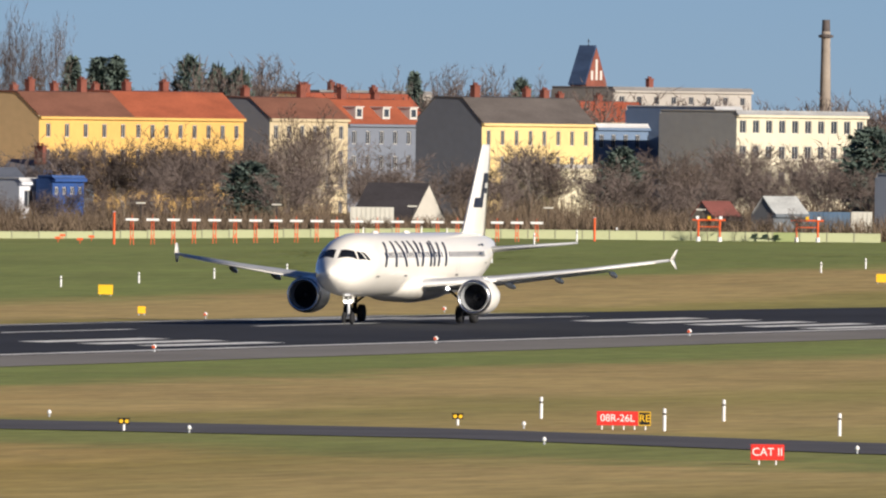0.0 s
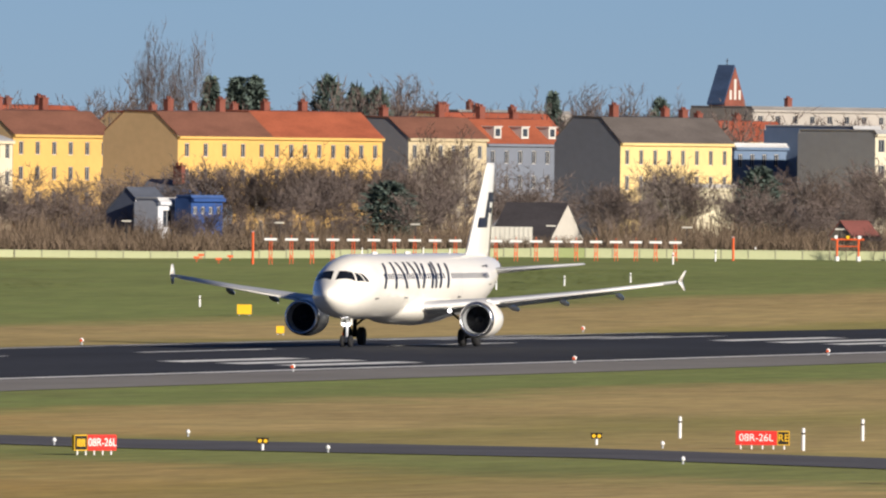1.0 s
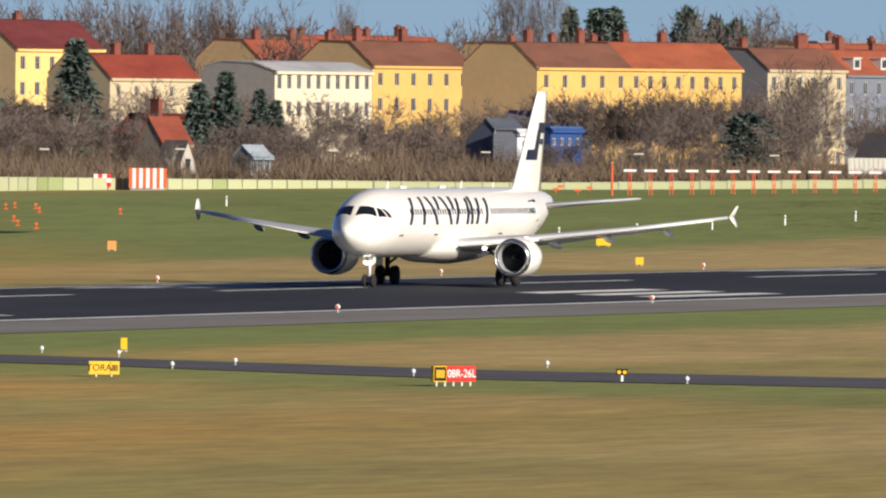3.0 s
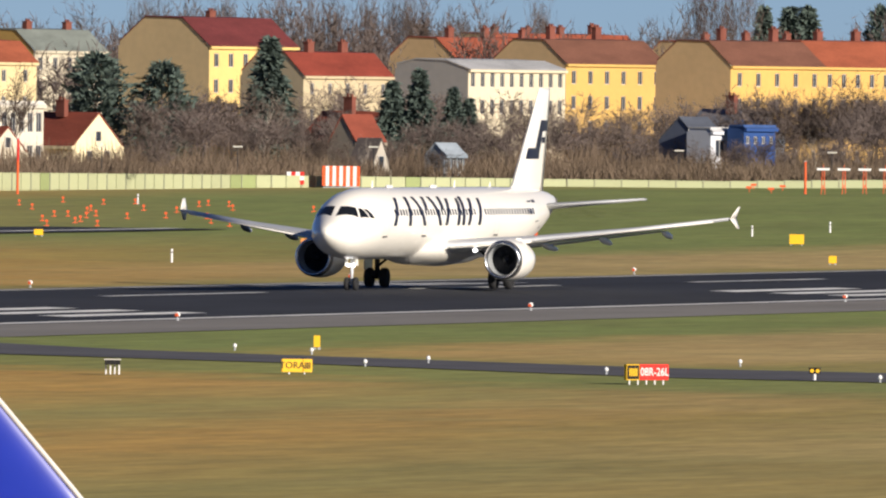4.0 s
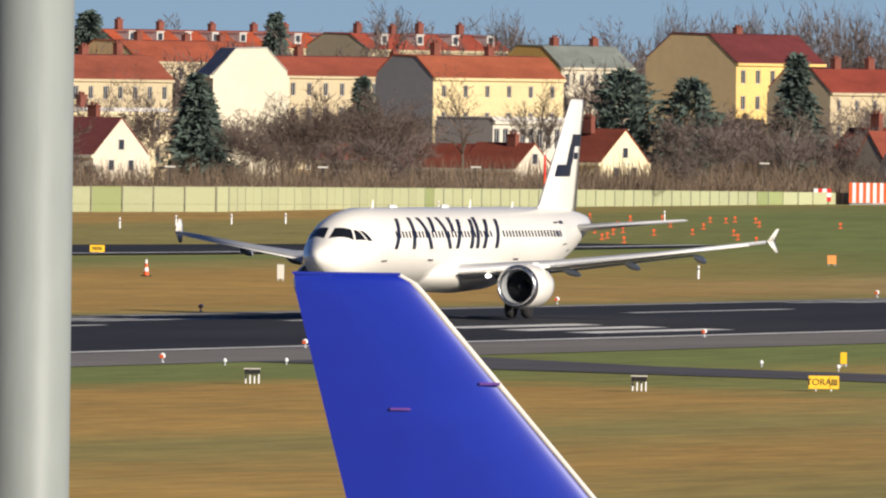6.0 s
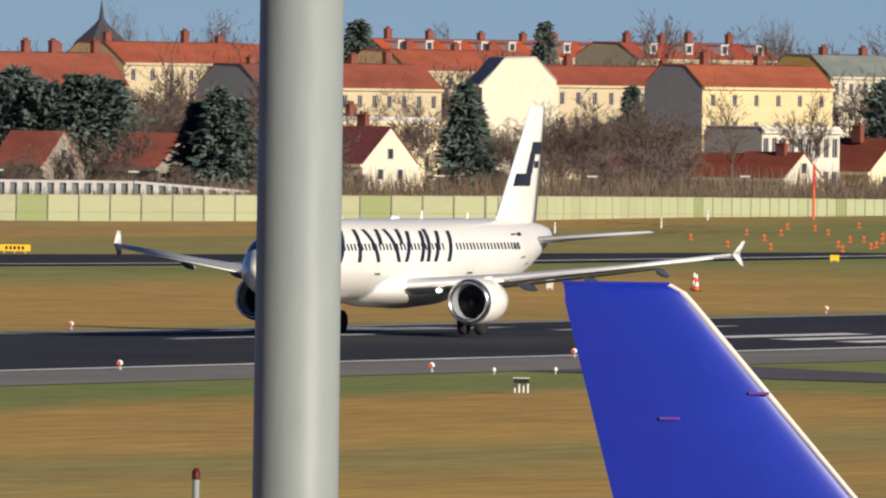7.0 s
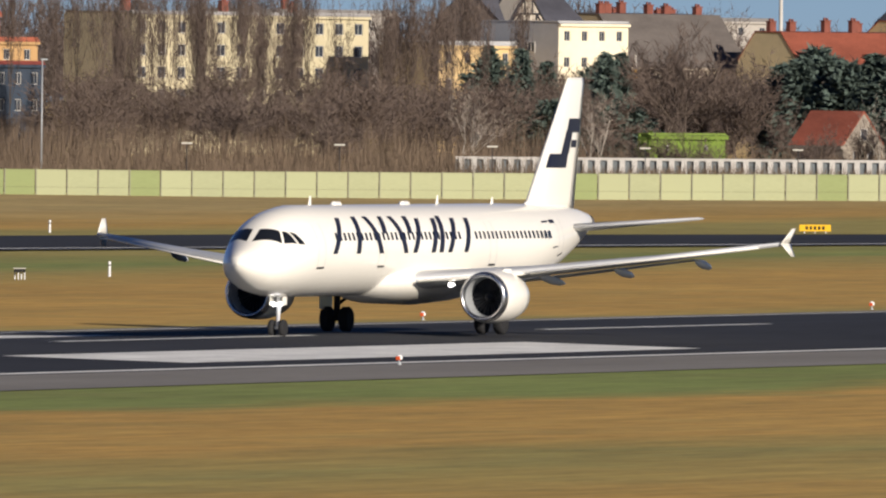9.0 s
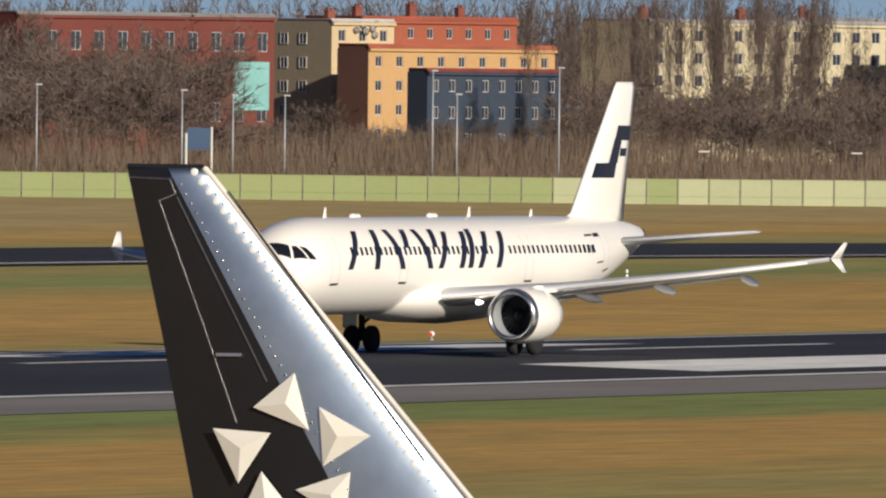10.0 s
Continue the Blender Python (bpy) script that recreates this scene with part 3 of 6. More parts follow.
    for side in (-1, 1):
        for za, zb, u in FIN_BLOCKS:
            bm = bmesh.new()
            g = [[bm.verts.new(fin_pt(za + (zb - za) * i / 4, u[0] + (u[1] - u[0]) * j / 6 + (u[2] * i / 4), side)) for j in range(7)] for i in range(5)]
            for i in range(4):
                for j in range(6):
                    f = (g[i][j], g[i][j + 1], g[i + 1][j + 1], g[i + 1][j])
                    bm.faces.new(f if side < 0 else f[::-1])
            part("fin_block", bm, navy_m, fin, "navy block painted on the fin")
    smooth(part("tail_cone", turned([(22.3, 0.34), (22.54, 0.18), (22.6, 0.1)], 20), fan_m, plane)).location = (0, 0, 5.0)
    # nose gear
    leg = smooth(part("nose_gear_leg", rods(((-16.9, 0, 0.4), (-16.75, 0, 2.1), 0.09, 0.11), ((-16.9, -0.3, .39), (-16.9, 0.3, .39), 0.07), ((-16.85, 0, 1.1), (-15.9, 0, 2.0), 0.05), n=12), strut_m, plane, "white nose landing gear leg"))
    for dy in (-0.26, 0.26):
        wheel(leg, -16.9, dy, 0.385, 0.22, 1)
    for s in (-1, 1):
        part("nose_gear_door", boxes((-17.15, -16.65, s * 0.30, s * 0.325, 1.42, 1.88)), white_m, leg, "white nose gear door")
        l = smooth(part("taxi_light", turned([(-0.02, 0.02), (0.0, 0.11), (0.12, 0.09), (0.16, 0.02)], 14), lamp_m, leg, "lit taxi light"))
        l.location = (-17.02, s * 0.16, 1.45)
    # aerials on the crown and a probe lamp
    for d, hh in ((8.6, 0.42), (24.5, 0.42), (31.5, 0.3)):
        bm = foil(bmesh.new(), [((NOSE + d, 0, 5.86), 0.42, 0.06, up), ((NOSE + d + 0.2, 0, 5.9 + hh), 0.16, 0.03, up)], 6)
        part("blade_aerial", bm, white_m, plane, "small white blade aerial")
    for d in (11.5, 20.0):
        part("satcom_bump", turned([(NOSE + d, 0.02), (NOSE + d + .2, .14), (NOSE + d + .9, .14), (NOSE + d + 1.1, 0.02)], 12), white_m, plane).location = (0, 0, 5.92)
    return plane


# distance from the nose at the lower and the upper end, angles of the ends
TITLE_BARS = [(6.75, 8.35, -3, 46), (9.64, 10.4, -3, 48), (12.5, 11.8, -3, 48), (13.2, 13.7, 22, 48), (15.55, 14.9, -3, 48), (16.35, 16.75, 22, 48),
              (16.65, 18.1, -3, 44), (18.95, 20.1, -3, 44), (19.95, 20.9, -3, 48), (21.05, 22.55, -3, 44), (23.1, 24.3, -3, 44)]
FIN_BLOCKS = [(7.55, 8.2, (0.10, 0.62, 0.0)), (8.2, 9.3, (0.40, 0.64, 0.03)), (8.5, 8.85, (0.68, 0.88, 0.0)), (9.2, 9.85, (0.45, 0.95, 0.0))]
airliner = build_airliner()
# seconds, distance of the nose wheels along the runway, turn in degrees
ROLL = [(0.0, 1221.6, 0.86), (0.5, 1204.4, 1.0), (1.0, 1187.0, 0.98), (1.5, 1169.3, 0.82), (2.0, 1151.2, 0.51), (3.5, 1091.5, -0.26),
        (4.0, 1069.9, -0.65), (4.5, 1047.3, -0.95), (5.0, 1023.8, -1.0), (5.5, 999.3, -0.9), (7.0, 922.0, -0.54), (7.5, 895.1, -0.25),
        (8.0, 867.7, -0.06), (8.5, 840.0, 0.1), (9.0, 812.0, 0.22), (9.5, 783.5, 0.27), (10.0, 754.6, 0.23)]


def motions():
    walk(airliner, [(t, pose(x + 16.9, AXIS, CROWN - 0.02, 0, 0, a)) for t, x, a in ROLL])


def lerp(tab, a):
    for p, q in zip(tab, tab[1:]):
        if min(p[0], q[0]) <= a <= max(p[0], q[0]):
            return p[1] + (a - p[0]) / (q[0] - p[0]) * (q[1] - p[1])
    return tab[-1][1]


# ---- boundary fence: green panels between posts ----
def build_fence():
    line = [(24.9, 1785), (22.5, 1780), (20.7, 1780), (18.9, 1782), (18.3, 1850), (17.3, 1950), (16.4, 2000), (13.2, 2010)]
    tops = [(24.9, 2.25), (22.06, 2.3), (20.7, 2.5), (18.9, 3.05), (18.3, 2.8), (17.3, 2.36), (16.4, 2.1), (15.9, 2.1), (14.8, 2.9), (13.2, 2.9)]
    fence = thing("boundary_fence", "pale green panelled boundary fence between thin posts", "fence", kind="structure")
    def spot(a):
        r = lerp(line, a)
        return Vector((r * math.cos(radians(a)), r * math.sin(radians(a)), lerp(tops, a)))
    a, pts = 24.8, [spot(24.8)]
    while a > 13.3:
        a -= 0.004
        if (spot(a).xy - pts[-1].xy).length >= 2.8:
            pts.append(spot(a))
    def panel_shape():
        return boxes((0, 2.72, -0.03, 0.03, -1.6, -0.02), (0, 2.72, -0.05, 0.05, -0.06, 0.0), (0, 2.72, -0.045, 0.045, -0.62, -0.58), (0, 2.72, -0.045, 0.045, -1.12, -1.08), (0, 2.72, -0.03, 0.03, -2.6, -1.62))
    panel = part("panel", panel_shape(), fence_m, fence)
    aged = part("panel", panel_shape(), fence_dark_m, fence)
    aged.matrix_basis = pose(1640, 760, 2.2)
    pick = random.Random(8)
    post = part("post", boxes((-0.05, 0.05, -0.07, 0.07, -2.7, 0.06)), fence_post_m, fence)
    for k, (p, q) in enumerate(zip(pts, pts[1:])):
        rz = math.degrees(math.atan2(q[1] - p[1], q[0] - p[0]))
        m = pose(p[0], p[1], p[2], 0, 0, rz)
        if k == 0:
            panel.matrix_basis, post.matrix_basis = m, m
        else:
            az = math.degrees(math.atan2(p[1], p[0]))
            old = az > 22.615 or 22.25 < az < 22.39 or pick.random() < 0.07
            again(aged if old else panel, m)
            if not 16.5 < az < 18.85 or k % 2:
                again(post, m)


# ---- houses: local x along the front, y to the back, the front's near corner at the origin ----
def wall_sheet(bm, L, z0, z1, holes, y=0.0, depth=0.18):
    """A front with real openings: cells round the holes, and reveals."""
    xs = sorted({0, L, *[v for h in holes for v in h[:2]]})
    zs = sorted({z0, z1, *[v for h in holes for v in h[2:]]})
    for x0, x1 in zip(xs, xs[1:]):
        for a, c in zip(zs, zs[1:]):
            mx, mz = (x0 + x1) / 2, (a + c) / 2
            if any(h[0] < mx < h[1] and h[2] < mz < h[3] for h in holes):
                continue
            bm.faces.new([bm.verts.new(p) for p in ((x0, y, a), (x1, y, a), (x1, y, c), (x0, y, c))])
    for x0, x1, a, c in holes:
        o = [(x0, a), (x1, a), (x1, c), (x0, c)]
        for (p, q), (r, s) in zip(o, o[1:] + o[:1]):
            bm.faces.new([bm.verts.new(v) for v in ((p, y, q), (p, y + depth, q), (r, y + depth, s), (r, y, s))])


WALLS, ROOFS = {}, {}


def wall_of(c):
    if c not in WALLS:
        WALLS[c] = surf("render_plaster", c, 0.12, 0.25, 0.9, bump=0.05)
    return WALLS[c]


def roof_of(c):
    if c not in ROOFS:
        ROOFS[c] = surf("roof_tiles", c, 0.3, 0.5, 0.85, bump=0.3, stretch=(1, 1, 4))
    return ROOFS[c]


def house(x, y, L, W, eave, ridge, wall, gable, roof, cols=6, storeys=4, label="plastered town house", win=(1.0, 1.75), rz=-21.5, shape="flat_top", chimneys=2, base=0.0, step=3.3, dormers=0, name="house", rows=None, top=None, side=()):
    hs = thing(name, label, "house", x, y, base, rz, group="town houses")
    eave, ridge = eave - base, ridge - base
    ww, wh = win
    holes = []
    z = eave - (top or 0.9) - wh
    for r in range(rows or storeys):
        if z < 0.3:
            break
        holes += [(L * (k + 0.5) / cols - ww / 2, L * (k + 0.5) / cols + ww / 2, z, z + wh) for k in range(cols)]
        z -= step
    bm = bmesh.new()
    wall_sheet(bm, L, 0, eave, holes)
    part("front_wall", bm, wall_of(wall), hs)
    if shape == "flat_top":
        prof = [(0, eave), (W * 0.30, ridge), (W * 0.72, ridge + 0.15), (W, eave + 0.5)]
    elif shape == "gable":
        prof = [(0, eave), (W * 0.5, ridge), (W, eave)]
    else:
        prof = [(0, eave), (0.01, ridge), (W - 0.01, ridge), (W, eave)]
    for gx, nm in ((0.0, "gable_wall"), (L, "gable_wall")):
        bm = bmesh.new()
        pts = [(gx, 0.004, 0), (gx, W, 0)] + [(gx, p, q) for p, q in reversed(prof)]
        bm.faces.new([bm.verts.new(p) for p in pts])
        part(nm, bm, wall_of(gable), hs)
    part("back_wall", boxes((0, L, W - 0.02, W + 0.25, 0, eave)), wall_of(gable), hs)
    bm = bmesh.new()
    prism(bm, [(p - (0.35 if k == 0 else 0), q) for k, (p, q) in enumerate(prof)] + [(p, q + 0.16) for p, q in reversed(prof)], -0.1, L + 0.1)
    rf = part("roof", bm, roof_of(roof), hs)
    part("eaves_cornice", boxes((-0.05, L + 0.05, -0.4, 0.0, eave - 0.35, eave - 0.02)), wall_of(wall), hs)
    if holes:
        w0 = part("window", boxes((0, ww, .10, .17, 0, 0.08), (0, ww, .10, .17, wh - 0.08, wh), (0, .07, .10, .17, .08, wh - .08), (ww - .07, ww, .10, .17, .08, wh - .08), (ww / 2 - .025, ww / 2 + .025, .11, .16, .08, wh - .08)), frame_m, hs)
        p0 = part("pane", boxes((0.05, ww - 0.05, 0.14, 0.19, 0.05, wh - 0.05)), pane_m, w0, "dark glass pane")
        w0.location = (holes[0][0], 0, holes[0][2])
        for hl in holes[1:]:
            w = again(w0, pose(hl[0], 0, hl[2]))
            again(p0, Matrix(), w)
    for y0, z0 in side:
        w = part("side_window", boxes((-.08, 0, y0, y0 + 1.3, z0, z0 + .1), (-.08, 0, y0, y0 + 1.3, z0 + 1.3, z0 + 1.4), (-.08, 0, y0, y0 + .1, z0 + .1, z0 + 1.3), (-.08, 0, y0 + 1.2, y0 + 1.3, z0 + .1, z0 + 1.3), (-.07, 0, y0 + .6, y0 + .7, z0 + .1, z0 + 1.3)), frame_m, hs, "white-framed side window")
        part("pane", boxes((-.04, .01, y0 + .08, y0 + 1.22, z0 + .08, z0 + 1.32)), pane_m, w, "dark glass pane")
    rnd = random.Random(int(x * 7 + y))
    for k in range(chimneys):
        cx, cy = L * (k + 0.35 + 0.3 * rnd.random()) / chimneys, W * (0.35 + 0.3 * rnd.random())
        hh = 0.9 + 0.9 * rnd.random()
        bm = boxes((cx - 0.6, cx + 0.6, cy - 0.35, cy + 0.35, ridge - 0.4, ridge + hh), (cx - 0.68, cx + 0.68, cy - 0.43, cy + 0.43, ridge + hh, ridge + hh + 0.15), (cx - 0.4, cx - 0.15, cy - .12, cy + .12, ridge + hh + .15, ridge + hh + .5), (cx + 0.15, cx + 0.4, cy - .12, cy + .12, ridge + hh + .15, ridge + hh + .45))
        part("chimney", bm, brick_m, rf, "brick chimney")
    for k in range(dormers):
        cx = L * (k + 0.5) / dormers
        d = part("dormer", boxes((cx - 0.8, cx + 0.8, 0.4, 3.0, eave + 0.7, eave + 2.2), (cx - 0.95, cx + 0.95, 0.25, 3.0, eave + 2.2, eave + 2.35)), frame_m, rf, "white dormer")
        part("pane", boxes((cx - 0.5, cx + 0.5, 0.36, 0.42, eave + 1.0, eave + 2.0)), pane_m, d)
    return hs


brick_m = surf("chimney_brick", (0.19, 0.065, 0.045), 0.3, 2.0, 0.9)
# the plain grey is for gables: shade put into the wall colour
YEL, BRN, CREAM, SHADE_GREY = (0.60, 0.385, 0.115), (0.70, 0.50, 0.26), (0.50, 0.42, 0.27), (0.25, 0.255, 0.27)
ORANGE, RED, DKRED, SLATE, BROWNR = (0.27, 0.075, 0.036), (0.21, 0.042, 0.026), (0.125, 0.028, 0.028), (0.095, 0.082, 0.075), (0.155, 0.068, 0.044)


def add_balconies(hs):
    """Loggias with ochre parapets and white posts on the sunny corner."""
    ochre = wall_of((0.60, 0.32, 0.05))
    for z in (10.6, 7.6):
        b = part("balcony", boxes((6.6, 13.4, -1.3, -1.18, z, z + 1.0), (13.28, 13.4, -1.18, -.01, z, z + 1.0), (6.6, 13.4, -1.18, -.01, z - .18, z)), ochre, hs, "ochre balcony parapet")
        for x in (6.65, 9.9, 13.3):
            part("post", boxes((x - .08, x + .08, -1.16, -1.0, z + 1.0, z + 2.9)), frame_m, b, "white post")
        # dark sheet on the wall in place of the loggia's shaded recess
        part("balcony_door", boxes((7.4, 12.6, -.09, -.02, z + .02, z + 2.2)), pane_m, b, "dark sheet standing for the shaded loggia recess")


def build_houses():
    house(2405, 682.9, 19.9, 11.9, 14.2, 17.2, YEL, BRN, BROWNR, 5, label="yellow plastered town house with brown gable and tiled roof")
    house(2432, 678.1, 24.3, 12.0, 14.2, 17.4, YEL, BRN, ORANGE, 8, label="yellow plastered town house with bright orange tiled roof")
    house(2471, 670.1, 17.3, 11.0, 14.3, 16.9, CREAM, SHADE_GREY, BROWNR, 6, label="cream plastered town house with brown tiled roof")
    # blue-grey front: the shade lying on it is painted into the plaster
    house(2498, 666.7, 18.4, 12.0, 13.7, 16.8, (0.16, 0.18, 0.22), SHADE_GREY, ORANGE, 6, dormers=3, label="town house with shade-grey painted front, orange roof and white dormers")
    # this gable's blue-grey also carries its shade as colour
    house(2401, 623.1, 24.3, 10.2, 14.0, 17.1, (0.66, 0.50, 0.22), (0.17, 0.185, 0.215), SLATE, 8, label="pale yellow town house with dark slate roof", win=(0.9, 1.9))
    house(2457, 720.2, 21.4, 12.1, 14.2, 17.2, YEL, BRN, BROWNR, 6, label="yellow plastered town house with brown tiled roof")
    house(2300, 686.7, 19.5, 11.3, 13.3, 14.3, (0.62, 0.55, 0.40), (0.40, 0.39, 0.37), (0.42, 0.42, 0.42), 10, storeys=2, label="beige flat-roofed block with ribbon windows", win=(0.9, 1.8), top=0.4, chimneys=0)
    house(2342, 720.9, 18.0, 10.0, 12.2, 15.0, CREAM, CREAM, RED, 5, storeys=3, label="cream house with red hipped roof", win=(0.8, 1.4))
    house(2367, 741.2, 17.9, 14.7, 15.8, 19.3, (0.70, 0.50, 0.18), (0.72, 0.55, 0.29), DKRED, 6, label="yellow town house with tall blank brown gable", chimneys=1)
    house(2570, 830.3, 15.9, 11.0, 15.1, 17.9, (0.55, 0.50, 0.38), YEL, (0.17, 0.19, 0.17), 5, label="town house with grey-green metal roof")
    house(2260, 746.5, 25.1, 9.0, 13.4, 15.9, (0.62, 0.51, 0.28), SHADE_GREY, ORANGE, 6, storeys=3, label="pale yellow house with orange roof", win=(0.9, 1.5))
    house(2463, 834.4, 34.0, 11.0, 13.4, 15.8, CREAM, CREAM, (0.24, 0.06, 0.035), 10, label="long cream block with red-brown tiled roof")
    house(2440, 868.0, 30.0, 11.0, 12.4, 15.4, CREAM, SHADE_GREY, (0.16, 0.06, 0.045), 9, label="long block with dark red roof")
    house(2834, 987.0, 52.8, 12.0, 17.7, 20.0, CREAM, CREAM, (0.36, 0.075, 0.03), 14, label="long block with bright orange roof and white dormers", chimneys=5, dormers=8)
    house(2751, 918.9, 33.1, 12.0, 17.5, 19.7, CREAM, CREAM, (0.28, 0.06, 0.035), 10, label="long block with red roof and white dormers", chimneys=4, dormers=4)
    house(2428, 596.3, 29.2, 12.0, 15.5, 15.9, (0.60, 0.55, 0.42), (0.30, 0.31, 0.32), (0.3, 0.3, 0.3), 10, storeys=3, shape="box", chimneys=0, label="white modern block with rows of windows", win=(1.5, 1.7), top=0.7)
    house(2447, 603.9, 6.0, 14.0, 15.9, 16.4, (0.12, 0.17, 0.26), (0.14, 0.19, 0.28), (0.4, 0.4, 0.4), 2, storeys=3, shape="box", chimneys=0, label="narrow blue-clad stair tower")
    house(2440, 618.0, 16.0, 14.0, 13.6, 14.0, (0.14, 0.20, 0.30), (0.10, 0.14, 0.22), (0.5, 0.5, 0.5), 6, storeys=3, shape="box", chimneys=0, label="blue-clad hall with pale roof")
    house(2123, 745.5, 17.6, 9.0, 8.9, 9.2, (0.80, 0.70, 0.44), CREAM, (0.5, 0.48, 0.45), 5, storeys=2, shape="box", chimneys=1, label="pale yellow flat-roofed house", win=(0.8, 1.7), top=0.8)
    # gable of the same cream block, greyed to stand for its shade
    flats = house(2287, 880.6, 13.0, 13.1, 17.3, 17.5, (0.80, 0.72, 0.52), (0.40, 0.40, 0.40), (0.4, 0.4, 0.4), 4, shape="box", chimneys=0, label="cream apartment block with balconies", win=(1.1, 1.3), side=((4.0, 13.6), (7.2, 13.6)))
    add_balconies(flats)
    house(2275, 892.0, 14.0, 10.0, 14.4, 14.8, (0.62, 0.45, 0.22), (0.42, 0.33, 0.2), (0.4, 0.4, 0.4), 4, shape="box", chimneys=0, label="ochre plastered apartment block", win=(1.1, 1.3))
    # brick painted darker to carry the shade that lies on the school
    school = house(2099, 942.3, 43.1, 15.0, 17.7, 18.0, (0.15, 0.045, 0.035), (0.15, 0.045, 0.035), (0.2, 0.19, 0.18), 11, shape="box", chimneys=0, label="red brick school block with tall windows", win=(1.7, 2.3), step=4.2, top=1.8, storeys=3)
    part("teal_panel", boxes((36.2, 42.2, -0.08, -0.02, 6.6, 12.4)), surf("teal_cladding", (0.20, 0.42, 0.40), 0.2, 0.5, 0.6), school, "pale teal cladding panel")
    tower = house(2159, 927.6, 10.7, 9.6, 17.3, 17.6, (0.55, 0.43, 0.25), (0.40, 0.33, 0.22), (0.4, 0.38, 0.35), 3, shape="box", chimneys=1, label="slim beige apartment tower", win=(1.2, 1.4), step=2.9, side=[(4.2, 14.6 - 2.9 * k) for k in range(5)] + [(7.4, 14.6 - 2.9 * k) for k in range(5)])
    for x, z in ((4.0, 16.4), (5.2, 17.0), (5.6, 16.2), (6.8, 16.6), (7.4, 17.2), (7.2, 15.8)):
        dish = smooth(part("satellite_dish", turned([(-0.25, 0.42), (-0.14, 0.34), (-0.1, 0.05), (-0.06, 0.05), (-0.1, 0.36), (-0.25, 0.45)], 18, "y"), frame_m, tower, "white satellite dish"))
        dish.location = (x, -0.1, z)
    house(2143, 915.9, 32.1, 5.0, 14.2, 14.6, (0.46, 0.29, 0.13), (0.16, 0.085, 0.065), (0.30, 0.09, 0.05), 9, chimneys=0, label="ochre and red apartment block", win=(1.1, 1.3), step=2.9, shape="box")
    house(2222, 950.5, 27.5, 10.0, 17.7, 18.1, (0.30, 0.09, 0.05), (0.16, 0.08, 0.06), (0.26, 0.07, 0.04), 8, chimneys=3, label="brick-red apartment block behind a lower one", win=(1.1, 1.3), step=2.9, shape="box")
    # shadow over this block is put into its near-black blue walls
    house(2072, 878.1, 22.1, 3.0, 11.5, 11.8, (0.040, 0.054, 0.078), (0.045, 0.06, 0.082), (0.18, 0.045, 0.035), 8, storeys=3, shape="box", chimneys=0, label="block with walls painted in dark blue-grey shade and red roof edge", win=(1.1, 1.4), step=3.1)
    house(2313, 949.3, 44.4, 12.0, 18.0, 18.3, (0.52, 0.46, 0.30), CREAM, (0.3, 0.29, 0.28), 12, shape="box", chimneys=3, label="pale yellow apartment block with bay windows", win=(1.6, 1.5), step=2.9)
    # gable lighter and warmer than the front: sunlight put into its colour
    house(2430, 925.6, 24.0, 18.0, 11.8, 18.8, (0.42, 0.36, 0.28), (0.50, 0.40, 0.24), (0.115, 0.10, 0.09), 8, chimneys=6, label="town house with long dark roof and gable painted as sunlit")
    house(2440, 905.0, 26.0, 11.0, 12.4, 16.6, CREAM, (0.60, 0.50, 0.30), (0.21, 0.06, 0.035), 8, chimneys=6, label="town house with red-brown tiled roof")
    house(2420, 852.0, 24.0, 11.0, 12.6, 15.6, CREAM, SHADE_GREY, (0.22, 0.062, 0.036), 8, chimneys=3, label="town house with red-brown tiled roof")


build_fence()
build_houses()


def end_house(cx, cy, L, W, eave, ridge, wall, roof, label, base=0.0, shape="gable", panes=2, chimneys=1, turn=-111.5):
    """A house whose sunlit end wall faces the airfield; (cx, cy) is that wall's near corner."""
    a = radians(turn)
    hs = house(cx - L * math.cos(a), cy - L * math.sin(a), L, W, eave, ridge, wall, wall, roof, 4, 1, label, (0.8, 1.0), turn, shape, chimneys, base, top=1.2)
    e = eave - base
    spots = [(W * (0.5 + 0.36 * (k - (panes - 1) / 2)), e - 1.7) for k in range(panes)] + ([(W * 0.5, e + 0.5)] if shape == "gable" and panes else [])
    for y, z in spots:
        w = part("window", boxes((L, L + 0.07, y - .5, y + .5, z, z + .07), (L, L + 0.07, y - .5, y + .5, z + 1.13, z + 1.2), (L, L + 0.07, y - .5, y - .43, z + .07, z + 1.13), (L, L + 0.07, y + .43, y + .5, z + .07, z + 1.13)), frame_m, hs)
        part("pane", boxes((L - 0.02, L + 0.03, y - .45, y + .45, z + .05, z + 1.15)), pane_m, w, "dark glass pane")
    return hs


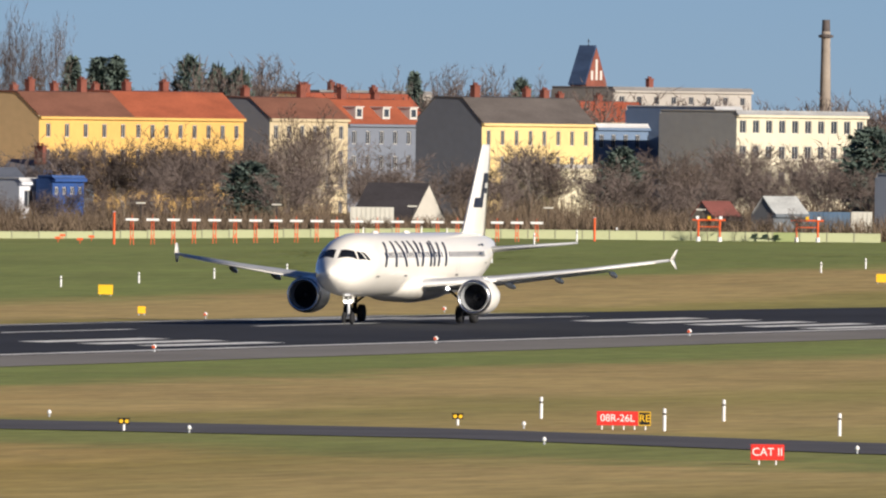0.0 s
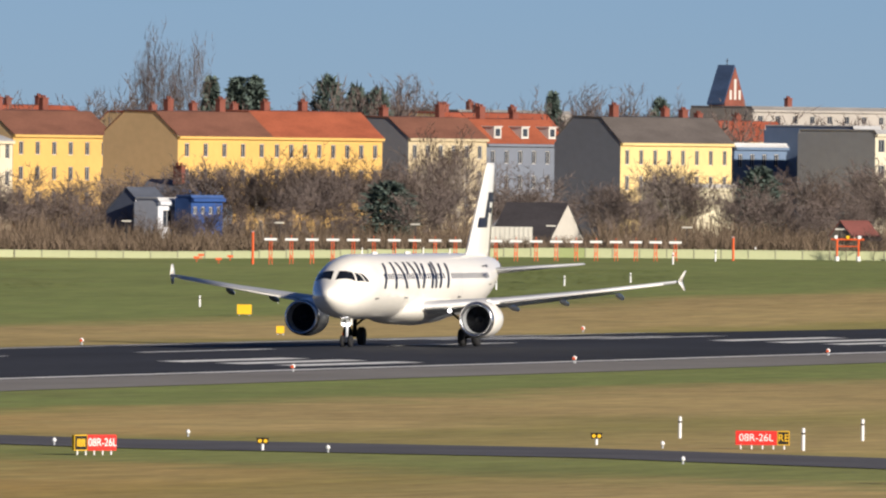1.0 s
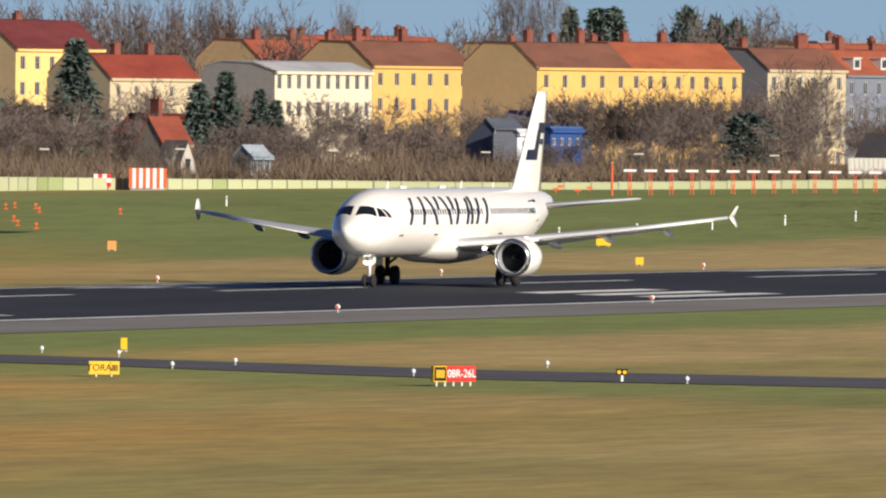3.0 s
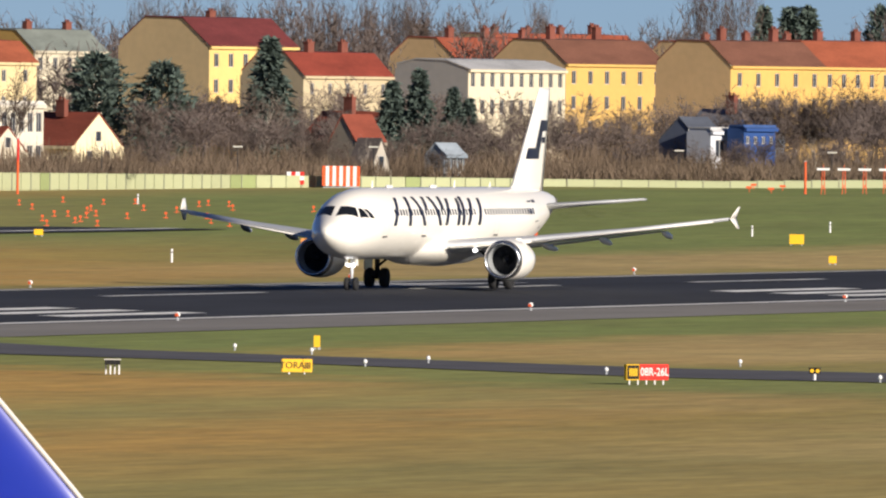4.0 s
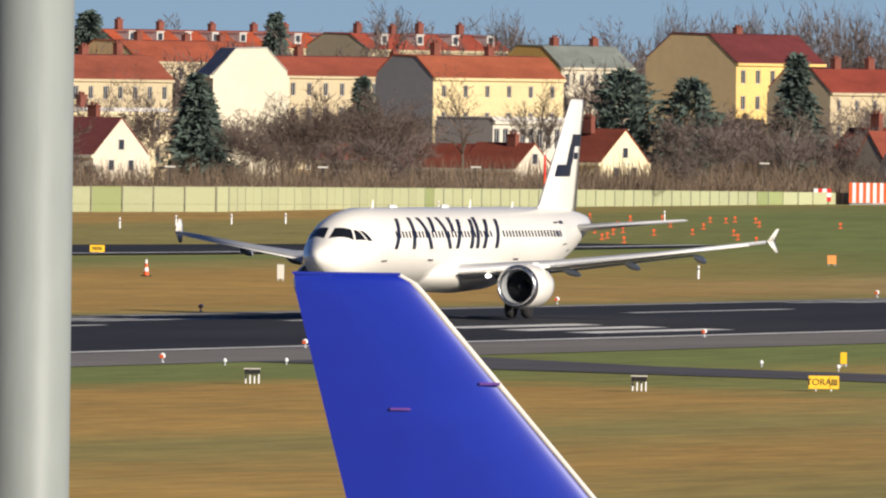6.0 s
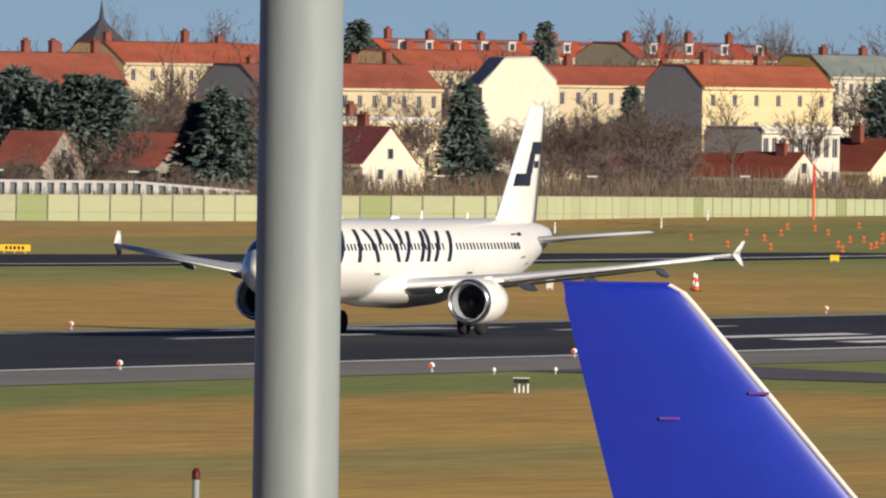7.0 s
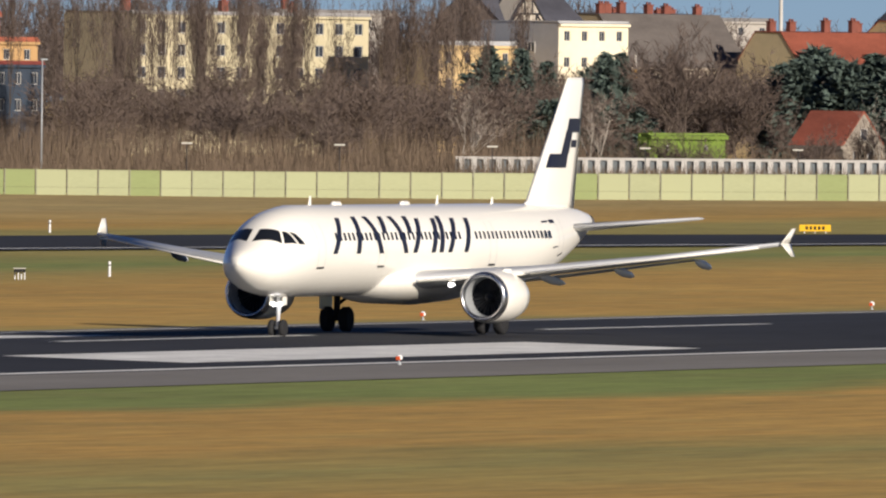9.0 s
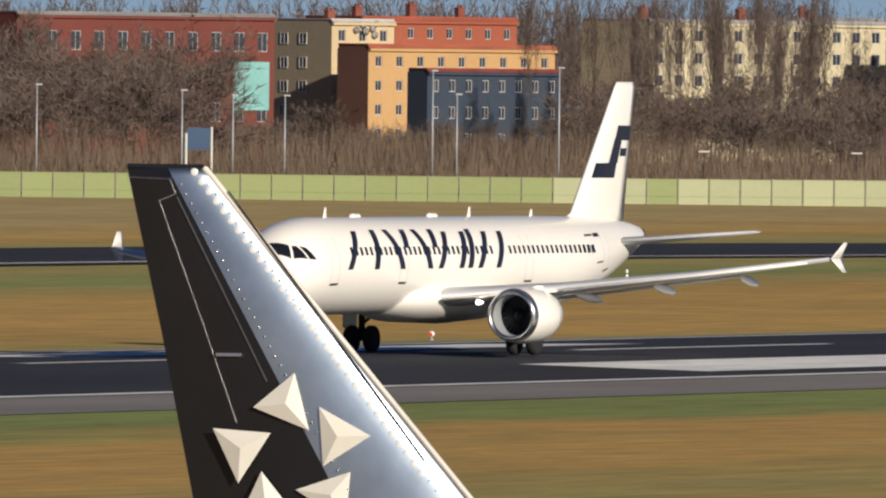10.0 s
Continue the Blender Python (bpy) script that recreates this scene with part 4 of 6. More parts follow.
def build_cottages():
    tile = (0.22, 0.055, 0.032)
    white = (0.66, 0.60, 0.47)
    end_house(2176.1, 746.2, 8, 9.0, 13.3, 16.4, (0.72, 0.66, 0.50), (0.4, 0.38, 0.35), "white house with blank hexagonal end wall", shape="flat_top", panes=0, chimneys=0, turn=212)
    end_house(2050.0, 657.5, 9, 8.5, 4.2, 7.8, (0.82, 0.72, 0.46), tile, "cottage with pale yellow end wall and red roof", 0.9)
    end_house(2011.4, 530.0, 8, 7.3, 2.6, 7.2, (0.50, 0.47, 0.41), (0.09, 0.08, 0.08), "steep dark-roofed hut with patchy white end wall", 1.6, panes=0, chimneys=0)
    end_house(1996.5, 650.0, 8, 6.5, 3.6, 6.3, white, tile, "low cottage with white end wall and red roof", 0.9)
    end_house(1999.0, 656.5, 9, 6.5, 3.6, 6.1, white, tile, "low cottage with white end wall and red roof", 0.9, chimneys=0)
    end_house(2013.0, 667.5, 14, 9.0, 4.2, 5.9, white, (0.38, 0.10, 0.06), "low house with shallow red roof", 0.9)
    end_house(1963.8, 686.8, 9, 9.0, 4.6, 8.5, white, (0.17, 0.05, 0.045), "white-walled house with dark red roof", 0.5)
    end_house(2120.0, 600.0, 9, 7, 6.2, 9.0, (0.20, 0.24, 0.30), (0.16, 0.17, 0.2), "small grey house with slate roof", 1.0)
    for x, y, w in ((1811.2, 667.0, 6.0), (1815.4, 656.4, 8.0)):
        end_house(x, y, 7, w, 4.6, 7.9, (0.30, 0.26, 0.21), (0.34, 0.10, 0.06), "cottage with red tiled roof among trees", 0.2, chimneys=0)
    end_house(2105, 640, 10, 8, 5.0, 8.2, (0.5, 0.42, 0.33), tile, "cottage with red tiled roof among trees", 0.9)
    house(2024.6, 661.8, 13.4, 8, 8.7, 9.0, (0.62, 0.58, 0.48), (0.40, 0.38, 0.34), (0.6, 0.57, 0.5), 9, 2, "white flat-roofed pavilion with tall windows", (1.0, 2.2), shape="box", chimneys=0, top=0.8, step=3.6)
    house(2179.9, 557.1, 8.5, 7, 8.8, 9.1, (0.62, 0.56, 0.40), CREAM, (0.35, 0.33, 0.3), 1, 1, "plain cream annex with a flat roof", (0.5, 0.6), shape="box", chimneys=0)
    house(2028.0, 579.5, 5.0, 5, 6.0, 8.3, (0.10, 0.13, 0.19), (0.12, 0.14, 0.19), (0.075, 0.085, 0.11), 3, 1, "dark blue-grey shed with a low pitched roof", (1.0, 1.2), shape="gable", chimneys=0)
    house(2024.5, 577.0, 3.5, 3, 6.9, 7.2, (0.62, 0.64, 0.68), (0.5, 0.52, 0.56), (0.5, 0.5, 0.5), 1, 1, "small white-framed glazed porch", (1.7, 1.9), shape="box", chimneys=0)
    house(2025.0, 573.4, 5.6, 2, 7.3, 7.5, (0.03, 0.075, 0.24), (0.03, 0.07, 0.20), (0.05, 0.10, 0.26), 4, 1, "bright blue site cabin with small windows", (0.7, 0.8), shape="box", chimneys=0)
    house(1977.5, 481.6, 6.0, 2.6, 4.7, 6.4, (0.14, 0.16, 0.18), (0.2, 0.2, 0.2), (0.36, 0.37, 0.36), 2, 1, "low hut with a pale metal roof", (0.7, 0.8), shape="gable", chimneys=0)
    house(1981.0, 489.0, 5.0, 2.8, 4.2, 5.8, (0.35, 0.30, 0.24), (0.3, 0.26, 0.2), (0.17, 0.06, 0.05), 2, 1, "small cottage with a dull red roof", (0.7, 0.8), shape="gable", chimneys=0)
    house(1996.0, 469.0, 9.0, 7, 8.6, 8.9, (0.50, 0.50, 0.48), (0.34, 0.36, 0.4), (0.3, 0.3, 0.3), 3, 2, "pale grey flat-roofed house behind trees", (0.9, 1.1), shape="box", chimneys=0)
    end_house(1946.0, 591.6, 3, 3.6, 2.4, 5.8, (0.46, 0.42, 0.35), (0.12, 0.10, 0.09), "narrow steep-gabled hut with patchy pale end wall", 1.2, panes=1, chimneys=0)
    house(1968.0, 600.0, 5.0, 3.5, 5.4, 8.2, (0.35, 0.29, 0.22), (0.3, 0.26, 0.2), tile, 2, 1, "cottage with a faded red roof among bare trees", (0.7, 0.8), shape="gable", chimneys=0)
    house(1951.0, 585.0, 3.4, 2.4, 4.3, 5.4, (0.22, 0.26, 0.30), (0.22, 0.26, 0.30), (0.28, 0.32, 0.36), 3, 1, "small grey glazed greenhouse", (0.9, 1.6), shape="gable", chimneys=0, top=0.3)
    house(1757.9, 667.4, 11.0, 1.2, 5.6, 5.7, (0.15, 0.22, 0.035), (0.18, 0.26, 0.045), (0.17, 0.24, 0.045), 2, 1, "low lime-green painted wall of a shed behind trees", (0.6, 0.6), shape="box", chimneys=0)
    # far blocks on the skyline
    for x, y, L, e in ((2980, 800, 30, 18.6), (3000, 757, 38, 19.7), (2950, 690, 60, 19.6), (3060, 655, 50, 19.2), (2900, 860, 26, 18.0), (2930, 1000, 40, 18.6), (2850, 1090, 40, 19.0), (2800, 1130, 34, 19.5)):
        house(x, y, L, 12, e, e + 0.4, (0.40, 0.37, 0.33), (0.3, 0.28, 0.25), (0.2, 0.19, 0.18), 8, 3, "pale flat-roofed block on the skyline", (1.4, 1.3), shape="box", chimneys=1)
    for x, y, L, e, r in ((2700, 770, 30, 14.5, 17.6), (2720, 730, 26, 14.8, 18.0), (2640, 790, 26, 14.6, 17.6), (2690, 690, 30, 14.4, 17.2), (2800, 830, 34, 15.5, 18.6), (2640, 960, 34, 15.8, 18.6), (2600, 1000, 34, 16.0, 19.0), (2650, 920, 30, 15.2, 18.0)):
        house(x, y, L, 12, e, r, CREAM, BRN, (0.27, 0.07, 0.036), 8, 3, "town house with red tiled roof in the back row", chimneys=3)
    # brick church and chimney on the skyline, slate spire
    ch = thing("church", "red brick church tower with steep blue slate roof", "church", 3200.0, 815.1, 0, -111.5)
    bm = bmesh.new()
    prism(bm, [(0, 0), (5.8, 0), (5.8, 21.4), (2.9, 27.3), (0, 21.4)], 0, 3.4)
    part("tower", bm, brick_m, ch)
    bm = bmesh.new()
    prism(bm, [(-0.25, 21.2), (2.9, 27.7), (6.05, 21.2), (6.05, 20.9), (2.9, 27.3), (-0.25, 20.9)], -0.2, 3.3)
    part("roof", bm, roof_of((0.055, 0.09, 0.17)), ch, "blue-grey slate roof")
    for k in (-1.3, 0, 1.3):
        part("blind_window", boxes((3.4, 3.45, 2.6 + k, 3.2 + k, 21.8, 23.4 if k else 25.3)), frame_m, ch, "pale blind window")
    part("cross", rods(((1.7, 2.9, 27.5), (1.7, 2.9, 28.8), 0.07), ((1.7, 2.5, 28.4), (1.7, 3.3, 28.4), 0.05)), dark_m, ch)
    st = thing("factory_chimney", "tall tapered brick factory chimney with a banded crown", "chimney", 3111.8, 749.3)
    smooth(part("shaft", turned([(0, 1.25), (28.5, 0.74), (30.0, 0.72)], 24, "z"), surf("chimney_shaft", (0.30, 0.255, 0.21), 0.25, 1.0, 0.9), st))
    part("crown", turned([(28.9, 0.74), (29.0, 1.2), (29.35, 1.25), (29.5, 0.72), (31.9, 0.62)], 24, "z"), surf("sooty_brick", (0.10, 0.085, 0.08), 0.3, 1.0, 0.9), st, "dark corbelled crown")
    sp = thing("church_spire", "dark slate church roof with thin spire", "church", 3005.7, 1097)
    part("roof", turned([(0, 5.0), (18.6, 5.0), (19.4, 4.6), (22.4, 1.2), (23.2, 0.5), (26.4, 0.05)], 8, "z"), roof_of((0.06, 0.06, 0.07)), sp)
    vic = house(2330, 905, 16, 12, 17.2, 22.0, (0.45, 0.40, 0.34), (0.30, 0.24, 0.2), (0.07, 0.07, 0.085), 4, 3, "half-timbered villa with steep dark roof", shape="gable", chimneys=2)
    g = bmesh.new()
    loft(g, [[(0.4, y, 17.0), (7.4, y, 17.0), (3.9, y, 21.2)] for y in (-1.0, 3.0)])
    gable = part("timber_gable", g, wall_of((0.50, 0.45, 0.37)), vic, "pale gable with dark timber framing")
    for p, q in (((0.3, 17.0), (3.9, 21.4)), ((7.5, 17.0), (3.9, 21.4)), ((0.6, 17.2), (7.2, 17.2)), ((1.6, 18.6), (6.2, 18.6)), ((2.4, 17.2), (2.4, 18.6)), ((5.4, 17.2), (5.4, 18.6)), ((3.2, 18.6), (3.2, 20.3)), ((4.6, 18.6), (4.6, 20.3)), ((1.2, 17.2), (2.4, 18.6)), ((6.6, 17.2), (5.4, 18.6))):
        part("timber", rods(((p[0], -1.06, p[1]), (q[0], -1.06, q[1]), .14), n=5), dark_m, gable)
    for x, y, hh in ((2500, 930.0, 30), (2480, 967.0, 30)):
        m = thing("radio_mast", "thin pale tubular mast behind the houses", "mast", x, y)
        part("tube", turned([(0, 0.35), (hh, 0.22)], 12, "z"), concrete_m, m)


# ---- trees ----
def stick_mesh(name, segs, material):
    bm = bmesh.new()
    for p, q, a, c in segs:
        if a > 0.012:
            rod(bm, p, q, a, c, n=5 if a > 0.06 else 3, caps=False)
    me = bpy.data.meshes.new(name)
    bm.to_mesh(me)
    bm.free()
    me.materials.append(material)
    return me


def blades_mesh(name, tris, material):
    v = [p for t in tris for p in t]
    me = bpy.data.meshes.new(name)
    me.from_pydata(v, [], [(3 * k, 3 * k + 1, 3 * k + 2) for k in range(len(tris))])
    me.materials.append(material)
    return me


def grown(seed, upright, spread, forks, twigs, twig_len, twig_w, trunk_r, bare=0.22):
    """Limbs and twigs of a leafless tree of unit height 10."""
    r = random.Random(seed)
    segs, tris = [], []

    def turn_of(d, amount):
        return (d + Vector((r.gauss(0, amount), r.gauss(0, amount), r.gauss(0, amount * 0.6) + upright))).normalized()

    def grow(p, d, length, rad, level):
        n = 3 if level < 2 else 2
        for k in range(n):
            q = p + d * length / n
            segs.append((p, q, rad, rad * 0.78))
            p, rad = q, rad * 0.78
            d = turn_of(d, 0.13)
            if level < 3 and (level > 0 or k > 0):
                for _ in range(forks[level]):
                    grow(p, turn_of(d, spread), length * r.uniform(0.5, 0.75), rad * 0.62, level + 1)
        if level >= 2:
            for _ in range(twigs):
                o = p - d * length * r.random()
                w = turn_of(d, 0.55)
                ln = twig_len * r.uniform(0.4, 1.2)
                side = w.cross(Vector((r.gauss(0, 1), r.gauss(0, 1), r.gauss(0, 1)))).normalized() * twig_w
                tris.append((tuple(o - side), tuple(o + side), tuple(o + w * ln)))

    grow(Vector((0, 0, 0)), Vector((0, 0, 1)), 10 * (0.62 if upright < 0.3 else 0.8), trunk_r, 0)
    top = max(t[2][2] for t in tris)
    k = 10 / top
    segs = [(p * k, q * k, a * k, c * k) for p, q, a, c in segs]
    tris = [tuple(tuple(x * k for x in p) for p in t) for t in tris]
    return segs, tris


def conifer(seed, width, layers, per, rounded=False):
    r = random.Random(seed)
    segs, tris = [(Vector((0, 0, 0)), Vector((0, 0, 9.6)), 0.16, 0.03)], []
    for i in range(layers):
        f = i / (layers - 1)
        z = 1.0 + 8.8 * f
        reach = width * (math.sqrt(max(0.02, 1 - (2 * f - 0.9) ** 2 / 1.3)) if rounded else (1 - f) ** 0.85 + 0.04)
        for k in range(per):
            a = r.uniform(0, math.tau)
            ln = reach * r.uniform(0.6, 1.15)
            tip = Vector((math.cos(a) * ln, math.sin(a) * ln, z - (0.32 * ln if not rounded else -0.12 * ln) + r.gauss(0, 0.12)))
            o = Vector((0, 0, z))
            if not rounded:
                segs.append((o, o.lerp(tip, 0.8), 0.03, 0.01)) if k % 4 == 0 else None
            for _ in range(7):
                c = o.lerp(tip, r.uniform(0.25, 1.0)) + Vector((r.gauss(0, 0.13), r.gauss(0, 0.13), r.gauss(0, 0.12)))
                w = Vector((math.cos(a) + r.gauss(0, 0.7), math.sin(a) + r.gauss(0, 0.7), r.gauss(-0.25 if not rounded else 0.3, 0.4))).normalized()
                sd = w.cross(Vector((r.gauss(0, 1), r.gauss(0, 1), r.gauss(0, 1)))).normalized() * 0.17
                tris.append((tuple(c - sd), tuple(c + sd), tuple(c + w * 0.7)))
    return segs, tris


KINDS = {}


def tree_kind(key, label, builds, bark, leaf):
    KINDS[key] = [(stick_mesh("trunk", s, bark), blades_mesh("crown", t, leaf)) for s, t in builds]
    KINDS[key + "_label"] = label


tree_kind("tree", "bare brown deciduous tree in winter", [grown(s, 0.10, 0.55, (3, 3, 2), 7, 1.1, 0.035, 0.17) for s in (1, 2, 3)], bark_m, twig_m)
tree_kind("dark", "bare dark-limbed broad tree in winter", [grown(7, 0.04, 0.7, (3, 2, 2), 4, 0.9, 0.03, 0.24)], bark_m, twig_m)
tree_kind("pale", "bare birch with pale trunk and limbs", [grown(s, 0.14, 0.5, (2, 2, 2), 3, 0.8, 0.028, 0.15) for s in (11, 12)], pale_bark_m, pale_twig_m)
tree_kind("tall", "tall bare crown seen behind the roofs", [grown(s, 0.24, 0.36, (3, 3, 2), 7, 1.0, 0.03, 0.15) for s in (21, 22)], bark_m, twig_m)
tree_kind("poplar", "tall narrow bare poplar in winter", [grown(s, 0.42, 0.30, (3, 3, 2), 6, 0.9, 0.024, 0.13) for s in (31, 32, 33)], bark_m, twig_m)
tree_kind("spruce", "dark green spruce with drooping boughs", [conifer(s, 2.9, 26, 17) for s in (41, 42)], bark_m, needle_m)
tree_kind("pine", "dark green round-headed pine", [conifer(s, 3.2, 20, 20, True) for s in (51, 52)], bark_m, needle_m)
COUNT = [0]


def plant(kind, x, y, top, wide=1.0):
    """A tree whose crown ends at the height top."""
    base = rise(x, y) - 0.05
    meshes = KINDS[kind]
    COUNT[0] += 1
    r = random.Random(COUNT[0])
    trunk, crown = meshes[COUNT[0] % len(meshes)]
    slim = {"spruce": 1.0, "pine": 1.0, "poplar": 0.62, "tall": 0.8}.get(kind, 0.95)
    k = (top - base) / 10
    ob = new("tree")
    tagged(ob, KINDS[kind + "_label"], "tree", group="trees behind the fence")
    wd = k * slim * wide * r.uniform(0.9, 1.1)
    if top > 17 and kind in ("tree", "pine", "spruce"):
        wd *= 0.8
    ob.matrix_basis = pose(x, y, base, 0, 0, r.uniform(0, 360)) @ Matrix.Diagonal((wd, wd, k, 1))
    for nm, me in (("trunk", trunk), ("crown", crown)):
        o = new(nm, me)
        o.parent = ob


def build_trees():
    plant("spruce", 2059, 620.3, 13.1)
    plant("spruce", 2058, 623.1, 11.8)
    plant("spruce", 2079, 622.4, 11.1)
    plant("spruce", 2070, 617.9, 10.0)
    plant("spruce", 2102, 651.0, 16.4)
    plant("pine", 2115, 675.8, 14.2)
    plant("pine", 2098, 662.5, 13.3)
    plant("spruce", 2005, 689.4, 13.4, 1.25)
    plant("spruce", 2087, 697.8, 13.2)
    plant("spruce", 2024, 724.6, 11.9, 1.2)
    plant("spruce", 2015, 691.9, 11.7, 1.3)
    plant("pine", 2044, 757.3, 13.1)
    plant("pine", 2036, 749.7, 12.5)
    plant("pine", 2057, 751.3, 13.3)
    plant("spruce", 2034, 727.7, 11.8)
    plant("pine", 2032, 790.6, 12.6)
    plant("pine", 2055, 785.9, 12.1)
    plant("pine", 2114, 532.4, 11.1)
    plant("pine", 2092, 498.3, 13.6)
    plant("pine", 2017, 549.2, 9.2, 1.3)
    plant("spruce", 2888, 814.8, 23.3)
    plant("spruce", 2889, 810.9, 23.5)
    plant("spruce", 2890, 808.3, 23.5)
    plant("pine", 2893, 797.5, 23.3, 0.6)
    plant("pine", 2897, 794.0, 22.0, 0.6)
    plant("pine", 2880, 786.0, 21.5, 0.6)
    plant("spruce", 2901, 763.7, 21.6, 0.8)
    plant("pine", 2905, 747.6, 20.6, 0.6)
    plant("spruce", 2737, 958.3, 22.3, 1.3)
    plant("spruce", 2841, 964.1, 23.0)
    plant("spruce", 2032, 790.7, 14.0)
    plant("spruce", 2025, 781.1, 12.5)
    plant("pine", 2036, 753.0, 14.1)
    plant("pine", 2037, 749.7, 12.3)
    plant("poplar", 2790, 793.3, 32.6, 1.2)
    plant("poplar", 2786, 796.0, 29.6, 1.3)
    plant("poplar", 2792, 791.0, 30.6, 1.2)
    plant("poplar", 2780, 790.5, 27.0, 1.3)
    plant("tree", 2217, 611.5, 14.4, 1.2)
    plant("tree", 2279, 614.9, 16.6)
    plant("tree", 2269, 610.0, 16.3)
    plant("pale", 2228, 573.5, 11.5, 1.1)
    plant("dark", 2119, 695.4, 13.3, 1.3)
    plant("pale", 1766, 646.6, 11.1)
    plant("pale", 1752, 683.8, 11.8, 1.2)
    plant("pale", 1756, 673.0, 11.4)
    plant("tree", 1778, 671.5, 17.2, 1.3)
    plant("tree", 2069, 748.7, 13.3)
    plant("pale", 1751, 684.4, 11.7, 1.1)
    plant("pale", 1756, 671.9, 11.0)
    plant("tree", 2054, 636.7, 13.3, 1.1)
    plant("pale", 2044, 633.6, 12.2)
    plant("tree", 2027, 686.9, 11.8, 1.2)
    plant("tree", 2039, 681.2, 12.5, 1.2)
    plant("tree", 2029, 682.1, 10.6, 1.1)
    plant("tree", 2098, 757.9, 15.3, 1.2)
    plant("tree", 2205, 765.0, 15.2)
    plant("pale", 2195, 762.0, 13.8)
    plant("pale", 2235, 770.0, 13.5)
    plant("poplar", 2024, 845.5, 23.6)
    plant("poplar", 2029, 842.4, 24.1)
    plant("poplar", 2000, 828.3, 25.0)
    plant("poplar", 2044, 842.1, 22.9)
    plant("poplar", 2012, 824.5, 23.7)
    plant("poplar", 2026, 827.3, 26.6)
    plant("poplar", 2028, 824.7, 26.1)
    plant("poplar", 2012, 812.4, 25.3)
    plant("poplar", 2053, 825.5, 25.5)
    plant("poplar", 2047, 818.5, 25.1)
    plant("poplar", 2045, 813.3, 19.9)
    plant("poplar", 2013, 795.1, 19.9)
    plant("poplar", 2054, 804.5, 20.1)
    plant("poplar", 2045, 798.4, 20.1)
    plant("tall", 1962, 881.4, 18.4)
    plant("tall", 1963, 877.4, 20.1)
    plant("tall", 1965, 874.5, 14.9)
    plant("tall", 1967, 870.2, 17.4)
    plant("tall", 1968, 867.0, 15.9)
    plant("poplar", 2873, 867.9, 28.2)
    plant("poplar", 2873, 865.0, 26.5)
    plant("poplar", 2875, 859.5, 24.3)
    plant("poplar", 2878, 846.9, 26.2)
    plant("poplar", 2765, 876.6, 23.9)
    plant("poplar", 2815, 885.1, 25.0)
    plant("poplar", 2772, 851.6, 25.9)
    plant("poplar", 2821, 863.0, 25.3)
    plant("poplar", 2775, 843.5, 26.0)
    plant("poplar", 2872, 869.2, 23.9)
    plant("poplar", 2780, 826.6, 24.6)
    plant("poplar", 2830, 833.4, 25.7)
    plant("poplar", 2765, 876.5, 25.6)
    plant("poplar", 2861, 903.8, 26.9)
    plant("poplar", 2769, 864.5, 26.2)
    plant("poplar", 2819, 872.0, 26.5)
    plant("poplar", 2773, 849.3, 26.8)
    plant("poplar", 2823, 859.0, 26.3)
    plant("poplar", 2872, 869.4, 26.5)
    plant("poplar", 2777, 837.2, 26.1)
    plant("poplar", 2852, 930.8, 25.6)
    plant("poplar", 2773, 1007.6, 26.3)
    plant("poplar", 2824, 1013.2, 24.9)
    plant("poplar", 2853, 930.0, 25.3)
    plant("tree", 2895, 787.3, 24.5, 1.2)
    plant("tree", 2896, 783.5, 24.8, 1.2)
    plant("tree", 2946, 791.4, 24.3, 1.2)
    plant("tree", 2999, 783.5, 24.1, 1.2)
    plant("tree", 3002, 775.6, 24.4, 1.2)
    plant("tree", 3002, 772.6, 24.2, 1.2)
    plant("tree", 2941, 980.6, 26.5, 1.2)
    plant("tree", 2945, 968.6, 23.8, 1.2)
    plant("tree", 2941, 980.6, 24.9, 1.2)
    plant("tree", 2857, 915.0, 24.1, 1.2)
    plant("tree", 2931, 1010.3, 23.6, 1.2)
    plant("tree", 2808, 1056.3, 24.2, 1.2)
    plant("tree", 2919, 1045.9, 25.6, 1.2)
    plant("tree", 2778, 834.0, 25.8, 1.2)
    plant("tree", 2896, 783.9, 25.0, 1.2)
    plant("tree", 3000, 783.2, 24.2, 1.2)
    plant("tree", 2884, 828.4, 25.1, 1.2)


def woods(name, label, spots, material, forms=None):
    """Many leafless crowns as one thing: each spot is x, y, top, width factor."""
    out = []
    r = random.Random(len(spots))
    for k, (x, y, top, wide) in enumerate(spots):
        segs, tris = (forms or WILD)[k % len(forms or WILD)]
        base = rise(x, y) - 0.05
        h = (top - base) / 10
        a = r.uniform(0, math.tau)
        c, s_ = math.cos(a) * h * wide, math.sin(a) * h * wide
        m = np.array(((c, -s_, 0), (s_, c, 0), (0, 0, h)))
        out.append(tris @ m.T + np.array((x, y, base)))
    v = np.concatenate(out).reshape(-1, 3)
    me = bpy.data.meshes.new(name)
    n = len(v) // 3
    me.vertices.add(len(v))
    me.vertices.foreach_set("co", v.ravel())
    me.loops.add(len(v))
    me.loops.foreach_set("vertex_index", np.arange(len(v), dtype=np.int32))
    me.polygons.add(n)
    me.polygons.foreach_set("loop_start", np.arange(0, len(v), 3, dtype=np.int32))
    me.update(calc_edges=True)
    me.materials.append(material)
    tagged(new(name, me), label, "trees", kind="stuff")


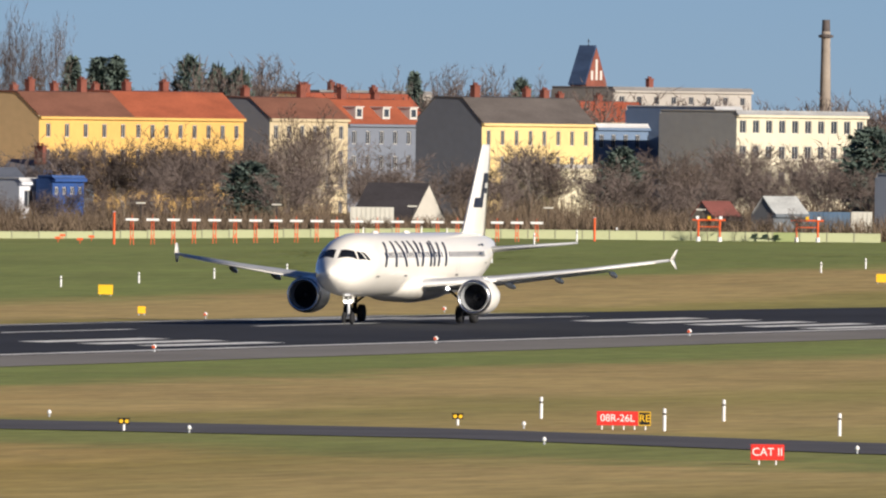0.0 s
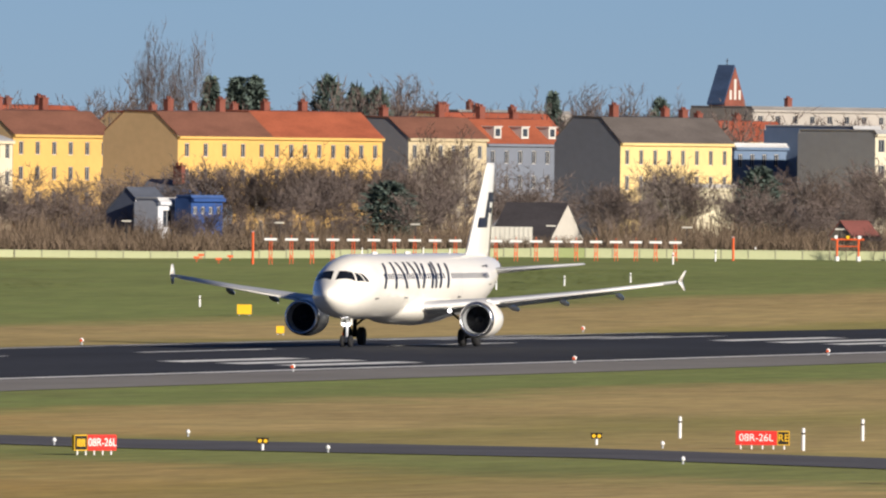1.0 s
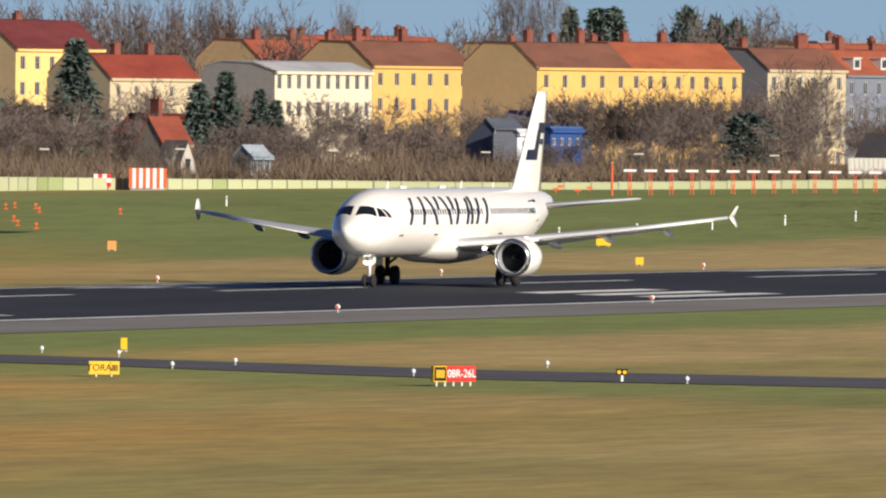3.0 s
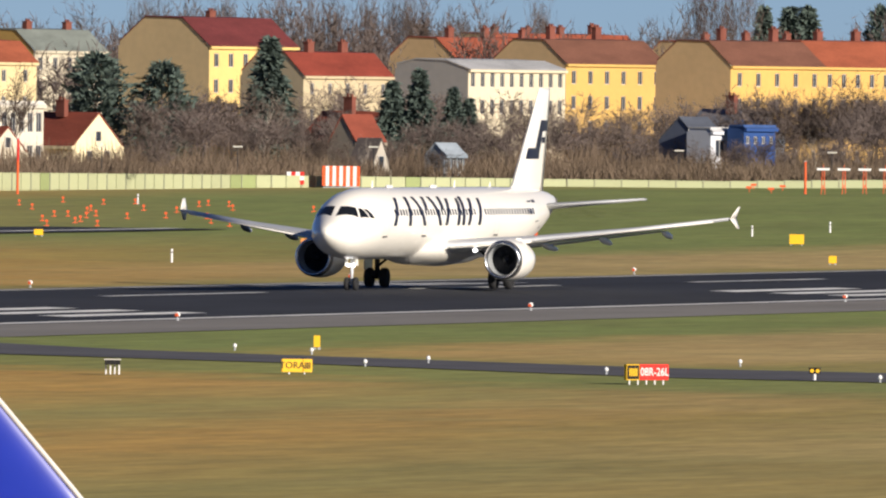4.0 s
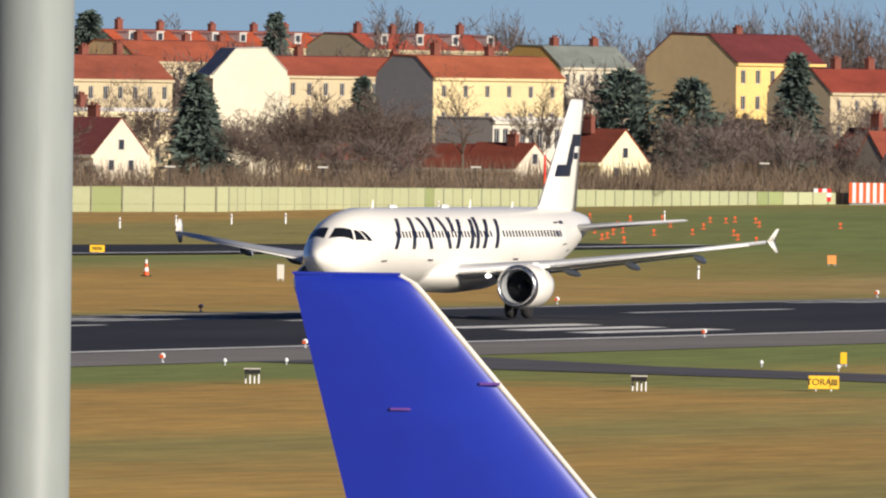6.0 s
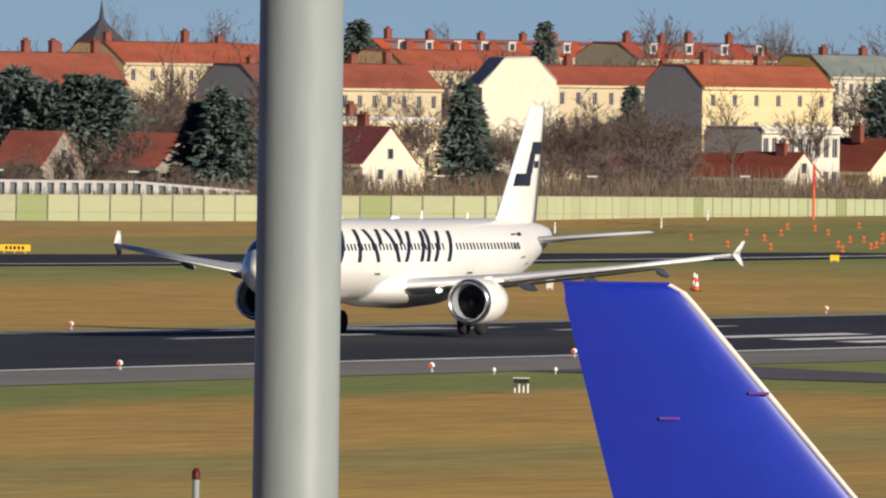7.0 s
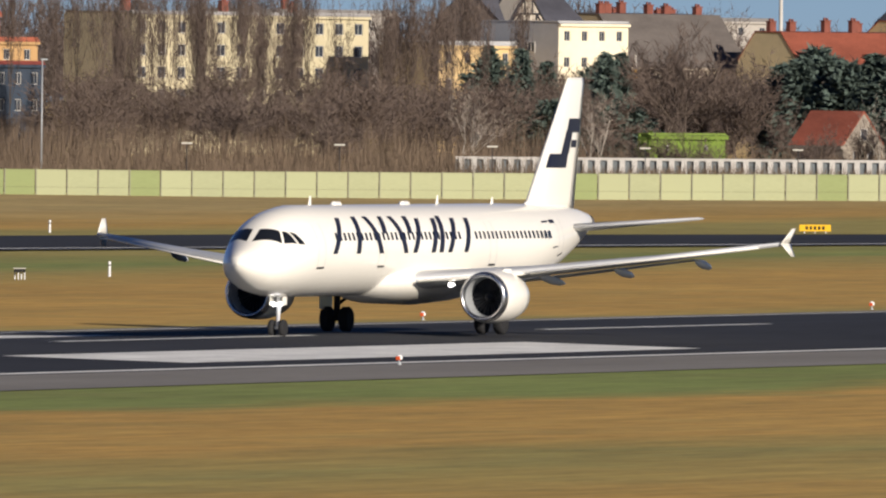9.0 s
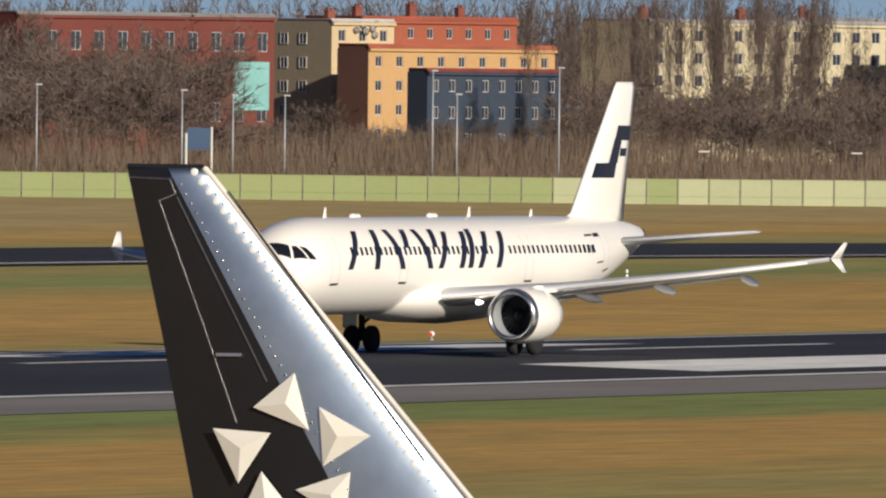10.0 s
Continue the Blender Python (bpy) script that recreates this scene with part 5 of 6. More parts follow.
def wild(seed, slim=False, far=False):
    if far:
        segs, tris = grown(seed, 0.09, 0.55, (3, 3, 1), 5, 1.4, 0.065, 0.13)
    elif slim:
        segs, tris = grown(seed, 0.45, 0.26, (3, 3, 2), 5, 0.9, 0.03, 0.13)
    else:
        segs, tris = grown(seed, 0.07, 0.60, (3, 3, 2), 7, 1.25, 0.040, 0.13)
    for p, q, a, c in segs:
        d = (q - p).cross(Vector((0.3, 1, 0))).normalized()
        if a > 0.008:
            tris.append((tuple(p - d * a), tuple(p + d * a), tuple(q)))
        if a > 0.03:
            tris.append((tuple(p + d * a), tuple(q + d * c), tuple(q)))
    return segs, np.array(tris)


WILD = [wild(s) for s in (61, 62, 63, 64)]


SLIM = [wild(s, True) for s in (71, 72, 73)]
DISTANT = [wild(s, far=True) for s in (81, 82, 83, 84)]


# heading, greatest height of the far trees
SKYLINE = [(12.8, 20.0), (13.9, 20.0), (14.2, 21.0), (14.4, 20.6), (14.5, 23.2), (14.8, 23.2), (14.9, 21.0), (15.1, 21.2), (15.2, 24.0), (15.45, 24.0),
           (15.55, 21.0), (15.9, 22.0), (16.2, 22.5), (16.5, 23.5), (16.62, 26.0), (16.9, 25.0), (17.05, 26.5), (17.6, 26.5), (17.7, 22.0), (17.95, 22.5),
           (18.05, 25.5), (18.15, 22.0), (18.3, 22.0), (18.4, 25.0), (18.5, 22.0), (18.8, 20.5), (19.3, 20.5), (19.6, 22.5), (20.05, 23.0), (20.2, 20.0),
           (20.45, 19.5), (20.55, 22.0), (20.8, 22.0), (20.95, 25.0), (21.4, 26.0), (21.7, 23.0), (22.0, 26.0), (25.2, 27.0)]


def build_garden_trees():
    """Broad bare crowns and birches in the gardens below the yellow houses."""
    for az, d, top, kind, wide in ((15.52, 2160, 13.2, "tree", 1.3), (15.43, 2150, 14.0, "tree", 1.35), (15.36, 2155, 13.4, "tree", 1.3), (15.28, 2140, 12.6, "tree", 1.3),
                                   (15.66, 2170, 11.5, "tree", 1.2), (15.12, 2150, 13.6, "pale", 1.2), (15.03, 2160, 14.2, "pale", 1.1), (14.94, 2150, 13.5, "pale", 1.2), (15.08, 2140, 12.0, "tree", 1.2),
                                   (14.47, 2150, 12.0, "pale", 1.3), (14.40, 2145, 12.4, "pale", 1.2), (14.33, 2140, 11.0, "tree", 1.2), (13.88, 2000, 5.4, "tree", 1.4), (13.80, 2003, 5.8, "tree", 1.4), (13.70, 1999, 5.2, "tree", 1.4), (13.62, 2002, 5.6, "tree", 1.3), (13.75, 2130, 11.5, "tree", 1.3), (13.95, 2140, 11.8, "tree", 1.3), (13.55, 2120, 11.5, "pale", 1.3),
                                   (15.93, 2075, 6.8, "tree", 1.3), (15.84, 2070, 6.4, "tree", 1.4), (15.75, 2072, 7.2, "tree", 1.3), (15.66, 2070, 8.4, "tree", 1.2), (15.60, 2074, 7.8, "pale", 1.2),
                                   (17.05, 2012, 7.4, "tree", 1.3), (16.99, 2018, 6.6, "tree", 1.4), (16.93, 2024, 6.8, "pale", 1.2), (16.72, 2020, 5.6, "tree", 1.3), (20.60, 1868, 6.6, "tree", 0.9), (20.64, 1865, 5.8, "tree", 1.2), (20.72, 1864, 5.6, "tree", 1.2), (20.79, 1865, 6.2, "tree", 1.2), (20.68, 1866, 9.5, "dark", 0.9), (20.75, 1868, 6.0, "tree", 0.9), (20.83, 1866, 7.0, "tree", 0.8),
                                   (18.70, 2010, 11.6, "tree", 1.3), (18.62, 2015, 12.0, "tree", 1.3), (18.53, 2010, 12.4, "tree", 1.3), (18.45, 2020, 12.2, "tree", 1.3), (18.38, 2012, 11.4, "tree", 1.2)):
        plant(kind, d * math.cos(radians(az)), d * math.sin(radians(az)), top, wide)


def build_woods():
    r = random.Random(77)
    spots = []
    for k in range(600):
        az = 13.1 + 11.8 * (k + r.random()) / 600
        near = 2045 if az < 17.4 else 1880
        d = near + (2290 - near) * r.random() ** 0.8
        lim = 21.0 if az > 23.62 else 15.5 if az > 21.2 else 16.0 if az > 19.3 else 14.5 if az < 15.9 else 13.0 if az < 17.4 else 12.0
        hh = r.uniform(0.55, 1.0) * lim * (0.72 + 0.28 * (d - near) / (2290 - near))
        if (14.62 < az < 15.0 and d < 2130) or (14.2 < az < 14.36 and d < 2200) or 17.62 < az < 18.32 or (18.9 < az < 19.25 and d < 2130) or (19.72 < az < 20.32 and d < 1970):
            hh *= 0.42 if az < 19.5 else 0.6
        if (17.82 < az < 18.14 and d < 2150) or (19.0 < az < 19.42 and d < 2180) or (20.54 < az < 20.88 and d < 1990):
            hh *= 0.6
        if 22.5 < az < 23.62:
            hh *= 0.58
        if 15.58 < az < 16.0 and d < 2125:
            hh = min(hh, 6.9)
        spots.append((d * math.cos(radians(az)), d * math.sin(radians(az)), hh, r.uniform(0.9, 1.4)))
    # the eastern trees take the twig colour with haze painted in
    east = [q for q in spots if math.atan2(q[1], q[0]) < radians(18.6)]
    woods("thicket", "grey-brown leafless trees and bushes behind the fence, haze in their colour", east, hazed_twig_m)
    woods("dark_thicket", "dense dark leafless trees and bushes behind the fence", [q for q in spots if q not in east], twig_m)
    spots = []
    for k in range(420):
        az = 12.9 + 12.2 * (k + r.random()) / 420
        d = r.uniform(2620, 3400)
        hh = lerp(SKYLINE, az) * r.uniform(0.80, 1.0)
        spots.append((d * math.cos(radians(az)), d * math.sin(radians(az)), hh, r.uniform(0.55, 0.85)))
    for k in range(380):
        az = 12.9 + 12.2 * (k + r.random()) / 380
        d = r.uniform(2620, 3300)
        spots.append((d * math.cos(radians(az)), d * math.sin(radians(az)), r.uniform(16.5, 20.0) if az < 14.35 else r.uniform(15.5, 19.0 if az > 16.3 else 17.5), r.uniform(0.9, 1.3)))
    woods("skyline_woods", "brown leafless trees along the skyline, haze in their colour", spots, far_hazed_twig_m, DISTANT)
    spots = []
    for k in range(44):
        az = r.uniform(21.82, 22.55) if k < 30 else r.uniform(21.15, 21.6)
        d = r.uniform(2080, 2290)
        spots.append((d * math.cos(radians(az)), d * math.sin(radians(az)), r.uniform(17.5, 25.0), r.uniform(0.45, 0.75)))
    woods("poplar_row", "tall narrow bare poplars before the apartment blocks", spots, twig_m, SLIM)


def build_scrub():
    """Dry shrubs along the back of the fence, far too many stems to count."""
    r = random.Random(5)
    tris = []
    for k in range(80000):
        az = 13.1 + 11.8 * r.random()
        back = 2022 if az < 16.8 else 1806 if az > 18.9 else 1806 + (18.9 - az) / 2.1 * 216
        deep = r.random() ** 1.5
        d = back + 120 * deep
        x, y = d * math.cos(radians(az)), d * math.sin(radians(az))
        hh = (1.5 + 0.9 * noise.noise((x * 0.06, y * 0.06, 0)) + 2.6 * deep) * r.uniform(0.5, 1.0) + (1.2 + 2.5 * deep if az > 21.0 else 0)
        if 14.6 < az < 15.0:
            hh *= 0.45
        z = rise(x, y) + 1.0 * (az < 21)
        w, s = r.uniform(0.05, 0.12), r.uniform(0, math.pi)
        dx, dy = math.cos(s) * w, math.sin(s) * w
        tris.append(((x - dx, y - dy, z - 1.2), (x + dx, y + dy, z - 1.2), (x + r.gauss(0, 1.2), y + r.gauss(0, 1.2), z + hh)))
    ob = new("dry_shrubs", blades_mesh("dry_shrubs", tris, shrub_m))
    tagged(ob, "dense brown leafless shrubs along the fence", "shrub", kind="stuff")
    tris = []
    for k in range(500):
        u, v = r.random(), r.random()
        x, y, z = 1757.1 + 3.1 * u + r.gauss(0, 0.5), 668.9 - 8.4 * u, 0.4 + 5.6 * v * (0.6 + 0.4 * abs(math.sin(u * 9)))
        a = [r.gauss(0, 0.22) for _ in range(6)]
        tris.append(((x, y, z), (x + a[0], y + a[1], z + a[2]), (x + a[3], y + a[4], z + a[5])))
    ob = new("green_bush", blades_mesh("green_bush", tris, ivy_m))
    tagged(ob, "sparse yellow-green bush before a lime wall", "bush", kind="stuff")


def build_tufts():
    """Uneven grass: low ragged clumps over the meadow between the pavements."""
    r = np.random.default_rng(4)

    def sow(n, d0, d1, y0, y1, h0, h1, w0, w1):
        az, d = np.radians(r.uniform(13.1, 24.9, n)), np.sqrt(r.uniform(d0 ** 2, d1 ** 2, n))
        x, y = d * np.cos(az), d * np.sin(az)
        lane = (x - 779) * 1.36 + 186.5 - y  # across the taxiway
        keep = (y > y0) & (y < y1) & ~((lane > -6) & (lane < 46) & (y < 292))
        keep &= ~((y > 440) & (y < 548) & (x < 1470))
        x, y = x[keep], y[keep]
        n = len(x)
        z = np.array([rise(a, c) for a, c in zip(x, y)]) - 0.05
        h, w, s = r.uniform(h0, h1, n), r.uniform(w0, w1, n), r.uniform(0, np.pi, n)
        patch = np.array([noise.noise((a * 0.05, c * 0.09, 3.0)) for a, c in zip(x, y)])
        h *= np.clip(1.0 + 0.7 * patch, 0.5, 1.4)
        dx, dy = np.cos(s) * w, np.sin(s) * w
        v = np.empty((n, 3, 3))
        v[:, 0] = np.stack((x - dx, y - dy, z), 1)
        v[:, 1] = np.stack((x + dx, y + dy, z), 1)
        v[:, 2] = np.stack((x + r.normal(0, 0.1, n), y + r.normal(0, 0.1, n), z + h), 1)
        return v

    v = np.concatenate((sow(200000, 560, 1060, 120, 289, 0.005, 0.016, 0.10, 0.4), sow(130000, 860, 1800, 351, 640, 0.008, 0.022, 0.2, 0.7))).reshape(-1, 3)
    me = bpy.data.meshes.new("grass_tufts")
    me.vertices.add(len(v))
    me.vertices.foreach_set("co", v.ravel())
    me.loops.add(len(v))
    me.loops.foreach_set("vertex_index", np.arange(len(v), dtype=np.int32))
    me.polygons.add(len(v) // 3)
    me.polygons.foreach_set("loop_start", np.arange(0, len(v), 3, dtype=np.int32))
    me.update(calc_edges=True)
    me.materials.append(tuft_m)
    tagged(new("grass_tufts", me), "ragged tan and green winter grass tufts", "grass", kind="stuff")


# ---- airfield signs, lights and markers ----
def facing(x, y, off=0):
    return math.degrees(math.atan2(-y, -x)) + 90 + off


def board(x, y, panels, hh, off=0, label="", legs=3, z0=0.17):
    """An airfield sign: boxes side by side on short legs. panels: width, face, border, text, ink."""
    total = sum(p[0] for p in panels)
    sg = thing("airfield_sign", label, "sign", x, y, 0, facing(x, y, off), group="airfield signs")
    cx = -total / 2
    for w, face, border, text, ink in panels:
        bx = part("cabinet", boxes((cx + .01, cx + w - .01, 0, 0.16, z0, z0 + hh)), border, sg)
        part("face", boxes((cx + .04, cx + w - .04, -0.012, 0.0, z0 + .035, z0 + hh - .035)), face, bx)
        if text == "|":
            for k in range(5):
                part("text_bar", boxes((cx + w * (0.2 + 0.13 * k), cx + w * (0.28 + 0.13 * k), -0.022, -0.012, z0 + hh * 0.25, z0 + hh * 0.75)), ink, bx)
        elif text:
            words(text, hh * 0.72, ink, bx, pose(cx + w / 2, -0.02, z0 + hh * 0.5, 90, 0, 0))
        cx += w
    for k in range(legs):
        lx = -total / 2 + total * (k + 0.5) / legs
        part("leg", rods(((lx, 0.08, -0.02), (lx, 0.08, z0), 0.035)), sign_white_m, sg)
    return sg


def marker(x, y, hh=1.05, r=0.075):
    p = thing("marker_post", "white marker post with a dark band near the top", "post", x, y, rise(x, y), 0, group="marker posts")
    part("shaft", turned([(0, r), (hh * .72, r)], 10, "z"), sign_white_m, p)
    part("band", turned([(hh * .72, r), (hh * .80, r)], 10, "z"), sign_black_m, p)
    part("cap", turned([(hh * .80, r * 1.05), (hh, r), (hh + 0.02, 0.02)], 10, "z"), sign_white_m, p)


def edge_light(x, y, z=0.0):
    p = thing("runway_edge_light", "small white and red elevated runway edge light", "light", x, y, z, 0, group="runway edge lights")
    part("stem", turned([(0, .10), (.05, .10), (.06, .04), (.2, .04)], 12, "z"), steel_m, p)
    smooth(part("lens", turned([(.2, .10), (.25, .14), (.34, .14), (.41, .09), (.44, .02)], 14, "z"), sign_white_m, p))
    part("shade", boxes((-.15, -.06, -.09, .09, .20, .36)), orange_m, p, "red half of the lamp")


def low_light(x, y, z=0.0):
    p = thing("taxiway_light", "small white taxiway edge light in the grass", "light", x, y, z, 0, group="taxiway lights")
    part("stem", turned([(0, .05), (.14, .05)], 8, "z"), steel_m, p)
    smooth(part("lens", turned([(.14, .07), (.2, .1), (.28, .08), (.33, .02)], 10, "z"), sign_white_m, p))


def guard_light(x, y):
    p = thing("guard_light", "black twin-lamp guard light with yellow lenses on a white stem", "light", x, y, 0, facing(x, y), group="guard lights")
    part("stem", rods(((0, 0, 0), (0, 0, .28), .06)), sign_white_m, p)
    part("housing", boxes((-.24, .24, -.08, .1, .28, .5), (-.27, .27, -.16, .1, .5, .54)), sign_black_m, p)
    for s in (-1, 1):
        part("lamp_lens", turned([(-.11, .08), (-.08, .09)], 14, "y"), sign_yellow_m, p, "yellow lens").location = (s * .12, 0, .4)


def unit(x, y, w=0.66):
    p = thing("light_housing", "black light housing on four white legs", "light", x, y, 0, facing(x, y), group="light housings")
    part("housing", boxes((-w / 2, w / 2, -.35, .35, .42, .62)), sign_black_m, p)
    part("lid", boxes((-w / 2 - .03, w / 2 + .03, -.38, .38, .62, .66)), pearl_m, p)
    for k in range(4):
        lx = -w / 2 + .05 + (w - .1) * k / 3
        part("leg", rods(((lx, -.2 if k % 2 else .2, 0), (lx, -.2 if k % 2 else .2, .42), .035)), sign_white_m, p)


def cone(x, y, hh=1.1):
    p = thing("traffic_cone", "tall red and white striped traffic cone", "cone", x, y, 0, 0, group="traffic cones")
    part("base", boxes((-.28, .28, -.28, .28, 0, .06)), sign_black_m, p)
    for k in range(4):
        a, c = .06 + (hh - .06) * k / 4, .06 + (hh - .06) * (k + 1) / 4
        rr = lambda z: .2 * (1 - .7 * z / hh)
        part("band", turned([(a, rr(a)), (c, rr(c))], 14, "z"), orange_m if k % 2 == 0 else sign_white_m, p, "red band" if k % 2 == 0 else "white band")


def cabinet(x, y, w, d, hh, material, label, z0=0.0, name="equipment_box"):
    p = thing(name, label, "box", x, y, rise(x, y) + z0, facing(x, y))
    bm = boxes((-w / 2, w / 2, -d / 2, d / 2, .12, hh))
    bmesh.ops.bevel(bm, geom=bm.edges[:], offset=0.03, segments=1)
    part("body", bm, material, p)
    for s in (-1, 1):
        part("foot", boxes((s * w * .35 - .06, s * w * .35 + .06, -d * .3, d * .3, 0, .12)), steel_m, p)


def build_near_trees():
    """Evergreens and bare trees that stand before the cottages."""
    plant("spruce", 1850, 686.0, 13.1, 1.25)
    plant("spruce", 1860, 691.8, 12.4, 1.2)
    plant("pine", 1855, 685.1, 13.1, 1.2)
    plant("pine", 1850, 680.8, 12.5, 1.1)
    plant("spruce", 1850, 678.0, 13.7, 1.2)
    plant("pine", 1850, 675.6, 12.9, 1.2)
    plant("spruce", 1860, 677.4, 13.2, 1.2)
    plant("spruce", 1795, 642.8, 12.5, 1.35)
    plant("spruce", 1798, 645.9, 11.1, 1.3)
    plant("spruce", 1797, 641.7, 11.4, 1.3)
    plant("tree", 1850, 699.5, 17.2, 1.25)
    plant("tree", 1856, 703.6, 15.2, 1.3)
    plant("tree", 1860, 700.2, 16.1, 1.3)
    plant("tree", 1850, 692.7, 14.1, 1.2)
    plant("tree", 1845, 689.0, 12.4, 1.2)
    plant("dark", 1850, 670.1, 13.3, 1.2)
    plant("tree", 1870, 674.9, 14.4, 1.2)
    plant("tree", 1795, 651.9, 10.5, 1.1)
    plant("tree", 1795, 656.9, 8.4, 1.2)
    plant("tree", 1793, 654.1, 7.9, 1.2)
    plant("tree", 1796, 659.3, 7.6, 1.1)
    plant("tree", 1794, 663.3, 7.8, 1.1)
    plant("spruce", 1900, 735.7, 13.8, 0.8)
    plant("spruce", 1900, 726.2, 13.4, 0.8)
    plant("spruce", 1902, 725.3, 13.5, 0.8)
    plant("tree", 1890, 729.0, 12.1, 1.2)
    plant("tree", 1885, 723.3, 11.3, 1.2)
    plant("pine", 1850, 713.2, 8.4, 1.2)
    plant("pine", 1850, 704.3, 7.9, 1.3)
    plant("tree", 1890, 734.7, 13.2, 1.1)
    plant("tree", 2000, 677.0, 12.8, 1.1)
    plant("tree", 2005, 674.8, 13.4, 1.1)
    plant("tree", 2000, 669.2, 12.3, 1.1)
    plant("tree", 2003, 667.0, 12.6, 1.0)
    plant("dark", 1985, 652.1, 15.5, 1.1)
    plant("tree", 2000, 662.7, 11.1, 1.0)
    plant("tree", 1990, 696.2, 14.3, 1.0)
    plant("tree", 2010, 651.2, 13.8, 1.0)


def build_airfield():
    red = lambda w, t: (w, sign_red_m, sign_red_m, t, sign_white_m)
    board(832, 209.3, [red(1.85, "08R-26L"), (0.55, sign_black_m, sign_yellow_m, "RE", sign_yellow_m)], 0.62, 0, "red runway sign with white lettering and a black panel", 5)
    board(749.7, 182.7, [red(1.35, "CAT II")], 0.62, 0, "red sign with white lettering on two legs", 2)
    board(789.0, 227.5, [(0.75, sign_black_m, sign_yellow_m, "|", sign_yellow_m), red(1.65, "08R-26L")], 0.66, 42, "red and yellow runway sign with white legs", 5)
    board(798.8, 246.0, [(0.92, sign_yellow_m, sign_yellow_m, "TORA", sign_black_m), (0.42, sign_yellow_m, sign_yellow_m, "|", sign_black_m)], 0.56, 8, "yellow distance sign with black lettering", 2, 0.08)
    cabinet(868.8, 266.6, .30, .3, .66, sign_yellow_m, "narrow yellow marker box beside the taxiway", name="marker_box")
    for x, y in ((789.0, 268.6), (789.0, 251.2), (1029.9, 429.5)):
        unit(x, y)
    for x, y in ((807.0, 225.2), (835.6, 217.8)):
        guard_light(x, y)
    for x, y in ((841.1, 238.2), (803.8, 221.4), (788.2, 201.7), (829.1, 213.1), (778.4, 185.9), (835, 251), (853, 262), (822, 250), (812, 236), (842, 285), (837.7, 286.5), (800, 262), (862, 268.5)):
        low_light(x, y)
    for x, y in ((859.1, 220.0), (859.4, 211.5), (822.8, 197.3), (829.0, 206.7)):
        marker(x, y, 0.98)
    for k in range(8):
        edge_light(767 + 64.6 * k, 302.4)
        edge_light(703.4 + 64.6 * k, 352.5)
        edge_light(1219 + 64.6 * k, 352.5) if k < 3 else None
    edge_light(702.4, 302.4)
    edge_light(842.6, 291.2)
    for x, y in ((1207.1, 399.1), (1203.4, 417.1), (1198.5, 396.1)):
        cone(x, y)
    cabinet(1190.4, 403.4, .45, .4, 1.05, pearl_m, "pale round-edged equipment box in the grass")
    cabinet(1413.5, 396.0, 1.1, .8, .85, sign_yellow_m, "yellow equipment box in the grass")
    cabinet(1299.3, 361.4, .55, .5, .62, sign_yellow_m, "small yellow box beside the runway")
    cabinet(1347.2, 414.4, .65, .5, .75, surf("faded_orange", (0.75, 0.30, 0.08), 0.2, 1.0, 0.6), "faded orange equipment box in the grass")
    cabinet(1422.1, 419.8, 1.7, .9, .75, orange_m, "long orange-red equipment box in the grass")
    cabinet(1399.0, 451.4, .7, .6, .55, sign_yellow_m, "small yellow box in the far grass")
    cabinet(1536.0, 364.9, 1.0, .5, .8, sign_yellow_m, "yellow airfield sign box beyond the runway")
    board(1347, 521.7, [(1.1, sign_yellow_m, sign_yellow_m, "|", sign_black_m)], 0.5, 0, "small yellow airfield sign beside the far runway", 2)
    board(1377, 509.3, [(2.4, sign_yellow_m, sign_yellow_m, "|", sign_black_m)], 0.5, 0, "long yellow airfield sign beside the far runway", 3)
    board(1345, 470.0, [(1.1, sign_yellow_m, sign_yellow_m, "|", sign_black_m)], 0.5, 0, "small yellow airfield sign beside the far runway", 2)
    # marker posts in the far grass
    for k in range(7):
        marker(1463 + 27 * k, 413.5 + 1.2 * k, 0.85)
        marker(1833 + 62 * k, 470.3 + 11.5 * k, 1.15, 0.09) if k < 3 else None
    for x, y in ((1547, 533.6), (1562, 533.8), (1571, 532.0), (1625, 540.4), (1718, 566.8), (1524, 530.6), (1594, 384.0), (1624, 387.3), (1640, 520), (1660, 500), (1298, 539), (1244, 392), (1049, 431.8)):
        marker(x, y, 0.9)
    # orange approach lamps low in the grass
    r = random.Random(9)
    for row in range(4):
        for k in range(9):
            x = 1480 + 48 * row + r.uniform(-14, 14) + 6 * (k // 3)
            y = 462 + 14 * row + 5.2 * (k % 3) + 9 * (k // 3) + r.uniform(-3, 3)
            p = thing("approach_lamp", "small orange approach lamp on a short stake", "lamp", x, y, rise(x, y), facing(x, y), group="orange approach lamps")
            part("stake", rods(((0, 0, 0), (0, 0, .35), .04)), orange_m, p)
            part("head", boxes((-.11, .11, -.1, .1, .33, .52)), orange_m, p)
            part("foot", boxes((-.2, .2, -.05, .05, .02, .08)), orange_m, p)
    for k in range(7):
        x, y = 1842 + 22 * k, 517.5 + 7 * k + r.uniform(-3, 3)
        p = thing("approach_lamp", "small orange approach lamp on a short stake", "lamp", x, y, rise(x, y), facing(x, y), group="orange approach lamps")
        part("stake", rods(((0, 0, 0), (0, 0, .35), .04)), orange_m, p)
        part("head", boxes((-.3, .3, -.12, .12, .33, .55)), orange_m, p)
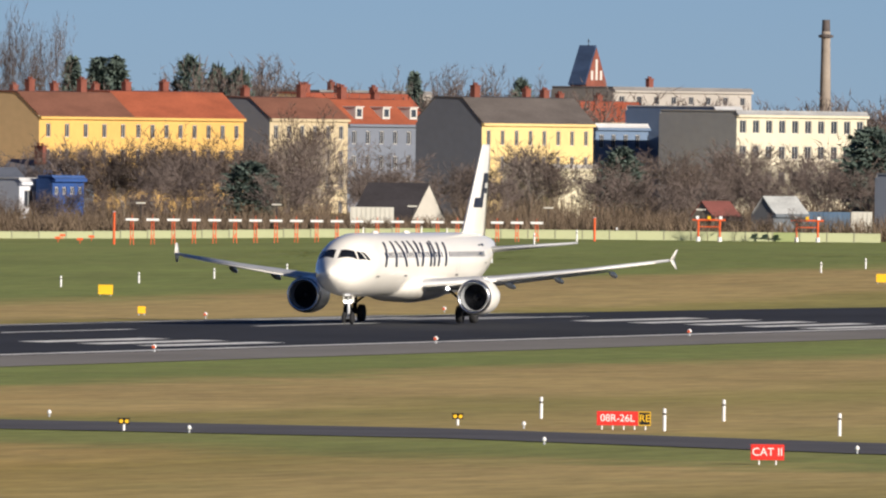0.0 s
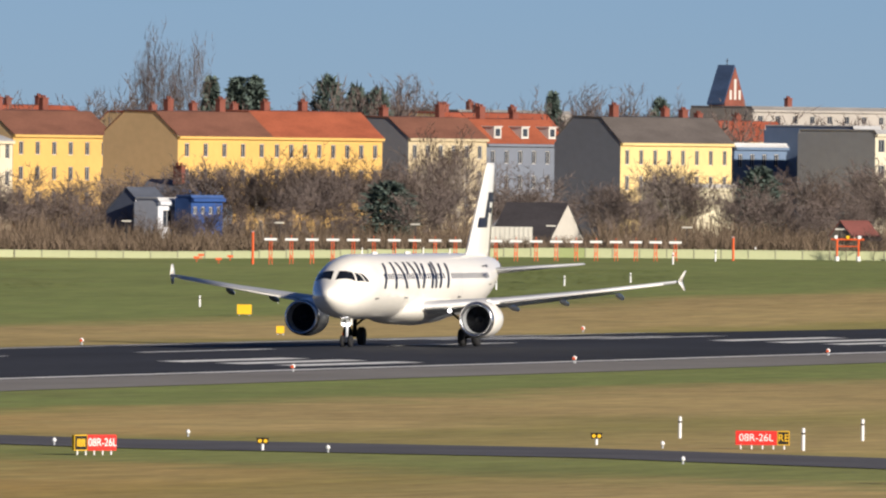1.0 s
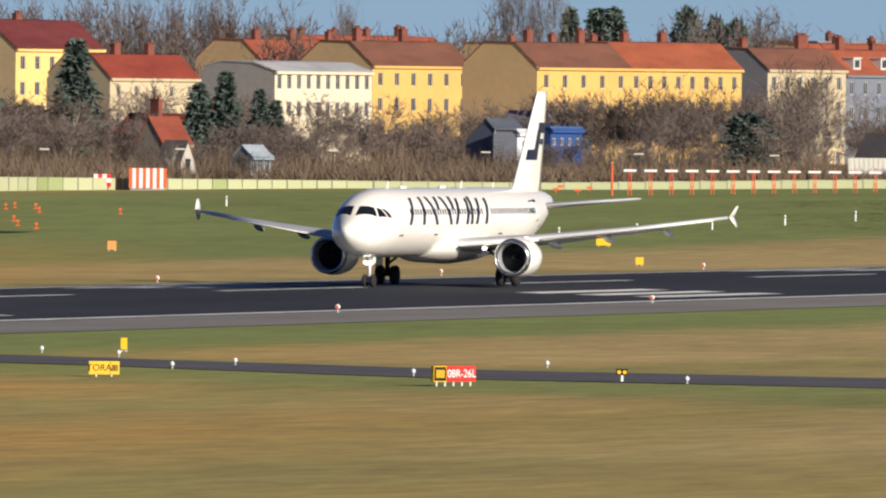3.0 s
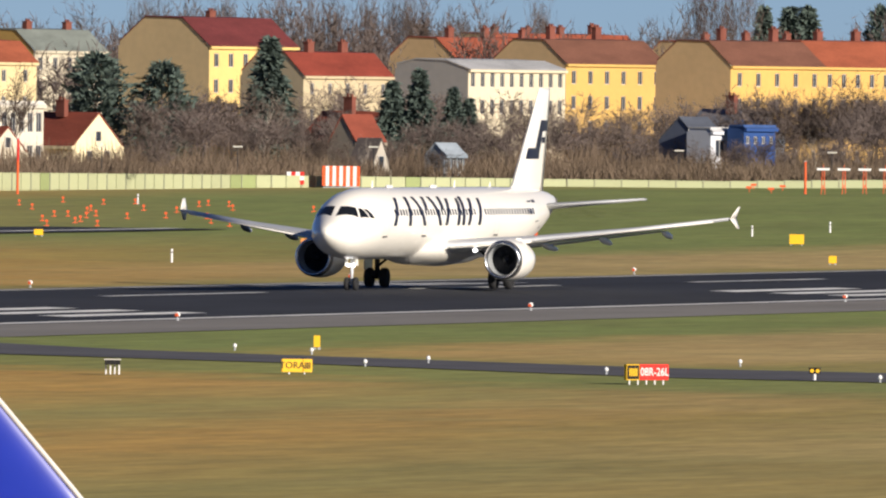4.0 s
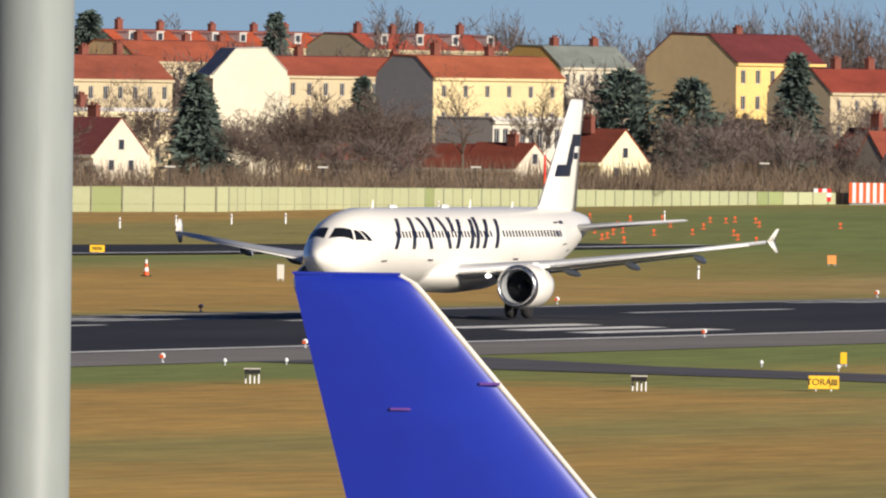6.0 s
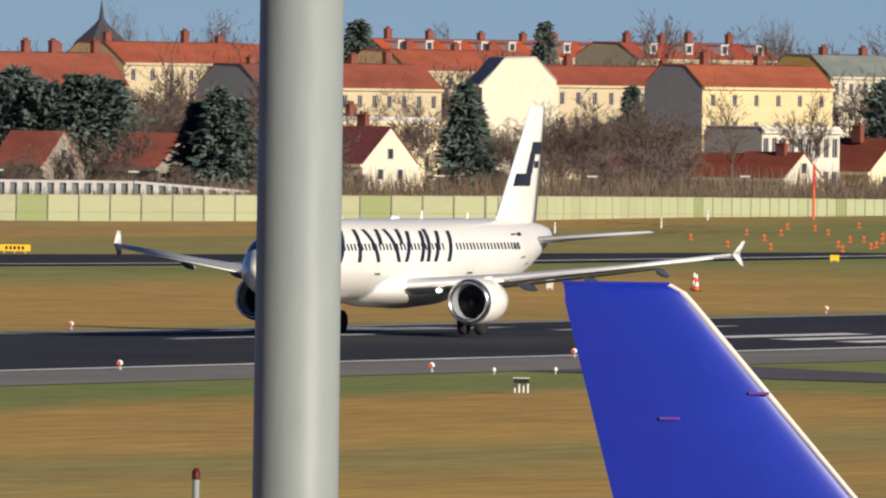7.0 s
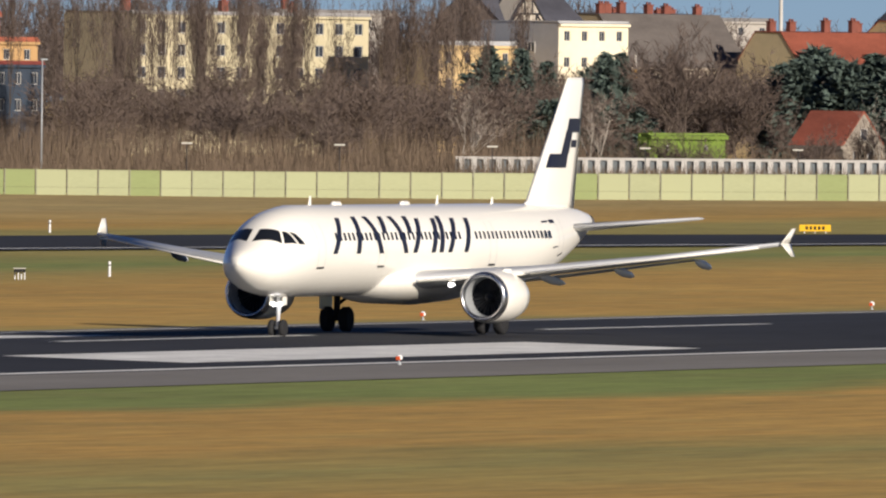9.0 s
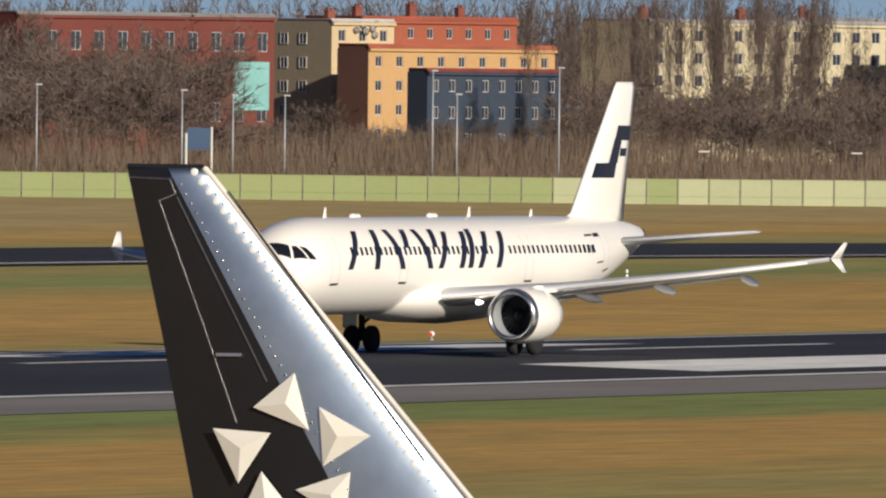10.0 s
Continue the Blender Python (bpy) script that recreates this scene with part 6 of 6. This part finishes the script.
    # row of approach masts before the fence
    for k in range(21):
        f = k / 20
        x, y, top = 1830.4 + 58.5 * f, 510.2 - 25.8 * f, 3.95 - 0.1 * f
        z = rise(x, y) - 0.03
        p = thing("approach_mast", "red lattice mast with a white light bar on top", "mast", x, y, z, facing(x, y), group="approach masts")
        hh = top - z
        part("mast", rods(((-.16, 0, 0), (-.1, 0, hh), .045), ((.16, 0, 0), (.1, 0, hh), .045), ((-.15, 0, .4), (.12, 0, 1.0), .03), ((.15, 0, .4), (-.12, 0, 1.0), .03), ((0, 0, hh), (0, 0, hh + .45), .03), n=5), orange_m, p)
        part("light_bar", boxes((-.62, .62, -.12, .12, hh - .1, hh + .12)), sign_white_m, p, "white light bar")
    for x, y, b, t in ((1830.0, 511.9, 1.0, 4.7), (1741.0, 563.9, 0.8, 6.2), (1905.0, 482.5, 1.5, 4.4)):
        p = thing("warning_pole", "red and white warning pole by the fence", "pole", x, y, rise(x, y), 0)
        hh = t - rise(x, y)
        part("lower_tube", turned([(0, .12), (hh * .6, .11)], 10, "z"), orange_m, p)
        part("upper_tube", turned([(hh * .6, .11), (hh, .10)], 10, "z"), orange_m if x > 1800 else sign_red_m, p)
        part("cross_arm", rods(((-.5, 0, hh), (.5, 0, hh), .05)), steel_m, p)
    # heavier red frames further along
    for k in range(5):
        x, y = 1935 + 13 * k, 478 - 7.2 * k
        z = rise(x, y) - 0.03
        p = thing("approach_light_gantry", "red portal frame carrying approach lights", "gantry", x, y, z, facing(x, y), group="approach light gantries")
        part("frame", rods(((-1.1, 0, 0), (-1.1, 0, 2.2), .10), ((1.1, 0, 0), (1.1, 0, 2.2), .10), ((-1.7, 0, 2.2), (1.7, 0, 2.2), .09), ((-1.1, 0, 1.5), (1.1, 0, 1.5), .05), n=6), orange_m, p)
        for s in (-1, 0, 1):
            part("lamp_head", boxes((s * 1.2 - .16, s * 1.2 + .16, -.2, .2, 2.28, 2.6)), sign_white_m if s else sign_yellow_m, p)
        for s in (-1, 1):
            part("footing", turned([(0, .22), (.45, .2), (.5, .05)], 10, "z"), sign_white_m, p).location = (s * 1.1, 0, 0)
    # striped and chequered monitor huts
    p = thing("chequered_hut", "small red and white chequered equipment hut", "hut", 1873.2, 577.3, rise(1873, 577) - .05, facing(1873, 577))
    for i in range(4):
        for j in range(3):
            part("panel", boxes((-.88 + .44 * i, -.44 + .44 * i, 0, 1.4, .35 + .42 * j, .77 + .42 * j)), sign_red_m if (i + j) % 2 else sign_white_m, p)
    part("foot", boxes((-.2, .2, .3, .7, 0, .36)), steel_m, p)
    p = thing("striped_hut", "red and white striped equipment hut", "hut", 1874.5, 572.9, rise(1874, 573) - .05, facing(1874, 573))
    for i in range(11):
        part("panel", boxes((-1.9 + 3.8 * i / 11, -1.9 + 3.8 * (i + 1) / 11, 0 if i < 7 else .5, 2.2, .2, 2.2)), orange_m if i % 2 == 0 else sign_white_m, p)
    part("plinth", boxes((-1.8, 1.8, .2, 2.0, 0, .2)), steel_m, p)
    # barrier with pale ribs behind the fence
    bar = thing("ribbed_barrier", "concrete barrier with pale ribs and a white coping", "barrier", kind="structure")
    pts = [(1723.3, 673.9, 3.55), (1739.1, 630.9, 3.62), (1742.8, 620.8, 2.85)]
    rib = None
    for (x0, y0, z0), (x1, y1, z1) in zip(pts, pts[1:]):
        n = max(1, round(math.hypot(x1 - x0, y1 - y0) / 1.18))
        rz = math.degrees(math.atan2(y1 - y0, x1 - x0))
        ln = math.hypot(x1 - x0, y1 - y0)
        rake = math.degrees(math.atan2(z1 - z0, ln))
        part("coping", boxes((0, ln, -.2, .2, -.25, 0)), concrete_m, bar).matrix_basis = pose(x0, y0, z0, 0, 0, rz) @ pose(0, 0, 0, 0, -rake, 0)
        # dark sheet behind the ribs, coloured as the shade between them
        part("shade_sheet", boxes((0, ln, .05, .15, -3.6, -.22)), barrier_shade_m, bar).matrix_basis = pose(x0, y0, z0, 0, 0, rz) @ pose(0, 0, 0, 0, -rake, 0)
        for k in range(n):
            f = (k + .5) / n
            m = pose(x0 + (x1 - x0) * f, y0 + (y1 - y0) * f, z0 + (z1 - z0) * f, 0, 0, rz)
            if rib is None:
                rib = part("rib", boxes((-.26, .26, -.22, .04, -3.5, -.25)), concrete_m, bar)
                rib.matrix_basis = m
            else:
                again(rib, m)
    # street lamps behind the fence
    for x, y, t in ((1690.2, 702.8, 12.3), (1670.7, 747.9, 10.2), (1676.0, 735.3, 9.8), (1677.9, 730.9, 9.4), (1679.8, 726.4, 9.4), (1685.2, 713.6, 11.9), (1686.1, 711.5, 9.7)):
        p = thing("street_lamp", "slim grey street lamp behind the fence", "lamp", x, y, 0, facing(x, y), group="street lamps")
        smooth(part("pole", turned([(0, .1), (t, .055)], 10, "z"), steel_m, p))
        part("lamp_head", boxes((-.12, .5, -.12, .12, t - .05, t + .1)), steel_m, p)
    p = thing("camera_mast", "dark sign board between two short pale masts", "mast", 1677.0, 734.0, 0, facing(1677, 734))
    part("mast", rods(((-1.2, 0, 0), (-1.2, 0, 5.8), .14), ((1.2, 0, 0), (1.2, 0, 6.4), .12)), pearl_m, p)
    part("board", boxes((-1.1, 1.1, -.05, .05, 4.2, 6.3)), surf("blue_grey_board", (0.06, 0.10, 0.17), 0.2, 1.0, 0.7), p)
    # lamp heads on low poles in front of the thickets
    for az in (13.9, 14.35, 14.75, 15.15, 15.55, 16.0, 16.45, 16.9, 17.3, 17.7, 18.15, 18.6, 19.05, 19.5, 19.95, 20.35, 20.8, 21.25, 21.7, 22.15):
        d = 2030 if az < 16.8 else 1815 if az > 18.9 else 1815 + (18.9 - az) / 2.1 * 215
        x, y = d * math.cos(radians(az)), d * math.sin(radians(az))
        p = thing("fence_lamp", "flat white lamp head on a thin dark pole", "lamp", x, y, rise(x, y), facing(x, y), group="fence lamps")
        hh = (5.0 if az < 18 else 4.6) - rise(x, y)
        part("pole", rods(((0, 0, 0), (0, 0, hh), .05), n=6), dark_m, p)
        part("lamp_head", boxes((-.5, .5, -.15, .15, hh, hh + .14)), pearl_m, p)
    # containers and vans behind the fence
    def container(x, y, w, z, hh, m, label):
        p = thing("container", label, "container", x, y, 0, facing(x, y))
        part("body", boxes((-w / 2, w / 2, 0, 2.4, 0, z + hh)), m, p)
        for k in range(int(w / .5)):
            part("rib", boxes((-w / 2 + .5 * k + .2, -w / 2 + .5 * k + .28, -.05, 0, z, z + hh - .1)), m, p)
    container(1991.0, 528.6, 4.6, 2.2, 2.6, pearl_m, "white site container with a faded sign")
    container(1993.3, 480.7, 7.0, 2.4, 2.5, surf("blue_container", (0.10, 0.16, 0.24), 0.2, 0.8, 0.7), "blue-grey steel storage container")
    container(1984.7, 473.8, 2.2, 2.6, 2.4, pearl_m, "cream storage tank on a tapered foot")
    container(2117.0, 598.5, 4.0, 5.0, 3.0, surf("blue_site_box", (0.05, 0.13, 0.36), 0.2, 0.8, 0.7), "bright blue site container behind trees")


# ---- parked aircraft in front of the terrace: only their fins stand in the picture ----
def half_depth(c, thick):
    """Half the thickness of a foil at the share c of its chord."""
    return thick * 5 * (0.2969 * math.sqrt(c) - 0.126 * c - 0.3516 * c * c + 0.2843 * c ** 3 - 0.1036 * c ** 4)


def parked_jet(x, y, rz, size, fin_sections, body, rudder_m, label, rudder_from=0.62, hull_back=0.0):
    jet = thing("parked_airliner", label, "airplane", x, y, 0, rz)
    bm = bmesh.new()
    loft(bm, [[(-hull_back + (d - 44.5) * size[0], w * size[1] * math.cos(k * math.tau / 24), z * size[2] + hh * size[1] * math.sin(k * math.tau / 24)) for k in range(24)] for d, z, w, hh in HULL])
    smooth(part("fuselage", bm, white_m, jet))
    for s in (-1, 1):
        x0 = -hull_back - 24 * size[0]
        smooth(part("wing", foil(bmesh.new(), [((x0, s * 1.2, 2.3), 5.2, .6, (0, 0, 1)), ((x0 + 6.2, s * 13, 3.4), 1.4, .15, (0, 0, 1))]), wing_m, jet))
        leg = part("main_gear_leg", rods(((x0 + 4, s * 2.8, .4), (x0 + 4, s * 2.6, 2.4), .12)), dark_m, jet)
        wheel(leg, x0 + 4, s * 2.8, .5, .4, s)
        smooth(part("tailplane", foil(bmesh.new(), [((-hull_back - 6.0, s * .5, 4.6 * size[2]), 3.0, .3, (0, 0, 1)), ((-hull_back - 3.4, s * 5.2, 5.0 * size[2]), 1.3, .12, (0, 0, 1))]), wing_m, jet))
    leg = part("nose_gear_leg", rods(((-hull_back - 39.4 * size[0], 0, .3), (-hull_back - 39.4 * size[0], 0, 2.2), .09)), strut_m, jet)
    wheel(leg, -hull_back - 39.4 * size[0], 0, .4, .3, 1)
    up = (0, 1, 0)
    fin = smooth(part("fin", foil(bmesh.new(), [((le, 0, z), ch, th, up) for le, ch, th, z in fin_sections], 16), body, jet))
    rud = bmesh.new()
    cuts = [rudder_from + (1 - rudder_from) * k / 6 for k in range(7)]
    loft(rud, [[(le + ch * c, -half_depth(c, th) - 0.006, z) for c in cuts] + [(le + ch * c, half_depth(c, th) + 0.006, z) for c in reversed(cuts)] for le, ch, th, z in fin_sections])
    part("rudder", rud, rudder_m, fin)
    lead = foil(bmesh.new(), [((le - .055, 0, z), .15, th * .62, up) for le, ch, th, z in fin_sections], 6)
    part("leading_edge", lead, edge_m, fin, "pale worn leading edge")
    return jet, fin


def build_foreground():
    # blue fin: sections of leading edge, chord, thickness, height
    jet, fin = parked_jet(251.1, 84.9, 107.0, (0.78, 0.76, 0.9), [(-6.6, 5.10, .34, 4.4), (-4.2, 3.43, .26, 7.36), (-1.77, 1.74, .16, 10.2), (-1.62, 1.60, .13, 10.36), (-1.42, 1.42, .08, 10.47)], blue_m, blue_m, "parked airliner with a plain deep blue fin", 0.64, -0.5)
    part("tip_cap", boxes((-1.45, 0.02, -.04, .04, 10.455, 10.49)), blue_m, fin)
    for z0, x0 in ((8.62, -1.62), (8.98, -2.83)):
        part("hinge_fairing", boxes((x0, x0 + .28, -.12, .12, z0, z0 + .035)), surf("faded_red_stencil", (0.12, 0.05, 0.28), 0.2, 1.0, 0.5), fin)
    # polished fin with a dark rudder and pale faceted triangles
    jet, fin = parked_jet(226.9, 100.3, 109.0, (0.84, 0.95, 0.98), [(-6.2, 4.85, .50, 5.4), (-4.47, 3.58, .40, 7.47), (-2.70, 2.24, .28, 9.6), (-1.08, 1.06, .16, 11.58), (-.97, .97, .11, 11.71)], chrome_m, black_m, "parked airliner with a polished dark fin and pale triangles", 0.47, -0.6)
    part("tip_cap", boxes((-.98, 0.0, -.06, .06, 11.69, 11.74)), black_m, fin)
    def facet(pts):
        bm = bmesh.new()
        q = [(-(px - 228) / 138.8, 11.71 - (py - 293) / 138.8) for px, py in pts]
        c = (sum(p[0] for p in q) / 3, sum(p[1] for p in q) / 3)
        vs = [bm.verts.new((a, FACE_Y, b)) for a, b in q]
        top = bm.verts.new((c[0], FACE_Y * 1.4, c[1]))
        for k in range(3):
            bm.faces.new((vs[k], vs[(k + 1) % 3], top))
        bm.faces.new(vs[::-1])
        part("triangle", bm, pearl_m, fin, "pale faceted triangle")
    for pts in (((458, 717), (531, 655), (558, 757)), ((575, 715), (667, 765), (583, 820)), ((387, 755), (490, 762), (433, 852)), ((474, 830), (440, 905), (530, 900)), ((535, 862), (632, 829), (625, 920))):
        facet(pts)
    # rows of rivets that catch the sun
    rivet = None
    for u in (0.10, 0.42):
        for k in range(34):
            z = 7.5 + 4.1 * k / 34
            f = (z - 7.47) / (11.58 - 7.47)
            le, ch = -4.47 + f * 3.39, 3.58 - f * 2.52
            spot = pose(le + ch * u, (0.40 - 0.24 * f) * (0.36 if u < 0.2 else 0.5) + 0.005, z)
            if rivet is None:
                bm = bmesh.new()
                bmesh.ops.create_icosphere(bm, subdivisions=1, radius=0.018)
                rivet = smooth(part("rivet", bm, lip_m, fin))
                rivet.matrix_basis = spot
            else:
                again(rivet, spot)
    def skin_y(x, z):
        f = (z - 7.47) / (11.58 - 7.47)
        le, ch, th = -4.47 + f * 3.39, 3.58 - f * 2.52, 0.40 - 0.24 * f
        return half_depth(min(1, max(0.05, (x - le) / ch)), th) + 0.012

    # added pale domes along the spar, painted bright as a row of sun glints
    glint_bead = None
    for k in range(32):
        f = k / 31
        x, z = -0.86 - 2.95 * f, 11.64 - 3.80 * f
        if glint_bead is None:
            bm = bmesh.new()
            bmesh.ops.create_uvsphere(bm, u_segments=12, v_segments=8, radius=0.05)
            bmesh.ops.scale(bm, vec=(1.0, 0.2, 1.0), verts=bm.verts)
            glint_bead = smooth(part("glint_bead", bm, glint_m, fin, "added pale dome painted as a sun glint"))
            glint_bead.matrix_basis = pose(x, skin_y(x, z) - 0.010, z)
        else:
            again(glint_bead, pose(x, skin_y(x, z) - 0.010, z))

    def seam(name, pts, wide, material, label=""):
        for (x0, z0), (x1, z1) in zip(pts, pts[1:]):
            p, q = (x0, skin_y(x0, z0), z0), (x1, skin_y(x1, z1), z1)
            part(name, rods((p, q, wide), n=6), material, fin, label)

    seam("rudder_seam", ((-0.41, 11.28), (-1.01, 9.66), (-1.44, 8.45)), 0.007, lip_m, "bright panel seam")
    seam("rudder_gap", ((-0.64, 11.32), (-1.48, 9.66), (-1.82, 8.98)), 0.014, fan_m, "grey gap before the rudder")
    seam("balance_seam", ((-0.01, 11.57), (-0.55, 11.55), (-0.62, 11.36), (-0.41, 11.27)), 0.008, lip_m, "bright seam of the balance tab")
    seam("slat_seam", ((-1.30, 11.40), (-2.55, 9.75), (-3.85, 8.0)), 0.012, dark_m, "dark seam behind the leading edge")
    part("hinge_fitting", boxes((-1.5, -1.17, 0.10, 0.17, 9.30, 9.34)), lip_m, fin, "polished hinge fitting")
    # tubular mast close to the camera
    p = thing("light_mast", "grey painted tubular steel mast", "mast", 56.6, 20.0)
    smooth(part("shaft", turned([(0, .158), (10.0, .137), (17.0, .122)], 48, "z"), pole_m, p))
    part("base_plate", turned([(0, .30), (.04, .30), (.06, .17)], 24, "z"), steel_m, p)
    part("cap", turned([(17.0, .125), (17.08, .10), (17.12, .02)], 24, "z"), steel_m, p)
    p = thing("obstruction_mast", "thin grey mast with a dark red lamp on top", "mast", 235.3, 84.5)
    part("shaft", turned([(0, .07), (8.02, .045)], 14, "z"), pole_m, p)
    part("lamp", turned([(8.02, .05), (8.05, .055), (8.12, .055), (8.16, .03), (8.17, .005)], 14, "z"), surf("dark_red_lens", (0.09, 0.012, 0.012), 0.2, 1.0, 0.4), p, "dark red lamp")


FACE_Y = 0.205
build_foreground()
build_cottages()
build_trees()
build_near_trees()
build_garden_trees()
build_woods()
build_scrub()
build_airfield()
build_tufts()


motions()
